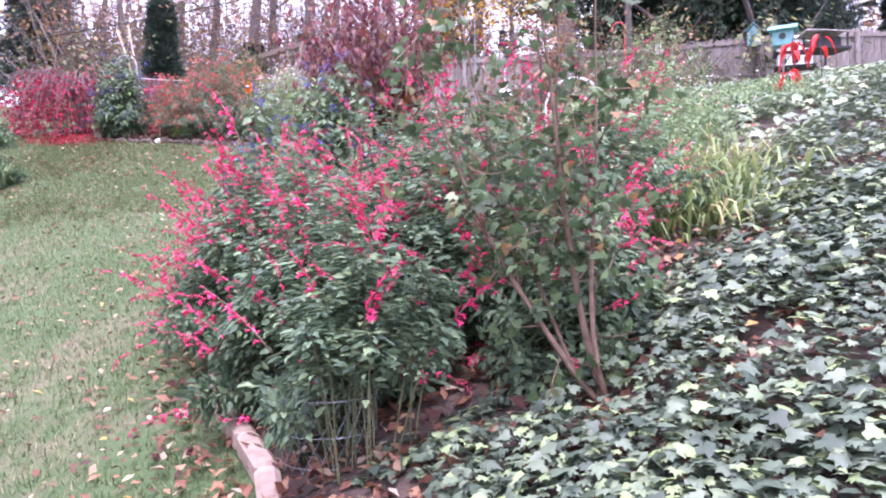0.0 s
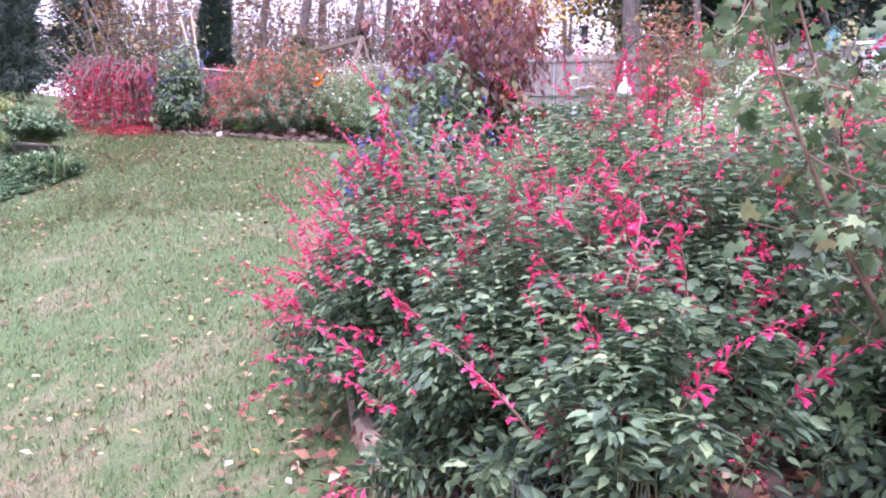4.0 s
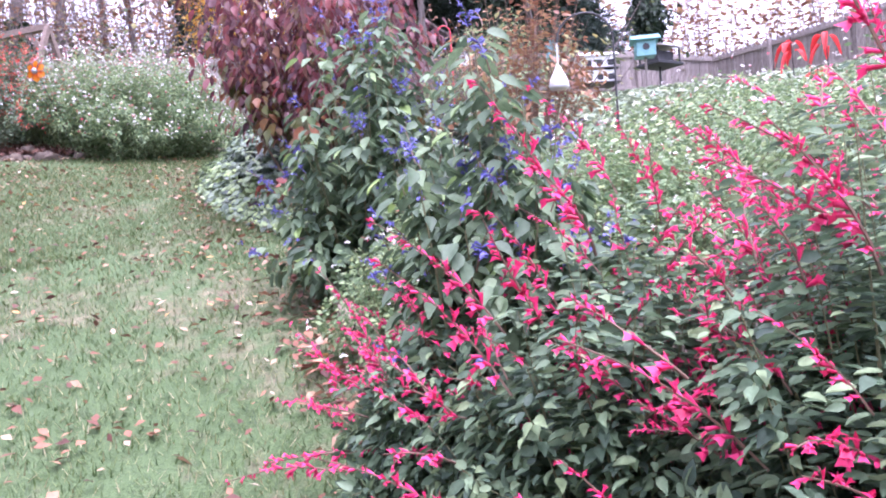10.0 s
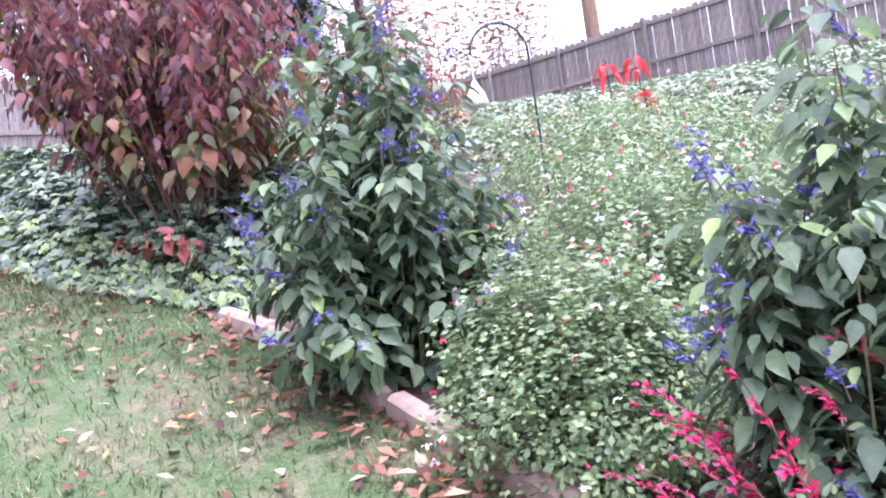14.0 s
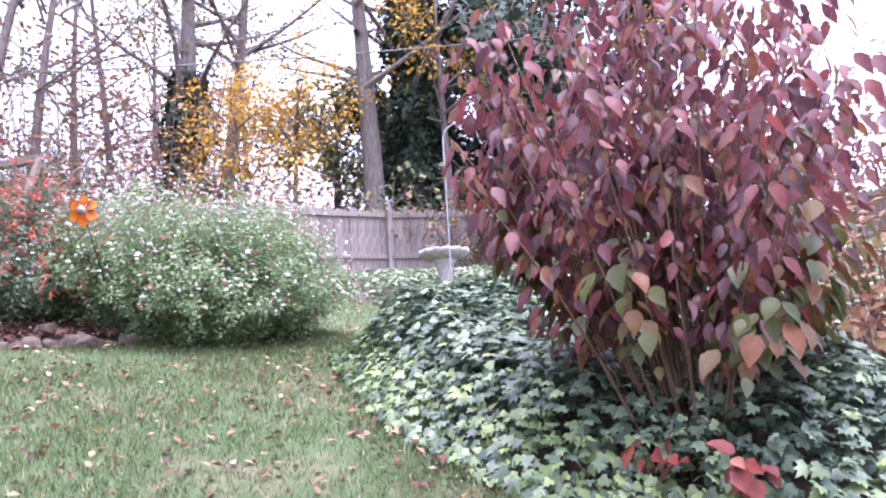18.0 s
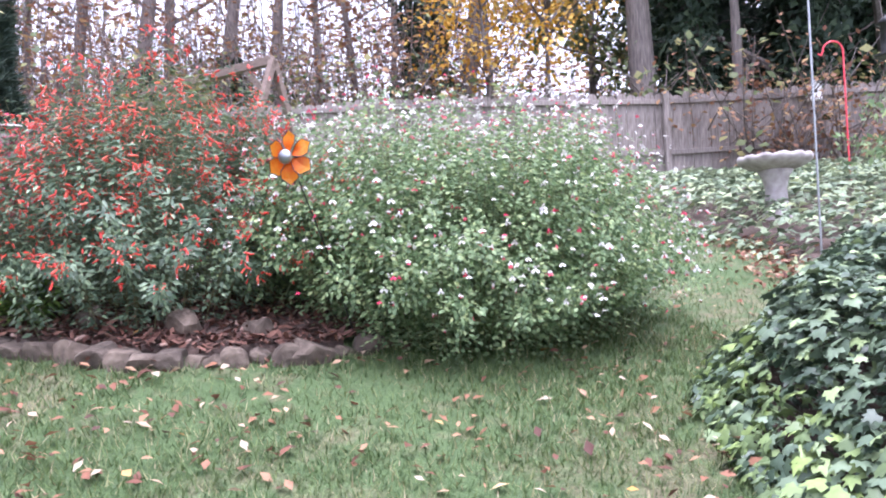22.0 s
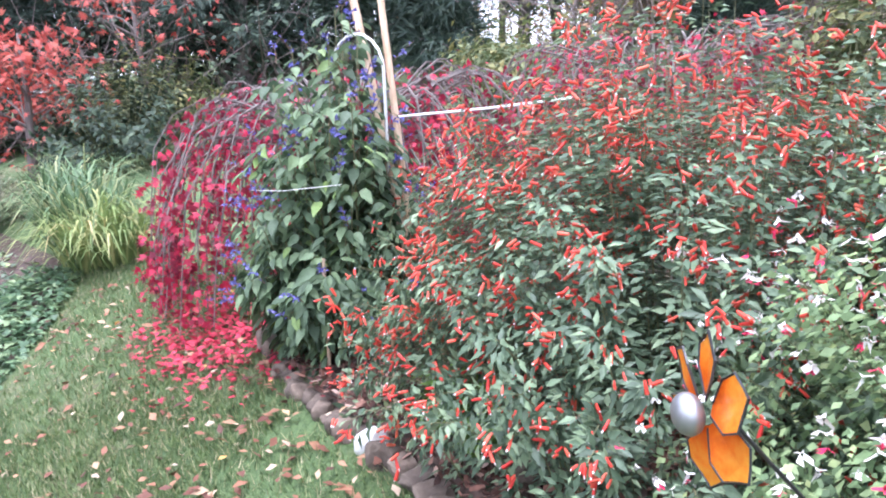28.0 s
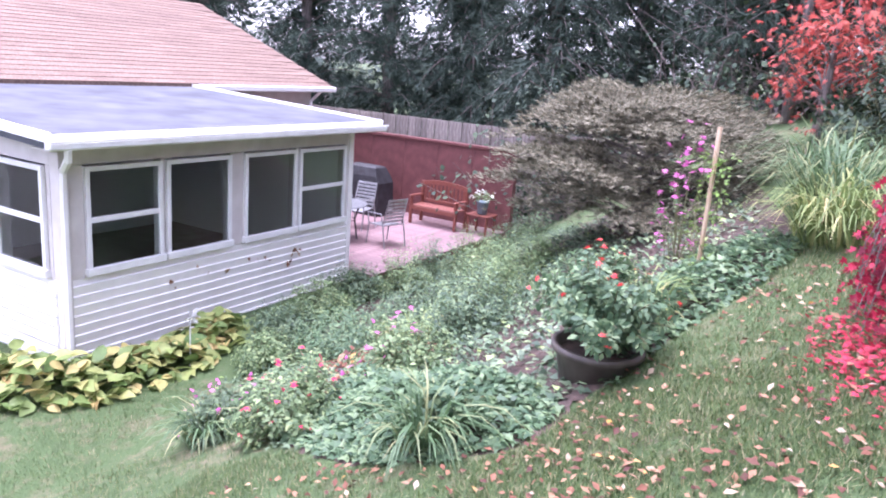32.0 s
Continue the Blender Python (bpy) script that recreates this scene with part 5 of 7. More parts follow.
def sunroom():
    ob = thing("house", "house with white sunroom, grey flat roof and tan shingled roof", "house", hp(0, 0, BASE_Z))
    inv = ob.matrix_basis.inverted()
    z_sill, z_head = -0.44, 0.77
    wins = [(0.29, 1.31, True), (1.37, 2.42, False), (2.66, 3.7, False), (3.76, 4.85, True)]
    T = 0.14
    hbox("wall", 0, WALL_L, -T, 0, BASE_Z, z_sill - 0.05, M_SIDING, ob)
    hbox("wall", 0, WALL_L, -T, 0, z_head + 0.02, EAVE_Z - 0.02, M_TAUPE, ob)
    edges = [0.0] + [v for w in wins for v in w[:2]] + [WALL_L]
    for a0, a1 in zip(edges[::2], edges[1::2]):
        hbox("wall", a0, a1, -T, 0.004, z_sill - 0.05, z_head + 0.02, M_TAUPE, ob)
    n = int((z_sill - 0.1 - BASE_Z) / 0.115)
    for i in range(n):
        z0 = BASE_Z + i * 0.115
        bm = box(WALL_L - 0.2, 0.03, 0.118, bev=0.003, rx=11)
        o = part("siding_board", bm, M_SIDING, ob)
        o.matrix_basis = pose(*hp(WALL_L / 2, 0.012, z0 + 0.06), 0, 0, HYAW)
        bm = box(4.2, 0.03, 0.118, bev=0.003, rx=11)
        o = part("siding_board", bm, M_SIDING, ob)
        o.matrix_basis = pose(*hp(-0.012, -2.2, z0 + 0.06), 0, 0, HYAW + 90)
    for a in (0.05, WALL_L - 0.05):
        hbox("corner_board", a - 0.055, a + 0.055, -0.02, 0.03, BASE_Z, EAVE_Z - 0.05, M_SIDING if a > 1 else M_TAUPE, ob)
    for a0, a1, sashed in wins:
        window(ob, a0, a1, z_sill, z_head, 0.0, sashed)
    # side wall
    hbox("wall", 0.0, T, -4.4, -T - 0.002, BASE_Z, z_sill - 0.05, M_SIDING, ob)
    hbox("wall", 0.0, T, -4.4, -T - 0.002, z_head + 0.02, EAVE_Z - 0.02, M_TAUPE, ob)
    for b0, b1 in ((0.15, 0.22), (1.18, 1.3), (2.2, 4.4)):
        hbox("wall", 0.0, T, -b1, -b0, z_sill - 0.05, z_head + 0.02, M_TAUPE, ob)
    window(ob, 0.22, 1.18, z_sill, z_head, 0.0, True, 1)
    window(ob, 1.3, 2.2, z_sill, z_head, 0.0, True, 1)
    hbox("wall", WALL_L - T, WALL_L, -4.4, -T - 0.002, BASE_Z, EAVE_Z - 0.02, M_SIDING, ob)
    hbox("wall", T, WALL_L - T, -4.4, -4.3, BASE_Z, EAVE_Z - 0.02, M_TAUPE, ob)
    hbox("inner_wall", T, WALL_L - T, -4.29, -4.2, BASE_Z + 0.4, EAVE_Z - 0.05, M_WHITEPAINT, ob)
    hbox("inner_floor", T, WALL_L - T, -4.3, -T - 0.01, BASE_Z + 0.3, BASE_Z + 0.4, M_DECKFLOOR, ob)
    # roof, fascia and gutter
    bm = bmesh.new()
    rise = 0.24
    c = [hp(-0.3, 0.32, EAVE_Z + 0.1), hp(WALL_L + 0.3, 0.32, EAVE_Z + 0.1), hp(WALL_L + 0.3, -4.5, EAVE_Z + 0.1 + rise), hp(-0.3, -4.5, EAVE_Z + 0.1 + rise)]
    top = [bm.verts.new(p) for p in c]
    bot = [bm.verts.new((p[0], p[1], p[2] - 0.12)) for p in c]
    bm.faces.new(top)
    bm.faces.new(bot[::-1])
    for i in range(4):
        bm.faces.new((top[i], bot[i], bot[(i + 1) % 4], top[(i + 1) % 4]))
    part("flat_roof", bm, M_FLATROOF, ob, "grey membrane roof")
    hbox("fascia", -0.32, WALL_L + 0.32, 0.322, 0.345, EAVE_Z - 0.03, EAVE_Z + 0.125, M_WHITEPAINT, ob)
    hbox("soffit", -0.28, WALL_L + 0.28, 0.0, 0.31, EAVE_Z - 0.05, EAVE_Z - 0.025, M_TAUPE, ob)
    hbox("gutter", -0.34, WALL_L + 0.34, 0.347, 0.44, EAVE_Z - 0.03, EAVE_Z + 0.06, M_WHITEPAINT, ob, 0.02)
    hbox("gutter_lip", -0.34, WALL_L + 0.34, 0.44, 0.452, EAVE_Z + 0.045, EAVE_Z + 0.075, M_WHITEPAINT, ob, 0.004)
    pts = [hp(-0.3, -4.4, EAVE_Z + 0.1 + rise), hp(-0.3, 0.34, EAVE_Z + 0.1)]
    part("rake_trim", tube(pts, 0.06, 4), M_WHITEPAINT, ob)
    part("rake_trim", tube([hp(WALL_L + 0.3, -4.4, EAVE_Z + 0.1 + rise), hp(WALL_L + 0.3, 0.34, EAVE_Z + 0.1)], 0.05, 4), M_WHITEPAINT, ob)
    dp = [hp(-0.12, 0.4, EAVE_Z - 0.02), hp(-0.1, 0.36, EAVE_Z - 0.14), hp(0.02, 0.07, EAVE_Z - 0.3), hp(0.02, 0.06, EAVE_Z - 0.5), hp(0.02, 0.06, BASE_Z + 0.1)]
    part("downspout", tube(dp, 0.042, 6), M_SIDING, ob)
    # main house
    ez = 1.42
    hbox("main_wall", -5.0, 9.1, -8.0, -4.42, BASE_Z, ez, M_TAUPE, ob)
    bm = bmesh.new()
    a0, a1, b0, b1, rz_ = -6.0, 9.5, -4.1, -8.6, ez + 1.76
    for p in ((a0, b0, ez), (a1, b0, ez), (a1, b1, rz_), (a0, b1, rz_)):
        bm.verts.new(hp(*p))
    for p in ((a0, b0, ez - 0.1), (a1, b0, ez - 0.1), (a1, b1, rz_ - 0.1), (a0, b1, rz_ - 0.1)):
        bm.verts.new(hp(*p))
    bm.verts.ensure_lookup_table()
    v = bm.verts
    for f in ((0, 1, 2, 3), (7, 6, 5, 4), (0, 4, 5, 1), (1, 5, 6, 2), (2, 6, 7, 3), (3, 7, 4, 0)):
        bm.faces.new([v[i] for i in f])
    roof = part("main_roof", bm, M_SHINGLE, ob, "tan asphalt shingle roof")
    bm = bmesh.new()
    for p in ((a0, b1, rz_), (a1, b1, rz_), (a1, b1 - 4.4, ez), (a0, b1 - 4.4, ez)):
        bm.verts.new(hp(*p))
    bm.verts.ensure_lookup_table()
    bm.faces.new(list(bm.verts))
    bmesh.ops.solidify(bm, geom=bm.faces[:], thickness=0.1)
    part("main_roof", bm, M_SHINGLE, ob)
    rows = 26
    slope = math.degrees(math.atan2(rz_ - ez, b0 - b1))
    run = math.hypot(rz_ - ez, b0 - b1)
    tile = mesh_from("shingle", [(-0.47, 0, 0.012), (0.47, 0, 0.012), (0.47, 0.2, 0.002), (-0.47, 0.2, 0.002), (-0.47, 0, 0), (0.47, 0, 0)], [(0, 1, 2, 3), (4, 5, 1, 0)], M_SHINGLE)
    k = 0
    for r in range(rows):
        s = r / rows
        for c_ in range(10):
            a = a1 - 0.95 - c_ * 0.95 + (0.47 if r % 2 else 0)
            if a > a1 - 0.4 or k >= 300:
                continue
            k += 1
            p = hp(a, b0 + (b1 - b0) * s, ez + (rz_ - ez) * s + 0.006)
            shared("shingle", tile, pose(*p, slope, 0, HYAW), roof)
    hbox("main_gutter", 5.45, a1 + 0.02, b0 - 0.02, b0 + 0.1, ez - 0.12, ez, M_WHITEPAINT, ob, 0.02)
    hbox("roof_vent", -0.6, -0.5, -5.2, -5.1, ez + 0.6, ez + 1.1, M_GREYMETAL, ob, 0.02)
    part("main_downspout", tube([hp(9.0, -4.05, ez - 0.1), hp(9.0, -4.34, ez - 0.35), hp(9.0, -4.35, BASE_Z)], 0.04, 6), M_WHITEPAINT, ob)
    for o in ob.children:
        o.matrix_basis = inv @ o.matrix_basis
    return ob


sunroom()


# ---- deck ----
DECK_Z = -1.35


def deck():
    ob = thing("deck", "faded red wooden deck beside the sunroom with a tall red privacy wall", "deck", hp(4.2, 0, DECK_Z), kind="structure")
    inv = ob.matrix_basis.inverted()
    for i in range(34):
        a = 5.1 + i * 0.145
        hbox("deck_board", a, a + 0.138, -4.4, 0.5, DECK_Z - 0.03, DECK_Z, M_DECKFLOOR, ob)
    hbox("rim_joist", 5.1, 10.0, 0.44, 0.48, DECK_Z - 0.3, DECK_Z - 0.035, M_DECKRED, ob)
    for b0 in (-4.18, -3.25, -2.32, -1.39, -0.46):
        hbox("wall_panel", 10.02, 10.1, b0, b0 + 0.925, DECK_Z, DECK_Z + 1.74, M_DECKRED, ob)
    hbox("cap_rail", 9.97, 10.15, -4.2, 0.5, DECK_Z + 1.74, DECK_Z + 1.8, M_DECKRED, ob)
    hbox("end_post", 9.98, 10.14, 0.47, 0.59, DECK_Z - 0.4, DECK_Z + 1.78, M_DECKRED, ob)
    for o in ob.children:
        o.matrix_basis = inv @ o.matrix_basis


deck()


def bench(m):
    ob = thing("garden_bench", "reddish oiled wooden garden bench with slatted back against the red wall", "bench")
    w = 1.25
    for x in (-w / 2 + 0.04, w / 2 - 0.04):
        part("leg", box(0.06, 0.06, 0.6, (x, 0.2, 0.3), 0.006), M_BENCH, ob)
        part("leg", box(0.06, 0.06, 0.9, (x, -0.22, 0.45), 0.006), M_BENCH, ob)
        part("arm", box(0.075, 0.55, 0.035, (x, 0.0, 0.62), 0.01), M_BENCH, ob)
    for i in range(5):
        part("seat_slat", box(w - 0.1, 0.075, 0.022, (0, 0.19 - i * 0.09, 0.42), 0.005), M_BENCH, ob)
    part("seat_apron", box(w - 0.12, 0.025, 0.08, (0, 0.225, 0.365), 0.004), M_BENCH, ob)
    bm = bmesh.new()
    for i in range(9):
        x0, x1 = -w / 2 + i * w / 9, -w / 2 + (i + 1) * w / 9
        h = 0.86 + 0.07 * math.cos((i - 4) / 4 * 1.35)
        box(x1 - x0 + 0.002, 0.03, 0.09, ((x0 + x1) / 2, -0.235, h), 0, 0, bm)
    part("top_rail", bm, M_BENCH, ob)
    part("lower_rail", box(w - 0.1, 0.03, 0.06, (0, -0.23, 0.5), 0.005), M_BENCH, ob)
    for i in range(11):
        part("back_slat", box(0.05, 0.018, 0.4, (-w / 2 + 0.12 + i * (w - 0.24) / 10, -0.232, 0.7), 0.004), M_BENCH, ob)
    ob.matrix_basis = m


bench(pose(*hp(9.3, -0.85, DECK_Z), 0, 0, HYAW + 88))


def side_table(m):
    ob = thing("side_table", "low reddish wooden slatted side table beside the bench", "table")
    for i in range(4):
        part("top_slat", box(0.55, 0.11, 0.022, (0, -0.18 + i * 0.12, 0.42), 0.004), M_BENCH, ob)
    for x in (-0.22, 0.22):
        for y in (-0.18, 0.18):
            part("leg", box(0.045, 0.045, 0.41, (x, y, 0.205), 0.005), M_BENCH, ob)
    ob.matrix_basis = m


side_table(pose(*hp(9.4, 0.2, DECK_Z), 0, 0, HYAW + 88))


def bucket_flowers(m):
    ob = thing("flower_bucket", "blue-grey metal bucket holding white and pink flowers on the side table", "flower pot")
    part("bucket", lathe([(0.10, 0), (0.13, 0.26), (0.14, 0.265), (0.14, 0.28), (0.12, 0.28), (0.11, 0.22)]), M_BLUEPOT, ob, "blue-grey bucket", True)
    rng = np.random.default_rng(4)
    c = stems_of(rng, 40, 0.28, 0.28, 0.3, 0.3)
    for q in c:
        q[:, 2] += 0.24
    p, a, u, s = dress(rng, c, 9, 0.3, 0.02, 0.05)
    lay("foliage", OVATE, p, a, u, s, M_HOTLIPS, ob)
    tips = np.array([q[-1] for q in c])
    lay("blossoms", LOBED, tips, unit(rng.normal(0, 1, tips.shape)), np.tile((0.1, 0, 1.0), (len(tips), 1)), np.full(len(tips), 0.07), M_WHITE, ob)
    ob.matrix_basis = m


bucket_flowers(pose(*hp(9.4, 0.2, DECK_Z + 0.432)))


def patio_table(m):
    ob = thing("patio_table", "round glass-topped metal patio table on the deck", "table")
    part("tabletop", lathe([(0.58, 0.70), (0.6, 0.705), (0.6, 0.72), (0.58, 0.725)], 32), M_GREYMETAL, ob, "pale round top", True)
    for k in range(4):
        a = math.pi / 2 * k + 0.4
        part("leg", tube([(0.42 * math.cos(a), 0.42 * math.sin(a), 0), (0.36 * math.cos(a), 0.36 * math.sin(a), 0.4), (0.45 * math.cos(a), 0.45 * math.sin(a), 0.7)], 0.018, 6), M_DARKMETAL, ob)
    part("ring", tube([(0.36 * math.cos(t), 0.36 * math.sin(t), 0.4) for t in np.linspace(0, 2 * math.pi, 20)], 0.01, 5, cap=False), M_DARKMETAL, ob)
    ob.matrix_basis = m


patio_table(pose(*hp(6.7, -1.6, DECK_Z)))


def patio_chair():
    ob = thing("patio_chair", "grey metal patio chair with sling seat on the deck", "chair", group="patio chairs")
    for y in (-0.26, 0.26):
        part("side_frame", tube([(0.26, y, 0), (0.2, y, 0.4), (0.24, y, 0.62), (-0.16, y, 0.64), (-0.22, y, 0.42), (-0.3, y, 0)], 0.014, 6), M_GREYMETAL, ob)
        part("back_post", tube([(-0.18, y * 0.9, 0.4), (-0.26, y * 0.9, 0.68), (-0.34, y * 0.85, 0.95)], 0.013, 6), M_GREYMETAL, ob)
    part("seat", box(0.44, 0.48, 0.02, (0.0, 0, 0.41), 0.008, ry=4), M_GREYMETAL, ob, "pale grey sling seat")
    for i in range(7):
        s = i / 6
        part("back_band", box(0.012, 0.46, 0.05, (-0.2 - 0.13 * s, 0, 0.5 + 0.42 * s), 0.004, ry=-17), M_GREYMETAL, ob)
    return ob


chair = patio_chair()
chair.matrix_basis = pose(*hp(7.05, -0.65, DECK_Z), 0, 0, HYAW + 75)
copy_thing(chair, pose(*hp(7.8, -1.9, DECK_Z), 0, 0, HYAW + 185))
copy_thing(chair, pose(*hp(7.2, -2.6, DECK_Z), 0, 0, HYAW - 110))


def covered_grill(m):
    ob = thing("covered_grill", "barbecue grill under a black fitted cover on the deck", "grill")
    bm = bmesh.new()
    prof = [(0.6, 0.3, 0.0), (0.58, 0.29, 0.75), (0.5, 0.27, 0.9), (0.4, 0.2, 1.08), (0.32, 0.1, 1.12)]
    rings = []
    for w, d, h in prof:
        rings.append([bm.verts.new((w * x + 0.01 * math.sin(9 * x + 7 * h), d * y, h)) for x, y in ((-1, -1), (0, -1.05), (1, -1), (1.03, 0), (1, 1), (0, 1.05), (-1, 1), (-1.03, 0))])
    for a, b in zip(rings, rings[1:]):
        for k in range(8):
            bm.faces.new((a[k], a[(k + 1) % 8], b[(k + 1) % 8], b[k]))
    bm.faces.new(rings[-1])
    part("cover", bm, M_BLACK, ob, "black fabric cover")
    for x in (-0.45, 0.45):
        part("caster", tube([(x, -0.02, 0.03), (x, 0.02, 0.03)], 0.03, 10), M_DARKMETAL, ob)
    ob.matrix_basis = m


covered_grill(pose(*hp(9.3, -2.85, DECK_Z), 0, 0, HYAW + 88))
# ---- garden ornaments ----
def bird_bath(at):
    ob = thing("bird_bath", "weathered concrete bird bath with scalloped bowl standing in ivy", "bird bath", (*at, gz(*at) - 0.08))
    part("pedestal", lathe([(0.2, -0.1), (0.2, 0.05), (0.15, 0.1), (0.115, 0.25), (0.1, 0.42), (0.13, 0.54), (0.17, 0.6)], 20), M_CONCRETE, ob, "", True)
    bm = lathe([(0.16, 0.6), (0.25, 0.625), (0.33, 0.67), (0.35, 0.7), (0.35, 0.735), (0.32, 0.74), (0.27, 0.7), (0.12, 0.675)], 40)
    for v in bm.verts:
        if v.co.z > 0.69 and math.hypot(v.co.x, v.co.y) > 0.31:
            v.co.z += 0.012 * math.cos(13 * math.atan2(v.co.y, v.co.x))
    part("bowl", bm, M_CONCRETE, ob, "scalloped shallow bowl", True)


bird_bath((1.6, 15.4))


def hook(name, label, at, h, r, mat, rz=0, rad=0.008, category="shepherd hook"):
    """A shepherd's hook: a straight rod bent over into a crook."""
    ob = thing(name, label, category, (*at, gz(*at)), rz=rz)
    pts = [(0, 0, -0.1), (0, 0, h * 0.5), (0, 0, h - r)]
    pts += [(r - r * math.cos(a), 0, h - r + r * math.sin(a)) for a in np.linspace(0.2, math.pi, 9)]
    pts += [(2 * r + 0.03, 0, h - r - 0.06), (2 * r + 0.07, 0, h - r - 0.03)]
    part("rod", tube(pts, rad, 7), mat, ob)
    return ob


def feeder_tube(at):
    ob = thing("tube_feeder", "dark tube bird feeder hanging from a hook", "bird feeder", at)
    part("tube", lathe([(0.05, 0), (0.06, 0.01), (0.055, 0.02), (0.055, 0.22), (0.08, 0.23), (0.02, 0.29)], 14), M_DARKMETAL, ob, "", True)
    part("perch_tray", lathe([(0.09, -0.01), (0.1, 0), (0.1, 0.012), (0.06, 0.012)], 16), M_DARKMETAL, ob)
    part("wire", tube([(0, 0, 0.29), (0, 0, 0.4)], 0.003, 5), M_DARKMETAL, ob)


hook("shepherd_hook", "tall grey shepherd hook before the bird bath", (0.64, 13.5), 2.2, 0.2, M_GREYMETAL, -25)
feeder_tube((0.7 + 0.46 * math.cos(radians(-25)), 13.5 + 0.46 * math.sin(radians(-25)), gz(0.7, 13.5) + 1.5))
hook("shepherd_hook", "red enamelled shepherd hook near the fence", (4.4, 17.85), 2.0, 0.14, M_REDMETAL, 170, 0.012)


def bird_house(at, mat, label, s=1.0, rz=0.0):
    ob = thing("bird_house", label, "bird house", at, rz=rz)
    bm = bmesh.new()
    w, d, h = 0.07 * s, 0.06 * s, 0.16 * s
    v = [bm.verts.new(p) for p in ((-w, -d, 0), (w, -d, 0), (w, -d, h), (0, -d, h + w), (-w, -d, h), (-w, d, 0), (w, d, 0), (w, d, h), (0, d, h + w), (-w, d, h))]
    for f in ((0, 1, 2, 3, 4), (9, 8, 7, 6, 5), (0, 5, 6, 1), (1, 6, 7, 2), (4, 9, 5, 0)):
        bm.faces.new([v[i] for i in f])
    part("body", bm, mat, ob)
    for sx in (-1, 1):
        part("roof_panel", box(0.13 * s, 0.17 * s, 0.012, (sx * 0.042 * s, 0, h + 0.045 * s), 0.002, ry=sx * 45), M_GREYMETAL if mat is M_WHITEPAINT else mat, ob)
    part("entrance", tube([(0, -d - 0.004, h * 0.6), (0, -d - 0.001, h * 0.6)], 0.022 * s, 12), M_BLACK, ob, "round dark entrance hole")


bird_house((6.03, 20.66, 4.06), M_WHITEPAINT, "small white bird house fixed to a fence post", 1.5, -20)
bird_house((8.6, 20.55, 4.22), M_TEAL, "teal bird house hung on the plank fence", 2.4, -25)


def tray_feeder(at, rz, h, label):
    ob = thing("tray_feeder", label, "bird feeder", (at[0], at[1], gz(*at)), rz=rz)
    part("pole", tube([(0, 0, 0), (0, 0, h)], 0.025, 8), M_DARKMETAL, ob)
    part("tray", box(0.75, 0.6, 0.06, (0, 0, h), 0.01), M_BLACK, ob)
    for x in (-0.32, 0.32):
        for y in (-0.24, 0.24):
            part("upright", box(0.03, 0.03, 0.3, (x, y, h + 0.16), 0.003), M_DARKMETAL, ob)
    part("hopper", box(0.5, 0.32, 0.24, (0, 0, h + 0.14), 0.02), M_BLACK, ob)
    for s in (-1, 1):
        part("roof_panel", box(0.85, 0.4, 0.025, (0, s * 0.17, h + 0.36), 0.004, rx=-s * 14), M_CONCRETE, ob, "pale roof panel")


tray_feeder((7.9, 15.4), 10, 0.72, "pale-roofed bird feeder with dark seed tray in the ivy")


def martin_house(at, rz):
    """A white two-storey bird house with a row of dark openings on each storey."""
    ob = thing("martin_house", "white two-storey martin house with dark entrance holes on a pole", "bird house", (at[0], at[1], gz(*at)), rz=rz)
    part("pole", tube([(0, 0, -0.1), (0, 0, 0.66)], 0.035, 8), M_GREYMETAL, ob)
    for z in (0.62, 0.98):
        part("deck_plate", box(0.98, 0.74, 0.035, (0, 0, z), 0.006), M_DARKMETAL, ob)
        part("storey", box(0.8, 0.56, 0.3, (0, 0, z + 0.17), 0.01), M_WHITEPAINT, ob)
        for x in (-0.28, 0.0, 0.28):
            for sy in (-1, 1):
                part("entrance", box(0.15, 0.012, 0.15, (x, sy * 0.282, z + 0.14), 0.02), M_BLACK, ob)
    bm = bmesh.new()
    v = [bm.verts.new(q) for q in ((-0.5, -0.38, 1.3), (0.5, -0.38, 1.3), (0.5, 0.38, 1.3), (-0.5, 0.38, 1.3), (-0.5, 0, 1.44), (0.5, 0, 1.44))]
    for f in ((0, 1, 5, 4), (2, 3, 4, 5), (0, 4, 3), (1, 2, 5), (3, 2, 1, 0)):
        bm.faces.new([v[i] for i in f])
    part("roof", bm, M_WHITEPAINT, ob, "low white gable roof")


martin_house((9.05, 19.2), -20)


def teal_lantern_house(at, h):
    ob = thing("bird_house", "large teal painted bird house on a thin post", "bird house", (at[0], at[1], gz(*at)), rz=-30)
    part("post", tube([(0, 0, 0), (0, 0, h)], 0.02, 7), M_FENCE, ob)
    part("body", box(0.34, 0.3, 0.28, (0, 0, h + 0.14), 0.008), M_TEAL, ob)
    for s in (-1, 1):
        part("roof", box(0.5, 0.27, 0.025, (0, s * 0.1, h + 0.33), 0.004, rx=-s * 24), M_TEAL, ob)
    part("entrance", tube([(0, -0.16, h + 0.16), (0, -0.1505, h + 0.16)], 0.06, 12), M_BLACK, ob)


teal_lantern_house((6.35, 13.9), 0.82)


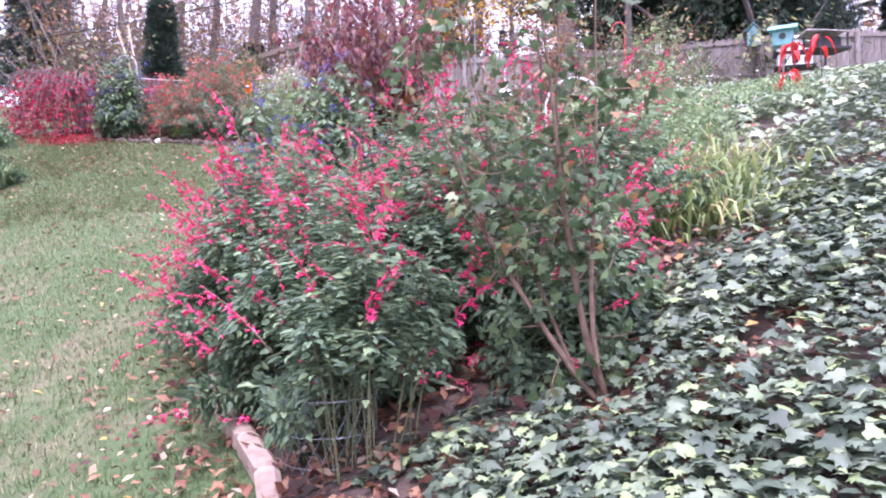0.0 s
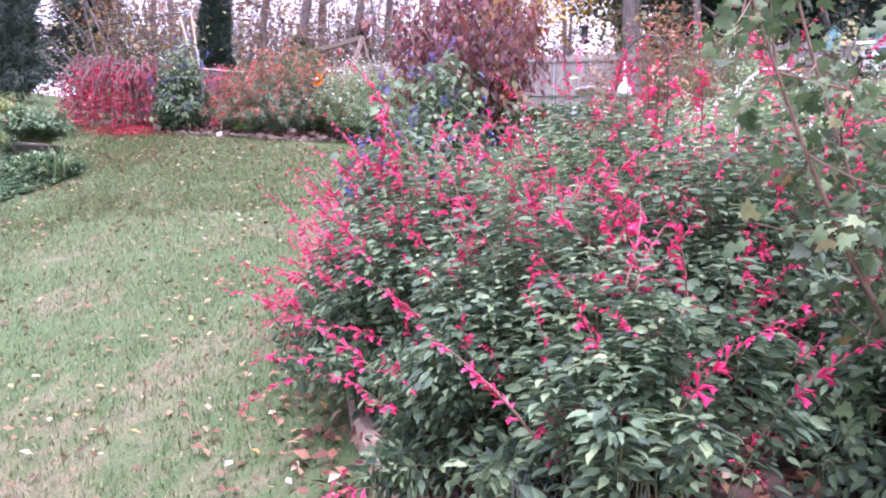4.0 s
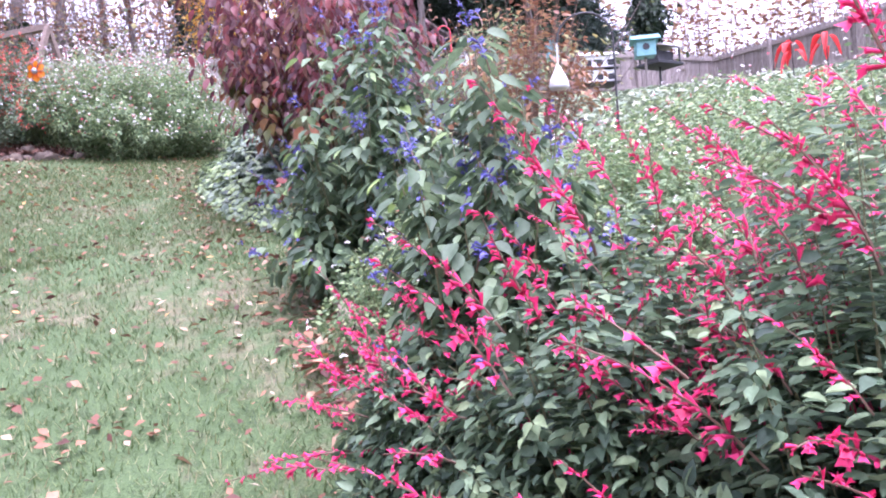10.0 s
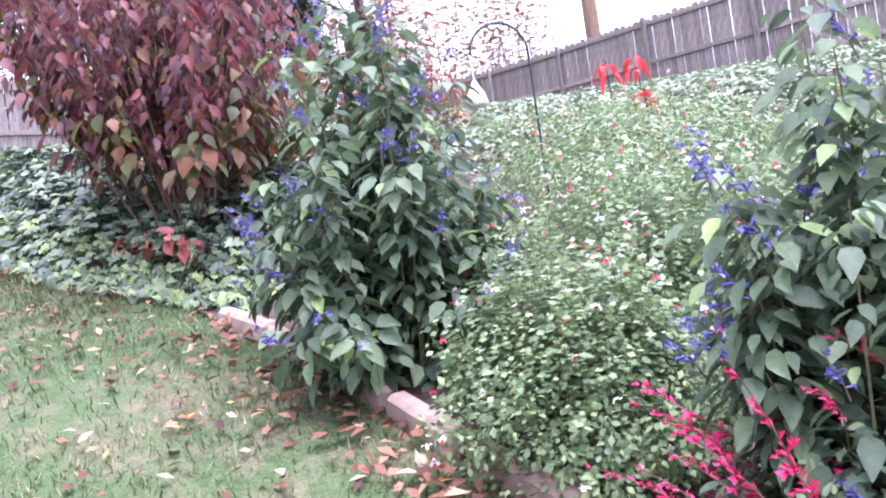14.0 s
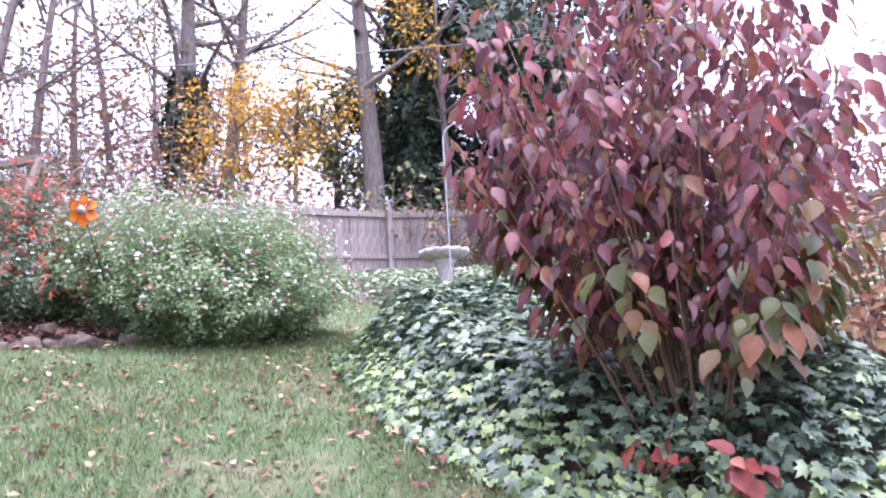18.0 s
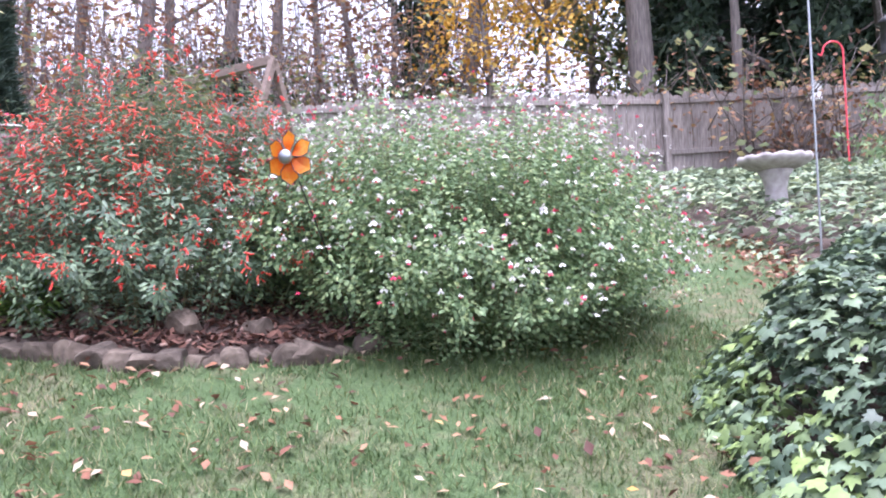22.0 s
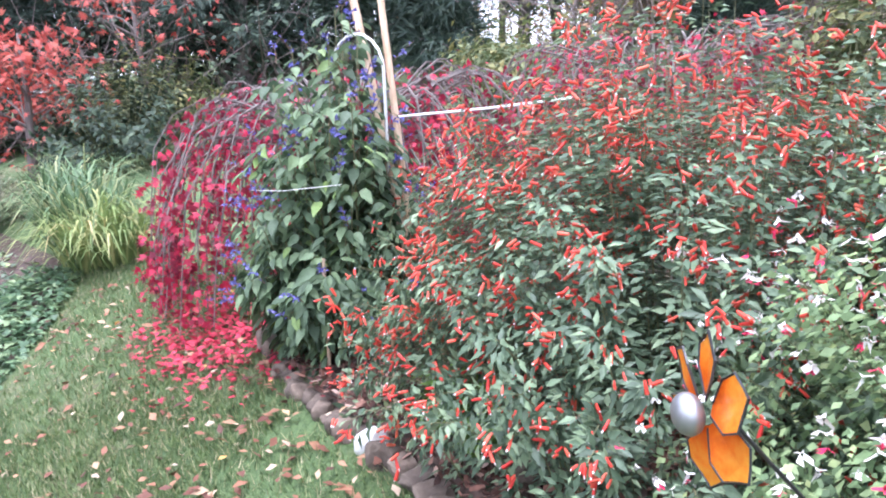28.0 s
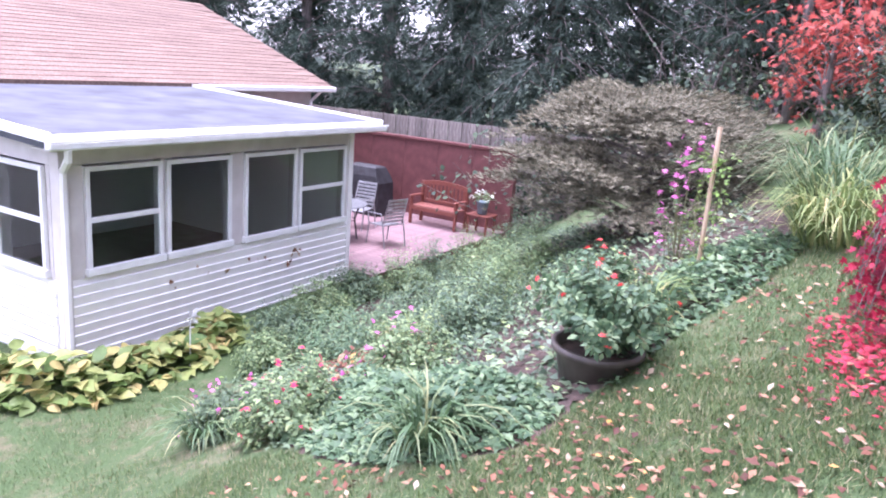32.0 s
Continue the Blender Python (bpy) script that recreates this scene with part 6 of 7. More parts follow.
def ribbon_cluster(at, seed, h, label):
    """A hanging cluster of red cloth petals on a thin dark rod."""
    rng = np.random.default_rng(seed)
    ob = thing("red_ribbon_ornament", label, "garden ornament", (at[0], at[1], gz(*at)))
    part("rod", tube([(0, 0, 0), (0.02, 0, h * 0.5), (0, 0, h)], 0.006, 6), M_DARKMETAL, ob)
    for k in range(8):
        a = rng.uniform(0, 6.28)
        bm = bmesh.new()
        L, w = rng.uniform(0.1, 0.26), rng.uniform(0.025, 0.045)
        p0 = Vector((0.05 * math.cos(a), 0.05 * math.sin(a), h - rng.uniform(0, 0.16)))
        prev = None
        for s in np.linspace(0, 1, 6):
            c = p0 + Vector((0.12 * s * math.cos(a), 0.12 * s * math.sin(a), -L * s + 0.06 * math.sin(3 * s)))
            side = Vector((-math.sin(a), math.cos(a), 0)) * w * math.sin(0.5 + 2.3 * s)
            row = (bm.verts.new(c - side), bm.verts.new(c + side * 0.2 + Vector((0.012, 0.012, 0))), bm.verts.new(c + side))
            if prev:
                bm.faces.new((prev[0], prev[1], row[1], row[0]))
                bm.faces.new((prev[1], prev[2], row[2], row[1]))
            prev = row
        part("ribbon", bm, M_REDCLOTH, ob)


ribbon_cluster((4.15, 8.85), 1, 0.8, "bright red ribbon ornament hanging among the shrubs")
ribbon_cluster((4.35, 8.6), 2, 0.8, "bright red ribbon ornament on a thin rod")
ribbon_cluster((3.85, 8.3), 3, 0.5, "bright red cloth flower ornament near the fence")


def globe_lamp(at, h):
    ob = thing("hanging_lantern", "white bell-shaped lantern hanging from a dark shepherd hook", "lantern", (at[0], at[1], gz(*at)), rz=150)
    r = 0.2
    pts = [(0, 0, 0), (0, 0, h - r)] + [(r - r * math.cos(a), 0, h - r + r * math.sin(a)) for a in np.linspace(0.15, math.pi, 11)]
    part("hook_rod", tube(pts, 0.008, 6), M_DARKMETAL, ob)
    part("chain", tube([(2 * r, 0, h - r), (2 * r, 0, h - r - 0.16)], 0.006, 5), M_WHITEPIPE, ob)
    z = h - r - 0.33
    part("shade", lathe([(0.066, z), (0.074, z + 0.02), (0.058, z + 0.08), (0.03, z + 0.13), (0.012, z + 0.17)], 18, (2 * r, 0, 0)), M_WHITEPIPE, ob, "white bell shade", True)


globe_lamp((1.02, 7.6), 1.28)


def arch(at, w, h, label, rz=0):
    ob = thing("hoop", label, "garden hoop", (at[0], at[1], gz(*at)), rz=rz)
    pts = [(-w / 2, 0, 0), (-w / 2, 0, h - w / 2)] + [(-w / 2 * math.cos(a), 0, h - w / 2 + w / 2 * math.sin(a)) for a in np.linspace(0.2, math.pi - 0.2, 9)] + [(w / 2, 0, h - w / 2), (w / 2, 0, 0)]
    part("pipe", tube(pts, 0.0075, 8), M_WHITEPIPE, ob)


arch((0.85, 4.8), 0.36, 0.98, "white plastic pipe hoop among the shrubs", -20)
arch((-5.42, 13.0), 0.34, 1.42, "white plastic hoop over the blue salvia", 10)


def stakes():
    for (x0, y0, z0), (x1, y1, z1), r in (((-5.0, 13.03, 0.95), (-5.58, 13.06, 2.85), 0.021), ((-5.08, 13.06, 0.95), (-5.42, 13.12, 2.95), 0.017)):
        ob = thing("garden_stake", "pale wooden stake propping the blue salvia", "stake", (x0, y0, z0), "stakes in the salvia")
        d = Vector((x1 - x0, y1 - y0, z1 - z0))
        part("pole", tube([(0, 0, -0.1), d * 0.5, d], [r, r, r * 0.9], 8), M_BAMBOO, ob)
    ob = thing("white_pipe", "thin white pipe tied across from the stakes to the cuphea", "pipe", (-5.25, 13.1, 2.02))
    part("pipe", tube([(0, 0, 0), (0.3, 0.25, 0.02), (0.6, 0.5, 0.05)], 0.006, 7), M_WHITEPIPE, ob)
    for x, y, h in ((-5.24, 12.64, 0.55), (-4.72, 12.6, 0.4)):
        ob = thing("garden_stake", "thin bamboo stake standing in the mulch", "stake", (x, y, gz(x, y)), "stakes in the salvia")
        part("pole", tube([(0, 0, 0), (0.01, 0, h)], 0.008, 6), M_BAMBOO, ob)
    ob = thing("twine", "pale twine tied round the blue salvia", "twine", (-5.4, 12.5, 1.72))
    part("strand", tube([(-0.2, 0.02, 0.0), (0.2, -0.05, 0.02), (0.4, 0.1, 0.04)], 0.0015, 5), M_WHITEPIPE, ob)


stakes()


def spinner():
    c, foot = Vector((-3.02, 11.87, 1.578)), (-2.72, 12.5)
    ob = thing("flower_spinner", "orange metal flower spinner with grey hub on a thin rod", "garden ornament", (*foot, gz(*foot)))
    h = c.z - ob.location.z
    part("rod", tube([(0, 0, -0.05), (0.5 * (c.x - foot[0]), 0.5 * (c.y - foot[1]) + 0.02, h * 0.52), (c.x - foot[0], c.y - foot[1] + 0.02, h)], 0.0035, 6), M_DARKMETAL, ob)
    aim = Vector((-0.55, -0.83, -0.05)).normalized()
    side = Vector((0, 0, 1)).cross(aim).normalized()
    up = aim.cross(side)
    fr = Matrix((side, up, aim)).transposed().to_4x4()
    base = Matrix.Translation((c.x - foot[0], c.y - foot[1], h)) @ fr
    for k in range(6):
        bm = bmesh.new()
        v = [(0.02, -0.008, 0.012), (0.02, 0.008, 0.004), (0.056, -0.034, 0.018), (0.058, 0.0, 0.004), (0.056, 0.032, 0.0), (0.086, -0.036, 0.013), (0.09, 0, 0.0), (0.086, 0.035, -0.004), (0.102, -0.014, 0.006), (0.114, 0.0, 0.002), (0.102, 0.014, -0.002)]
        q = [bm.verts.new(p) for p in v]
        for f in ((0, 1, 3, 2), (1, 4, 3), (2, 3, 6, 5), (3, 4, 7, 6), (5, 6, 9, 8), (6, 7, 10, 9)):
            bm.faces.new([q[i] for i in f])
        bmesh.ops.solidify(bm, geom=bm.faces[:], thickness=0.0015)
        o = part("petal", bm, M_ORANGE, ob, "orange enamelled petal")
        o.matrix_basis = base @ Matrix.Rotation(k * math.pi / 3 + 0.5, 4, "Z")
        rim = [(p[0] * 1.02, p[1] * 1.06, p[2]) for p in (v[0], v[2], v[5], v[8], v[9], v[10], v[7], v[4], v[1])]
        r = part("petal_rim", tube(rim, 0.002, 4), M_DARKMETAL, o)
    bm = bmesh.new()
    bmesh.ops.create_uvsphere(bm, u_segments=16, v_segments=10, radius=0.031)
    for w in bm.verts:
        w.co.z = w.co.z * 0.7 + 0.034
    o = part("hub", bm, M_GREYMETAL, ob, "domed grey metal hub", True)
    o.matrix_basis = base


spinner()


def swing_frame():
    """A wooden A-frame swing set without its swings."""
    ob = thing("swing_frame", "bare wooden A-frame swing set in front of the woods", "swing set", (-4.35, 19.54, gz(-4.35, 19.54)), rz=-43)
    L, h = 2.7, 2.05
    part("top_beam", box(L, 0.09, 0.12, (0, 0, h), 0.008), M_SWING, ob)
    for x in (-L / 2, L / 2):
        for y in (-0.75, 0.75):
            a = math.degrees(math.atan2(0.75, h))
            part("leg", box(0.09, 0.09, math.hypot(h, 0.75), (x, y / 2, h / 2), 0.008, rx=a * (1 if y > 0 else -1)), M_SWING, ob)
        part("cross_brace", box(0.05, 0.9, 0.09, (x, 0, 0.85), 0.006), M_SWING, ob)
        part("knee_brace", box(0.62, 0.05, 0.09, (x * 0.78, 0, h - 0.26), 0.006, ry=45 if x > 0 else -45), M_SWING, ob)


swing_frame()


# ---- the stone bed: weeping maple ----
def weeping_maple(at, seed):
    rng = np.random.default_rng(seed)
    ob = thing("weeping_maple", "laceleaf Japanese maple with crimson leaves weeping to the ground", "tree", (*at, gz(*at)))
    trunk = [(0, 0, -0.05), (0.06, -0.02, 0.35), (-0.05, 0.03, 0.7), (0.05, 0, 1.1)]
    part("trunk", tube(trunk, [0.09, 0.075, 0.06, 0.04], 9), M_BARK, ob, "", True)
    limbs = []
    for _ in range(220):
        a, r = rng.uniform(0, 2 * math.pi), rng.uniform(0.5, 1.0)
        R = np.array([1.35 * r * math.cos(a), 1.35 * r * math.sin(a)])
        top = rng.uniform(0.95, 1.5)
        s = np.linspace(0, 1, 9)[:, None]
        c = np.concatenate([R * (1 - (1 - s) ** 1.7), 0.6 + (top - 0.6) * np.sin(s * 1.9) - (0.45 + 0.75 * r) * s ** 3.2 * rng.uniform(0.85, 1.25)], 1)
        c[:, :2] += rng.normal(0, 0.02, (9, 2))
        g = np.array([gz(at[0] + q[0], at[1] + q[1]) - ob.location[2] for q in c])
        c[:, 2] = np.maximum(c[:, 2] + g * 0.8, g + 0.05)
        limbs.append(c)
    strands("branch_tangle", limbs, 0.012, 0.0025, M_BARK, ob)
    p, a_, u, s = dress(rng, limbs, 78, 0.35, 0.1, 0.055, 0.8)
    keep = rng.uniform(0, 1, len(p)) < np.clip(0.95 - 0.8 * p[:, 2], 0.07, 1)
    lay("foliage", LOBED, p[keep], a_[keep], u[keep], s[keep], M_JMAPLE, ob)


weeping_maple((-6.6, 13.75), 101)
weeping_maple((-5.6, 15.8), 102)


# ---- the downhill bed ----
def cover(name, label, poly, count, seed, shape, mat, lo, hi, mound, category="ground cover"):
    rng = np.random.default_rng(seed)
    ob = thing(name, label, category, kind="stuff")
    pts = spots(poly, count, rng)
    pos = []
    for x, y in pts:
        d = edge_distance(poly, x, y)
        pos.append((x, y, gz(x, y) + 0.04 + mound * smooth(0, 0.4, d) * (0.75 + 0.7 * noise.noise((x * 1.9, y * 1.9, seed))) * rng.uniform(0.35, 1)))
    n = len(pos)
    a = rng.uniform(0, 2 * math.pi, n)
    ahead = np.stack([np.cos(a), np.sin(a), rng.normal(0.0, 0.35, n)], 1)
    up = np.stack([rng.normal(0, 0.4, n), rng.normal(0, 0.4, n), np.ones(n)], 1)
    lay("leaf_mat", shape, pos, ahead, up, rng.uniform(lo, hi, n), mat, ob)


cover("geranium_patch", "bluish green lobed ground cover on the bank", [(-7.0, 8.75), (-6.3, 9.4), (-5.95, 9.9), (-5.8, 10.35), (-5.9, 10.75), (-6.25, 10.95), (-6.8, 10.8), (-7.6, 10.0), (-7.9, 9.2)], 6500, 111, IVYFAR, M_GERAN, 0.045, 0.08, 0.3)
cover("geranium_patch", "bluish green ground cover beside the lawn edge", [(-6.5, 11.2), (-7.1, 11.5), (-7.9, 12.15), (-8.8, 12.7), (-9.4, 11.8), (-8.2, 11.2), (-7.2, 10.7)], 3200, 112, IVYFAR, M_GERAN, 0.05, 0.085, 0.28)
cover("hosta_bed", "yellowing broad hosta leaves along the sunroom wall", [(-7.6, 5.6), (-8.3, 6.3), (-9.4, 6.65), (-10.8, 6.7), (-10.9, 6.1), (-8.8, 5.5), (-8.55, 5.1), (-8.6, 4.0), (-7.9, 4.0)], 900, 113, BROAD, M_HOSTA, 0.14, 0.24, 0.4, "hosta")
cover("perennial_bank", "mixed fading perennials on the bank above the sunroom", [(-7.4, 8.5), (-7.2, 10.4), (-8.6, 11.0), (-11.0, 11.2), (-14.2, 10.6), (-16.6, 9.4), (-13.8, 7.8), (-13.5, 6.95), (-11.0, 6.3), (-10.2, 6.7), (-9.0, 7.2)], 14000, 114, OVATE, M_SALVIA, 0.035, 0.07, 0.24)
cover("bank_undergrowth", "low green undergrowth filling the bank", [(-6.6, 8.9), (-6.1, 9.9), (-6.1, 10.8), (-7.9, 12.0), (-9.4, 12.5), (-12.4, 12.4), (-15.5, 9.5), (-13.4, 7.7), (-9.9, 7.3), (-8.2, 7.9)], 9000, 115, IVYFAR, M_IVY, 0.04, 0.085, 0.14)
cover("dry_stalks", "bleached fallen stalks and seed heads on the bank", [(-7.9, 8.6), (-7.4, 9.4), (-8.2, 9.9), (-9.3, 9.0), (-8.8, 8.2)], 900, 116, SMALL, M_FALLEN, 0.06, 0.13, 0.3)
for k, (x, y, rx, h, mat_, lab) in enumerate(((-7.02, 8.87, 0.5, 0.5, M_HOTLIPS, "rounded grey-green rose shrub on the bank"), (-7.86, 9.48, 0.55, 0.5, M_HOTLIPS, "loose grey-green shrub on the bank"), (-8.92, 9.81, 0.6, 0.55, M_SALVIA, "low green shrub above the sunroom"),
                                             (-10.04, 9.74, 0.65, 0.6, M_HOTLIPS, "grey-green shrub near the deck"), (-9.07, 8.62, 0.6, 0.55, M_GERAN, "bushy green perennial below the bank"), (-10.66, 8.81, 0.6, 0.6, M_SALVIA, "dark green shrub by the sunroom corner"), (-7.53, 8.03, 0.45, 0.4, M_SALVIA_BLUE, "small shrub rose with a few pink blooms"), (-11.43, 9.91, 0.6, 0.6, M_HOTLIPS, "pale shrub beside the deck"), (-13.3, 7.75, 0.6, 0.6, M_HOTLIPS, "grey-green shrub hiding the deck edge"), (-14.3, 8.1, 0.65, 0.65, M_SALVIA, "leafy shrub against the deck edge"), (-15.3, 8.5, 0.7, 0.65, M_HOTLIPS, "tall pale perennials along the deck"), (-10.06, 7.93, 0.6, 0.55, M_GERAN, "bushy perennial near the sunroom corner"), (-16.6, 9.1, 0.8, 0.7, M_SALVIA, "dark shrub at the end of the deck"), (-9.7, 7.35, 0.5, 0.4, M_HOTLIPS, "low grey-green shrub below the sunroom windows"), (-10.7, 6.95, 0.55, 0.42, M_SALVIA, "leafy perennial against the sunroom wall"), (-11.7, 7.05, 0.55, 0.45, M_HOTLIPS, "loose pale shrub against the sunroom wall"), (-12.7, 7.2, 0.55, 0.5, M_SALVIA, "dark leafy shrub by the sunroom corner"))):
    ob_, cv, rg = shrub("bank_shrub", lab, (x, y), rx, rx, h * 1.35, 120 + k, 80, 44, OVATE, mat_, 0.05, 0.1, 0.06, 0.3, 0.2, 0.5, 0.1, stem_r=0.003)
    if k in (0, 6, 1):
        tp = np.array([c[-1] for c in cv[:26]]) + rg.normal(0, 0.03, (26, 3))
        lay("bloom_mass", LOBED, tp, unit(rg.normal(0, 1, (26, 3))), np.tile((0.1, 0, 1.0), (26, 1)), np.full(26, 0.06), M_LIPRED if k == 0 else M_PINK, ob_, "few pink-red blooms")
for k, (x, y, r, h, m_) in enumerate(((-6.05, 10.2, 0.4, 0.45, M_GREENSTRAP), (-7.23, 7.99, 0.35, 0.4, M_GREENSTRAP), (-8.75, 12.75, 0.7, 0.52, M_STRAP), (-9.4, 12.9, 0.8, 0.66, M_GREENSTRAP), (-8.35, 12.85, 0.5, 0.42, M_STRAP), (-10.4, 13.0, 0.8, 0.7, M_GREENSTRAP), (-8.79, 9.29, 0.35, 0.4, M_STRAP), (-7.63, 11.36, 0.35, 0.4, M_STRAP))):
    strap_clump("ornamental_grass", "arching strap-leaved clump turning yellow" if m_ is M_STRAP else "arching green strap-leaved clump", (x, y), r, h, 260 if h > 0.5 else 120, 140 + k, m_, 0.018, group="strap-leaved clumps", shape=ARCHING)


def potted_plant():
    at = (-6.84, 11.1)
    z0 = gz(*at)
    pot = thing("planter", "dark brown tub planter sunk at the edge of the bank", "planter", (*at, z0 - 0.13))
    part("tub", lathe([(0.2, 0), (0.27, 0.28), (0.3, 0.3), (0.3, 0.34), (0.265, 0.34), (0.25, 0.27)], 28), M_POT, pot, "", True)
    part("soil", lathe([(0.02, 0.268), (0.25, 0.275)], 20), M_SOIL, pot)
    ob, curves, rng = shrub("potted_shrub", "leafy green shrub with red flowers growing in the brown tub", at, 0.58, 0.5, 0.62, 151, 95, 58, OVATE, M_GERAN, 0.058, 0.15, 0.05, 0.2, 0.35, 0.2, 0.25, z=z0 + 0.22)
    tip = np.array([c[-1] for c in curves[:26]])
    lay("bloom_mass", LOBED, tip + unit(tip) * 0.03, unit(rng.normal(0, 1, tip.shape)), np.tile((0.1, 0, 1.0), (len(tip), 1)), np.full(len(tip), 0.05), M_REDCLOTH, ob, "small scarlet flower heads")


potted_plant()


def vine_stake():
    at = (-8.75, 11.8)
    ob = thing("vine_stake", "pale stake with a light green vine climbing it", "climbing plant", (*at, gz(*at)))
    part("stake", tube([(0, 0, 0), (0.02, 0, 0.6), (0.0, 0, 1.25)], 0.02, 7), M_BAMBOO, ob, "pale wooden stake")
    rng = np.random.default_rng(160)
    cs = [np.stack([0.09 * np.sin(np.linspace(0, 7, 9) + k), 0.09 * np.cos(np.linspace(0, 7, 9) + k), np.linspace(0, 1.05, 9)], 1) for k in range(4)]
    strands("vine", cs, 0.005, 0.002, M_STEM, ob)
    p, a, u, s = dress(rng, cs, 60, 0.05, 0.12, 0.055, 0.3)
    lay("foliage", OVATE, p, a, u, s, M_SEDUM, ob)


vine_stake()
ob_, cv, rg = shrub("pink_perennial", "airy perennial with pink-magenta flower heads", (-9.3, 11.67), 0.35, 0.3, 1.35, 161, 16, 10, OVATE, M_HOTLIPS, 0.05, 0.2, 0.04)
tp = np.concatenate([np.array([c[-1] for c in cv]) + rg.normal(0, 0.06, (len(cv), 3)) for _ in range(4)])
lay("bloom_mass", LOBED, tp, unit(rg.normal(0, 1, tp.shape)), np.tile((0.1, 0, 1.0), (len(tp), 1)), np.full(len(tp), 0.07), M_PINK, ob_, "pink flower heads")


def tiered_conifer(at, r, h, seed, mat, name, label):
    """A wide conifer shrub: flat, layered pads of short sprays on a low dome."""
    rng = np.random.default_rng(seed)
    ob = thing(name, label, "conifer", (*at, gz(*at)))
    part("trunk", tube([(0, 0, -0.1), (0.05, 0, h * 0.5), (0, 0, h * 0.85)], [0.12, 0.08, 0.02], 8), M_BARK, ob)
    boughs, pos, ahead, up = [], [], [], []
    for k in range(130):
        f = (int(rng.uniform(0.02, 1) ** 0.8 * 9) + rng.uniform(0.25, 0.5)) / 9.3
        rr = r * math.sqrt(max(0.0, 1 - f ** 2.2)) * rng.uniform(0.5, 1.05) + 0.08
        a = k * 2.4 + rng.normal(0, 0.25)
        out = np.array([math.cos(a), math.sin(a), 0.0])
        side = np.array([-out[1], out[0], 0.0])
        end = out * rr + np.array([0, 0, 0.12 + f * h * rng.uniform(0.9, 1.04)])
        s = np.linspace(0, 1, 6)[:, None]
        root = np.array([0, 0, max(0.1, end[2] - 0.35 * rr)])
        boughs.append(root + s * (end - root))
        n = 240
        u, v = rng.normal(0, 0.22, n), rng.normal(0, 0.19, n)
        pos.append(end + out * (u - 0.12)[:, None] + side * v[:, None] + np.stack([0 * u, 0 * u, rng.normal(0, 0.025, n) - 0.4 * (u ** 2 + v ** 2)], 1))
        ahead.append(out + side * (v * 2.5)[:, None] + rng.normal(0, 0.3, (n, 3)) + np.array([0, 0, 0.15]))
        up.append(np.array([0, 0, 1.0]) + rng.normal(0, 0.25, (n, 3)))
    strands("branch_tangle", boughs, 0.016, 0.004, M_BARK, ob)
    n = sum(len(q) for q in pos)
    sz = rng.uniform(0.06, 0.13, n)
    lay("foliage", NEEDLES, np.concatenate(pos), np.concatenate(ahead), np.concatenate(up), sz, mat, ob, wide=sz * 1.2)


tiered_conifer((-12.2, 11.3), 1.85, 1.8, 171, M_BROWNFIR, "conifer_shrub", "broad bronzed conifer shrub with layered branches")
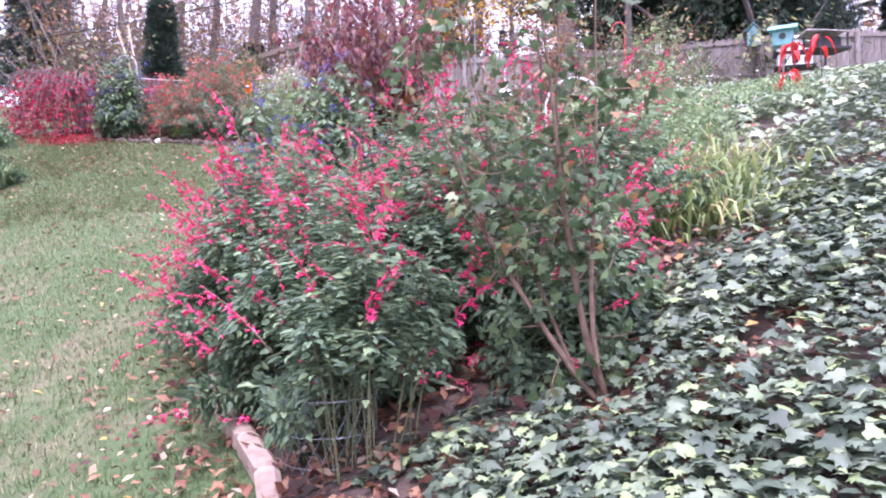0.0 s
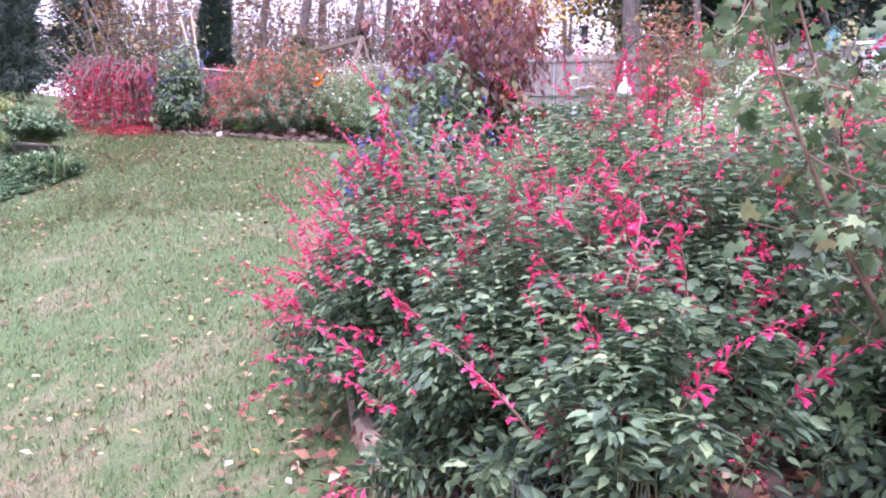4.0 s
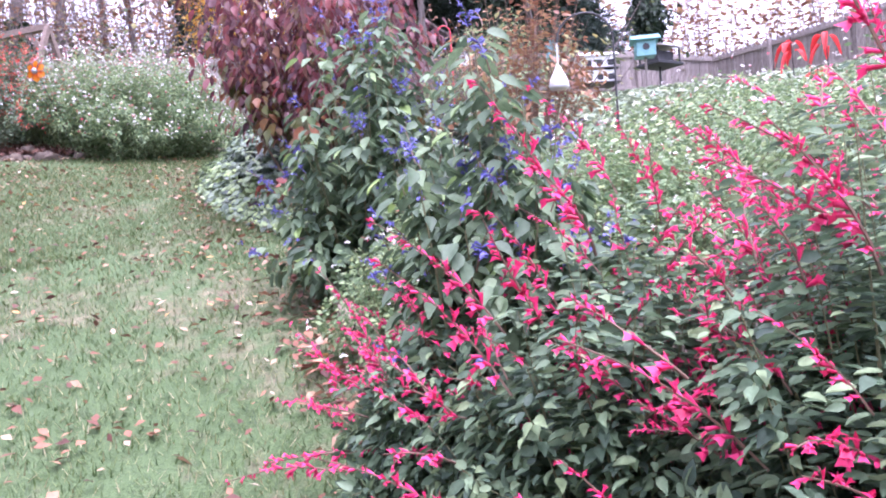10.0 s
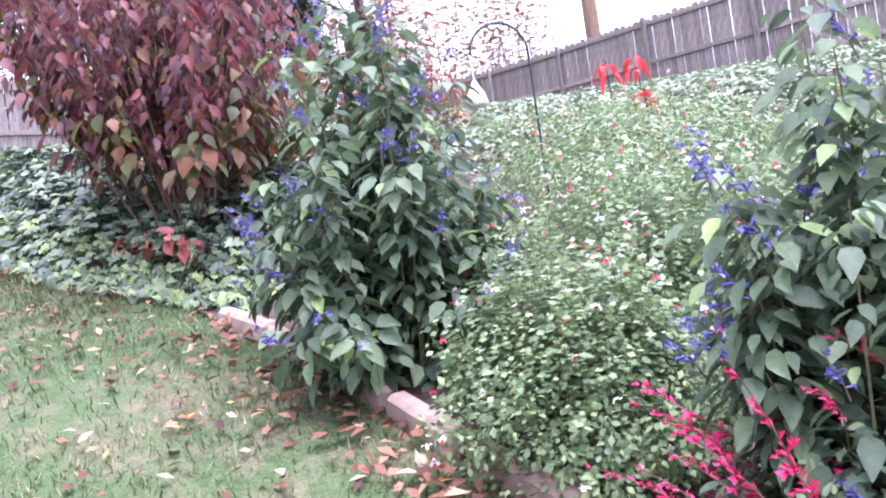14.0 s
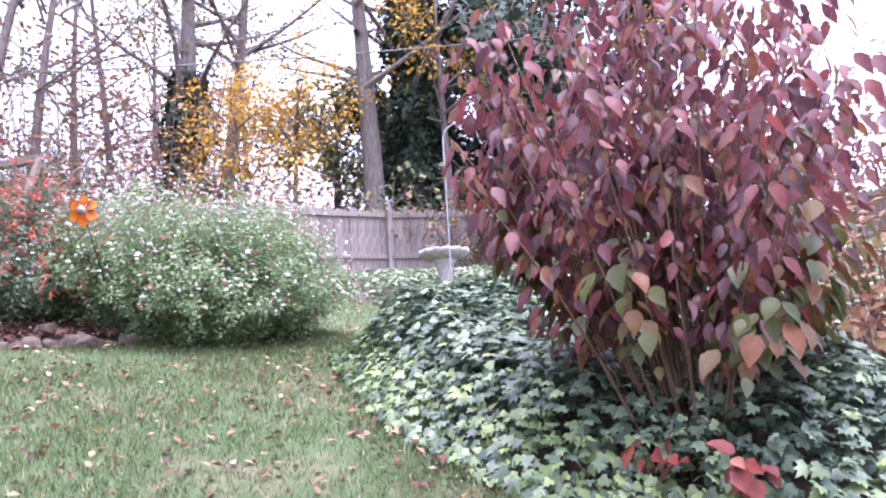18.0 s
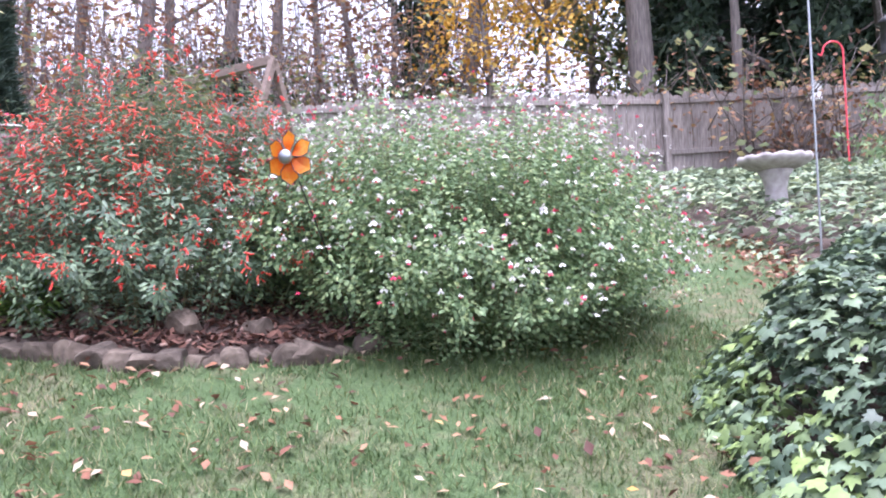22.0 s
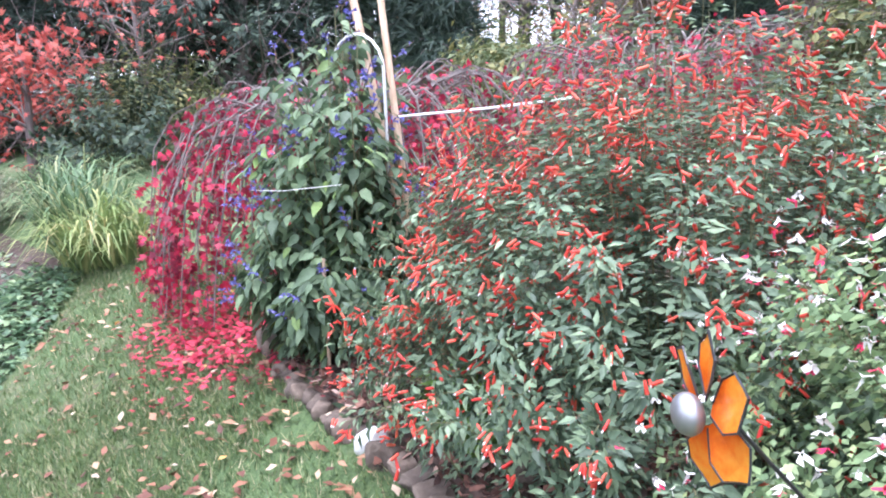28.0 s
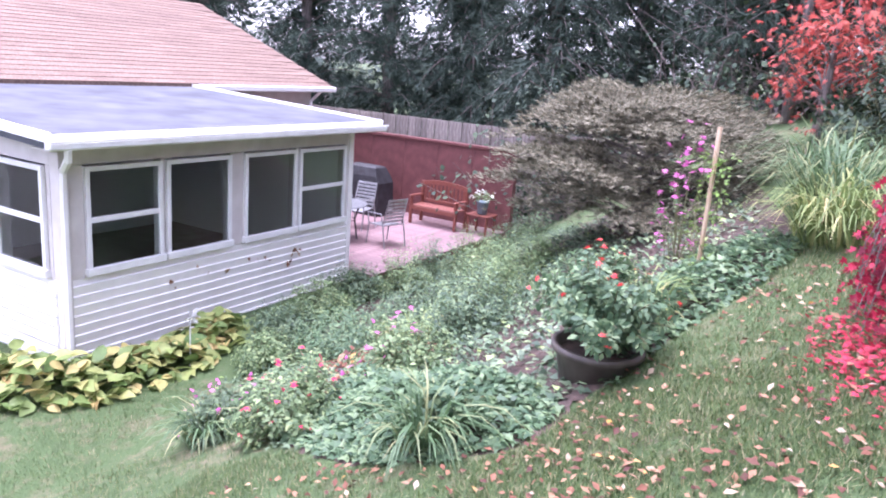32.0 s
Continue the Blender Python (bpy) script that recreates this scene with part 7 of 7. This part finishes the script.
# ---- trees and distance ----
def bare_tree(at, h, r, seed, lean=0.0, mat=None, crown=None, crown_n=0, ivy_to=0.0, leaf=0.14, label="bare autumn tree with grey bark at the wood's edge", fork=0.35, category="tree", twig_n=2, shape=SMALL, spread=0.28):
    """A tree: a tapered trunk, limbs that branch twice, and what leaves it still has."""
    rng = np.random.default_rng(seed)
    ob = thing("tree", label, category, (*at, gz(*at)), "trees at the wood's edge")
    s = np.linspace(0, 1, 9)[:, None]
    trunk = s * np.array([[lean * h, 0.3 * lean * h, h * 0.92]]) + np.sin(s * 4 + seed) * np.array([[0.02 * h, 0.015 * h, 0]]) * s
    part("trunk", tube([tuple(p) for p in trunk] , [r * (1.15 - 0.95 * k / 8) for k in range(9)], 9), mat or M_BARK, ob, "", True)
    limbs, twigs = [], []
    for k in range(13):
        f = rng.uniform(fork, 0.95)
        i = f * 8
        p0 = trunk[int(i)] * (1 - i % 1) + trunk[min(8, int(i) + 1)] * (i % 1)
        a = k * 2.4 + rng.normal(0, 0.4)
        ln = h * spread * (1.25 - 0.7 * f) * rng.uniform(0.7, 1.3)
        d = np.array([math.cos(a), math.sin(a), rng.uniform(0.3, 1.0)])
        t = np.linspace(0, 1, 7)[:, None]
        c = p0 + t * d * ln + np.sin(t * 5 + k) * 0.05 * ln + t ** 2 * np.array([[0, 0, 0.12 * ln]])
        limbs.append(c)
        for j in range(5):
            q = c[int(rng.integers(2, 7))]
            e = unit(d + rng.normal(0, 0.7, 3)) * ln * rng.uniform(0.25, 0.6)
            w = q + t * e + np.sin(t * 6 + j) * 0.04 * ln
            twigs.append(w)
            for _ in range(twig_n):
                q2 = w[int(rng.integers(2, 7))]
                twigs.append(q2 + t * unit(e + rng.normal(0, 0.5, 3) * ln * 0.5) * ln * rng.uniform(0.12, 0.3))
    for c in limbs:
        strands("limb", [c], r * 0.3, r * 0.06, mat or M_BARK, ob, 6)
    strands("twig_tangle", twigs, r * 0.06, r * 0.015, mat or M_BARK, ob, 3)
    if crown is not None and crown_n:
        p, a_, u, sz = dress(rng, twigs, max(1, crown_n // len(twigs)), 0.15, 0.5, leaf, 0.4)
        lay("crown", shape, p, a_, u, sz, crown, ob, wide=sz * 1.3)
    if ivy_to:
        n = int(800 * ivy_to)
        f = rng.uniform(0, 1, n) * ivy_to / h
        i = np.minimum((f * 8).astype(int), 7)
        base = trunk[i] + (trunk[i + 1] - trunk[i]) * (f * 8 - i)[:, None]
        a = rng.uniform(0, 6.28, n)
        rad = r * 1.2 + np.abs(rng.normal(0, 0.22, n)) * (0.6 + 0.5 * np.sin(f * 40))
        out = np.stack([np.cos(a), np.sin(a), np.zeros(n)], 1)
        lay("ivy_cladding", IVYFAR, base + out * rad[:, None], unit(out * 0.5 + rng.normal(0, 0.3, (n, 3)) + np.array([0, 0, -0.6])), unit(out + rng.normal(0, 0.3, (n, 3))), rng.uniform(0.12, 0.24, n), M_DARKIVY, ob, "dark ivy climbing the trunk")
    return ob


def conifer(at, h, r, seed, mat=None, label="tall dark green conifer behind the garden", bare=0.08, n=170, droop=0.25, leaf=0.3):
    rng = np.random.default_rng(seed)
    ob = thing("conifer", label, "conifer", (*at, gz(*at)), "conifers round the garden")
    part("trunk", tube([(0, 0, -0.1), (0.03 * h, 0, h * 0.5), (0, 0, h)], [h * 0.02, h * 0.013, 0.02], 8), M_BARK, ob)
    cs = []
    for _ in range(n):
        f = rng.uniform(bare, 1) ** 0.9
        rr = r * (1.08 - f) ** 0.8 * rng.uniform(0.55, 1.1)
        a = rng.uniform(0, 6.28)
        s = np.linspace(0, 1, 6)[:, None]
        cs.append(np.concatenate([s * rr * math.cos(a), s * rr * math.sin(a), f * h + 0.25 * rr * np.sin(s * 2) - droop * rr * s ** 2], 1))
    strands("branch_tangle", cs, 0.03, 0.006, M_BARK, ob, 4)
    p, a_, u, sz = dress(rng, cs, 66, 0.1, 0.32, leaf, droop * 1.4, 0.8)
    lay("foliage", NEEDLES, p, a_, u, sz, mat or M_CONIFER, ob, wide=sz * 1.1)
    return ob


def polar(yaw, d, c=(-2.5, 8.0)):
    return (c[0] - d * math.sin(radians(yaw)), c[1] + d * math.cos(radians(yaw)))


# woods behind the far fence
bare_tree(polar(-7.4, 19), 15, 0.33, 201, 0.0, crown=M_OLIVE, crown_n=700, ivy_to=7)
bare_tree(polar(-9.5, 20), 15, 0.24, 202, 0.12, crown=M_OLIVE, crown_n=500)
bare_tree(polar(-23.2, 16.5), 14, 0.27, 203, -0.03, label="gnarled bare tree with dark bark behind the fence")
bare_tree(polar(-26.8, 17.5), 14, 0.3, 204, 0.0, ivy_to=13, label="tree trunk wholly clad in dark ivy")
bare_tree(polar(-34, 19), 13, 0.4, 205, 0.02, crown=M_DARKIVY, crown_n=17000, ivy_to=11, leaf=0.19, label="broad evergreen ivy-covered tree behind the fence", fork=0.12, shape=IVYFAR)
bare_tree(polar(-39, 20), 13, 0.4, 206, 0.0, crown=M_DARKIVY, crown_n=15000, ivy_to=9, leaf=0.19, label="dark ivy-covered tree behind the fence", fork=0.12, shape=IVYFAR)
bare_tree(polar(-16, 17), 5.2, 0.1, 207, 0.03, crown=M_YELLOW, crown_n=2600, leaf=0.12, label="small tree with yellow-orange autumn leaves", fork=0.62, spread=0.42)
bare_tree(polar(-12, 16), 4.4, 0.09, 208, -0.03, crown=M_YELLOW, crown_n=1600, leaf=0.12, label="yellow-leaved sapling behind the fence", fork=0.3, spread=0.36)
bare_tree(polar(-29.5, 16.5), 8.5, 0.12, 209, 0.0, crown=M_YELLOW, crown_n=2000, leaf=0.13, label="yellow autumn tree before the ivy-clad trunks", fork=0.5, spread=0.25)
bare_tree((14.8, 24.3), 11, 0.28, 210, 0.03, crown=M_YELLOW, crown_n=2200, leaf=0.14, label="large tree with thin orange leaves beyond the fence", fork=0.4, ivy_to=5, spread=0.4)
bare_tree(polar(-20, 20), 7, 0.14, 211, 0.0, crown=M_OLIVE, crown_n=2200, leaf=0.2, label="sparse green tree behind the fence", fork=0.3)
woods = np.random.default_rng(230)
for k, (yaw, d, h, r) in enumerate(((-3, 21, 14, 0.2), (0, 24, 15, 0.25), (4, 18, 14, 0.22), (7.5, 19, 14, 0.3), (10.5, 22, 15, 0.3), (13.5, 20, 15, 0.34), (17.5, 23, 15, 0.3), (20, 26, 14, 0.22), (24.5, 21, 13, 0.22), (27, 22, 13, 0.2), (31, 26, 14, 0.25), (36, 28, 14, 0.25), (-5, 27, 14, 0.25), (-13, 26, 14, 0.22), (40, 30, 13, 0.2))):
    bare_tree(polar(yaw, d), h, r * 0.6, 240 + k, float(woods.uniform(-0.08, 0.08)), mat=M_FARBARK, crown=M_OLIVE if k % 3 else M_RUSSET, crown_n=1000, leaf=0.18, ivy_to=4 if k in (3, 5) else 0, label="leafless woodland tree with pinkish grey bark", twig_n=3)


def thicket(name, label, a0, a1, d0, d1, h, n, seed, mat, leaf):
    """Far brush: many twigs and leaves in one band."""
    rng = np.random.default_rng(seed)
    ob = thing(name, label, "brush", kind="stuff")
    cs = []
    for _ in range(n):
        x, y = polar(rng.uniform(a0, a1), rng.uniform(d0, d1))
        z0, t = gz(x, y), np.linspace(0, 1, 5)[:, None]
        cs.append(np.array([[x, y, z0]]) + t * np.array([[rng.normal(0, 1.3), rng.normal(0, 1.3), h * rng.uniform(0.35, 1)]]) + np.sin(t * 4) * rng.normal(0, 0.15))
    strands("brush_stems", cs, 0.02, 0.006, M_FARBARK, ob, 3)
    p, a_, u, sz = dress(rng, cs, 26, 0.1, 0.5, leaf, 0.3)
    lay("brush_leaves", SMALL, p, a_, u, sz, mat, ob, wide=sz * 1.3)


thicket("far_thicket", "brown and russet brush under the far woods", -12, 32, 16, 30, 7.5, 1300, 260, M_RUSSET, 0.17)
thicket("far_thicket", "olive undergrowth beyond the fence", -45, -2, 15, 26, 2.4, 420, 261, M_OLIVE, 0.2)
thicket("far_thicket", "dusky woodland screen far behind", -60, 25, 32, 46, 13, 1900, 262, M_RUSSET, 0.35)
thicket("far_thicket", "thin pale woodland at the end of the yard", 25, 60, 32, 46, 9, 300, 267, M_RUSSET, 0.35)
thicket("far_thicket", "dim woodland behind the house", 55, 150, 36, 50, 7.0, 600, 263, M_CONIFER, 0.5)
thicket("far_thicket", "dark evergreen undergrowth at the end of the lawn", 50, 92, 16, 21, 3.0, 460, 265, M_DARKIVY, 0.15)
thicket("far_thicket", "grey-green young growth in front of the woods", -4, 34, 14.5, 19, 3.4, 300, 266, M_OLIVE, 0.13)
thicket("red_vine", "red and rust creeper along the fence top", -36, -23, 14.8, 15.6, 2.4, 90, 264, M_RUSSET, 0.12)

# narrow cypress and conifers
conifer((-7.6, 20.6), 3.4, 0.55, 271, label="narrow columnar cypress before the woods", bare=0.0, n=260, droop=-0.4, leaf=0.2)
for k, (x, y, h, r) in enumerate(((7.2, 26.2, 7.0, 2.5), (9.6, 25.2, 7.5, 2.5), (12.0, 24.6, 7.0, 2.4))):
    conifer((x, y), h, r, 274 + k, label="dark evergreen tree rising behind the plank fence", bare=0.04, n=190)
conifer(polar(41, 16), 4.6, 1.05, 272, label="bushy dark pine beyond the red maple")
for k, (yaw, d, h, r) in enumerate(((58, 20, 10, 2.6), (66, 22, 11, 2.8), (75, 19, 10, 2.6), (92, 20, 12, 2.6), (98, 22, 12, 2.6), (104, 19.5, 12, 2.6), (110, 23, 12, 2.7), (116, 24, 12, 2.7), (122, 26, 12, 2.8), (129, 27, 12, 2.8), (136, 28, 12, 2.8), (50, 24, 10, 2.6), (85, 24, 12, 2.6), (43, 22, 9, 2.3), (80, 19, 9, 2.4), (88, 17, 10, 2.5), (71, 16, 8, 2.2), (62, 17, 8, 2.3))):
    conifer(polar(yaw - 6.9, d, (-2.31, 11.22)), h, r, 280 + k, droop=0.5 if k in (4, 5, 6) else 0.2, n=200)
bare_tree(polar(78.6, 12.2, (-2.31, 11.22)), 2.2, 0.07, 301, 0.02, crown=M_REDTREE, crown_n=900, leaf=0.1, label="slender tree with scarlet autumn leaves", fork=0.25, shape=LOBED, spread=0.3)
bare_tree(polar(80.6, 15.5, (-2.31, 11.22)), 6.0, 0.1, 302, 0.0, crown=M_DULLRED, crown_n=700, leaf=0.13, label="taller tree with thinning red leaves", fork=0.5, shape=LOBED)
bare_tree(polar(71.1, 13.5, (-2.31, 11.22)), 3.2, 0.07, 303, 0.0, crown=M_REDTREE, crown_n=420, leaf=0.11, label="small red-leaved tree at the end of the lawn", fork=0.2, shape=LOBED, spread=0.4)


def evergreen_shrubs():
    for k, (x, y, rx, h, m_, lab) in enumerate(((-12.9, 14.42, 1.2, 1.5, M_DARKIVY, "dark evergreen shrub at the end of the lawn"), (-14.77, 15.56, 1.4, 1.6, M_OLIVE, "yellow-green shrub at the end of the lawn"), (-8.6, 17.5, 1.3, 1.5, M_OLIVE, "loose olive shrub behind the maple"), (-4.2, 16.2, 0.9, 1.9, M_OLIVE, "tall yellow-green perennials behind the cuphea"))):
        shrub("far_shrub", lab, (x, y), rx, rx, h, 310 + k, 90, 40, OVATE, m_, 0.1, 0.15, 0.12, 0.2, 0.25)
    shrub("russet_shrub", "airy small-leaved shrub with a few golden leaves in the ivy", (4.3, 15.6), 1.6, 1.4, 2.2, 316, 70, 40, SMALL, M_HOTLIPS, 0.085, 0.2, 0.1, stem_mat=M_TWIG)
    shrub("red_brush", "twiggy reddish shrub behind the salvias", (1.2, 9.2), 0.9, 0.9, 1.9, 317, 60, 30, OVATE, M_RUSSET, 0.08, 0.25, 0.1, stem_mat=M_TWIG)


evergreen_shrubs()


def utility_pole(at, h):
    ob = thing("utility_pole", "tan wooden utility pole beyond the fence", "utility pole", (*at, gz(*at)))
    part("pole", tube([(0, 0, -0.5), (0, 0, h)], [0.21, 0.18], 10), M_UTILITY, ob, "", True)
    part("crossarm", box(2.0, 0.1, 0.12, (0, 0, h - 0.7), 0.01, rz=30), M_UTILITY, ob)


utility_pole((15.3, 15.5), 10.5)


def power_line(a, b, sag):
    ob = thing("power_line", "dark overhead cable sagging across the woods", "cable", a)
    d = Vector(b) - Vector(a)
    part("cable", tube([d * s - Vector((0, 0, 4 * sag * s * (1 - s))) for s in np.linspace(0, 1, 14)], 0.012, 5), M_DARKMETAL, ob)


power_line((-16.0, 22.0, 4.6), (15.0, 15.7, 9.2), 0.8)


def grey_fence():
    ob = thing("plank_fence", "far pale grey plank fence behind the deck", "fence", (*hp(11.2, -9, 0)[:2], -1.5), kind="structure")
    inv = ob.matrix_basis.inverted()
    for i in range(70):
        b = -9 + i * 0.2
        o = part("plank", box(0.03, 0.19, 2.25, bev=0.005), M_FENCE, ob)
        o.matrix_basis = inv @ pose(*hp(11.6 + 0.02 * (i % 2), b, -0.35), 0, 0, HYAW)


grey_fence()
# ---- small details ----
def wall_climber():
    """A thread of dark dry leaves clinging to the siding."""
    rng = np.random.default_rng(401)
    ob = thing("wall_climber", "dry dark creeper leaves clinging to the white siding", "climbing plant", hp(2.3, 0.05, -0.9))
    n = 16
    a, z = rng.uniform(1.3, 4.0, n), rng.uniform(-0.85, -0.6, n)
    pos = [tuple(Vector(hp(a[i], 0.06, z[i] - 0.12 * (a[i] - 1.3) / 2.7)) - ob.location) for i in range(n)]
    lay("leaf_cluster", IVYLEAF, pos, unit(rng.normal(0, 1, (n, 3)) + np.array([0.5, 0, -0.4])), np.tile((NX.x, NX.y, 0.2), (n, 1)), rng.uniform(0.05, 0.1, n), M_RUSSET, ob, "dark dry leaves")


wall_climber()


def white_pinwheel(at):
    ob = thing("pinwheel", "small white pinwheel on a stake among the hostas", "garden ornament", (*at, gz(*at)))
    part("stake", tube([(0, 0, 0), (0, 0, 0.62)], 0.008, 6), M_WHITEPIPE, ob)
    for k in range(5):
        bm = bmesh.new()
        v = [bm.verts.new(p) for p in ((0, 0, 0), (0.05, 0.01, 0.03), (0.13, 0.02, 0.025), (0.14, 0, -0.02), (0.06, -0.01, -0.015))]
        bm.faces.new(v)
        bmesh.ops.solidify(bm, geom=bm.faces[:], thickness=0.003)
        o = part("vane", bm, M_WHITEPAINT, ob, "white vane")
        o.matrix_basis = Matrix.Translation((0, 0.02, 0.6)) @ Matrix.Rotation(k * 2 * math.pi / 5, 4, "Y")


white_pinwheel((-9.39, 6.45))


def wire_guard(at, r, h):
    """A low cylinder of chicken wire round a young plant."""
    ob = thing("wire_guard", "low chicken-wire guard round a young plant in the bed", "plant guard", (*at, gz(*at)))
    for z in (0.02, h * 0.5, h):
        part("hoop_wire", tube([(r * math.cos(t), r * math.sin(t), z) for t in np.linspace(0, 2 * math.pi, 25)], 0.0022, 4, cap=False), M_GREYMETAL, ob)
    wires = []
    for k in range(22):
        for turn in (1, -1):
            t = k * 2 * math.pi / 22 + turn * np.linspace(0, 0.8, 6)
            wires.append(np.stack([r * np.cos(t), r * np.sin(t), np.linspace(0.0, h, 6)], 1))
    strands("wire_mesh", wires, 0.0014, 0.0014, M_GREYMETAL, ob, 3)


wire_guard((-0.44, 2.82), 0.18, 0.26)
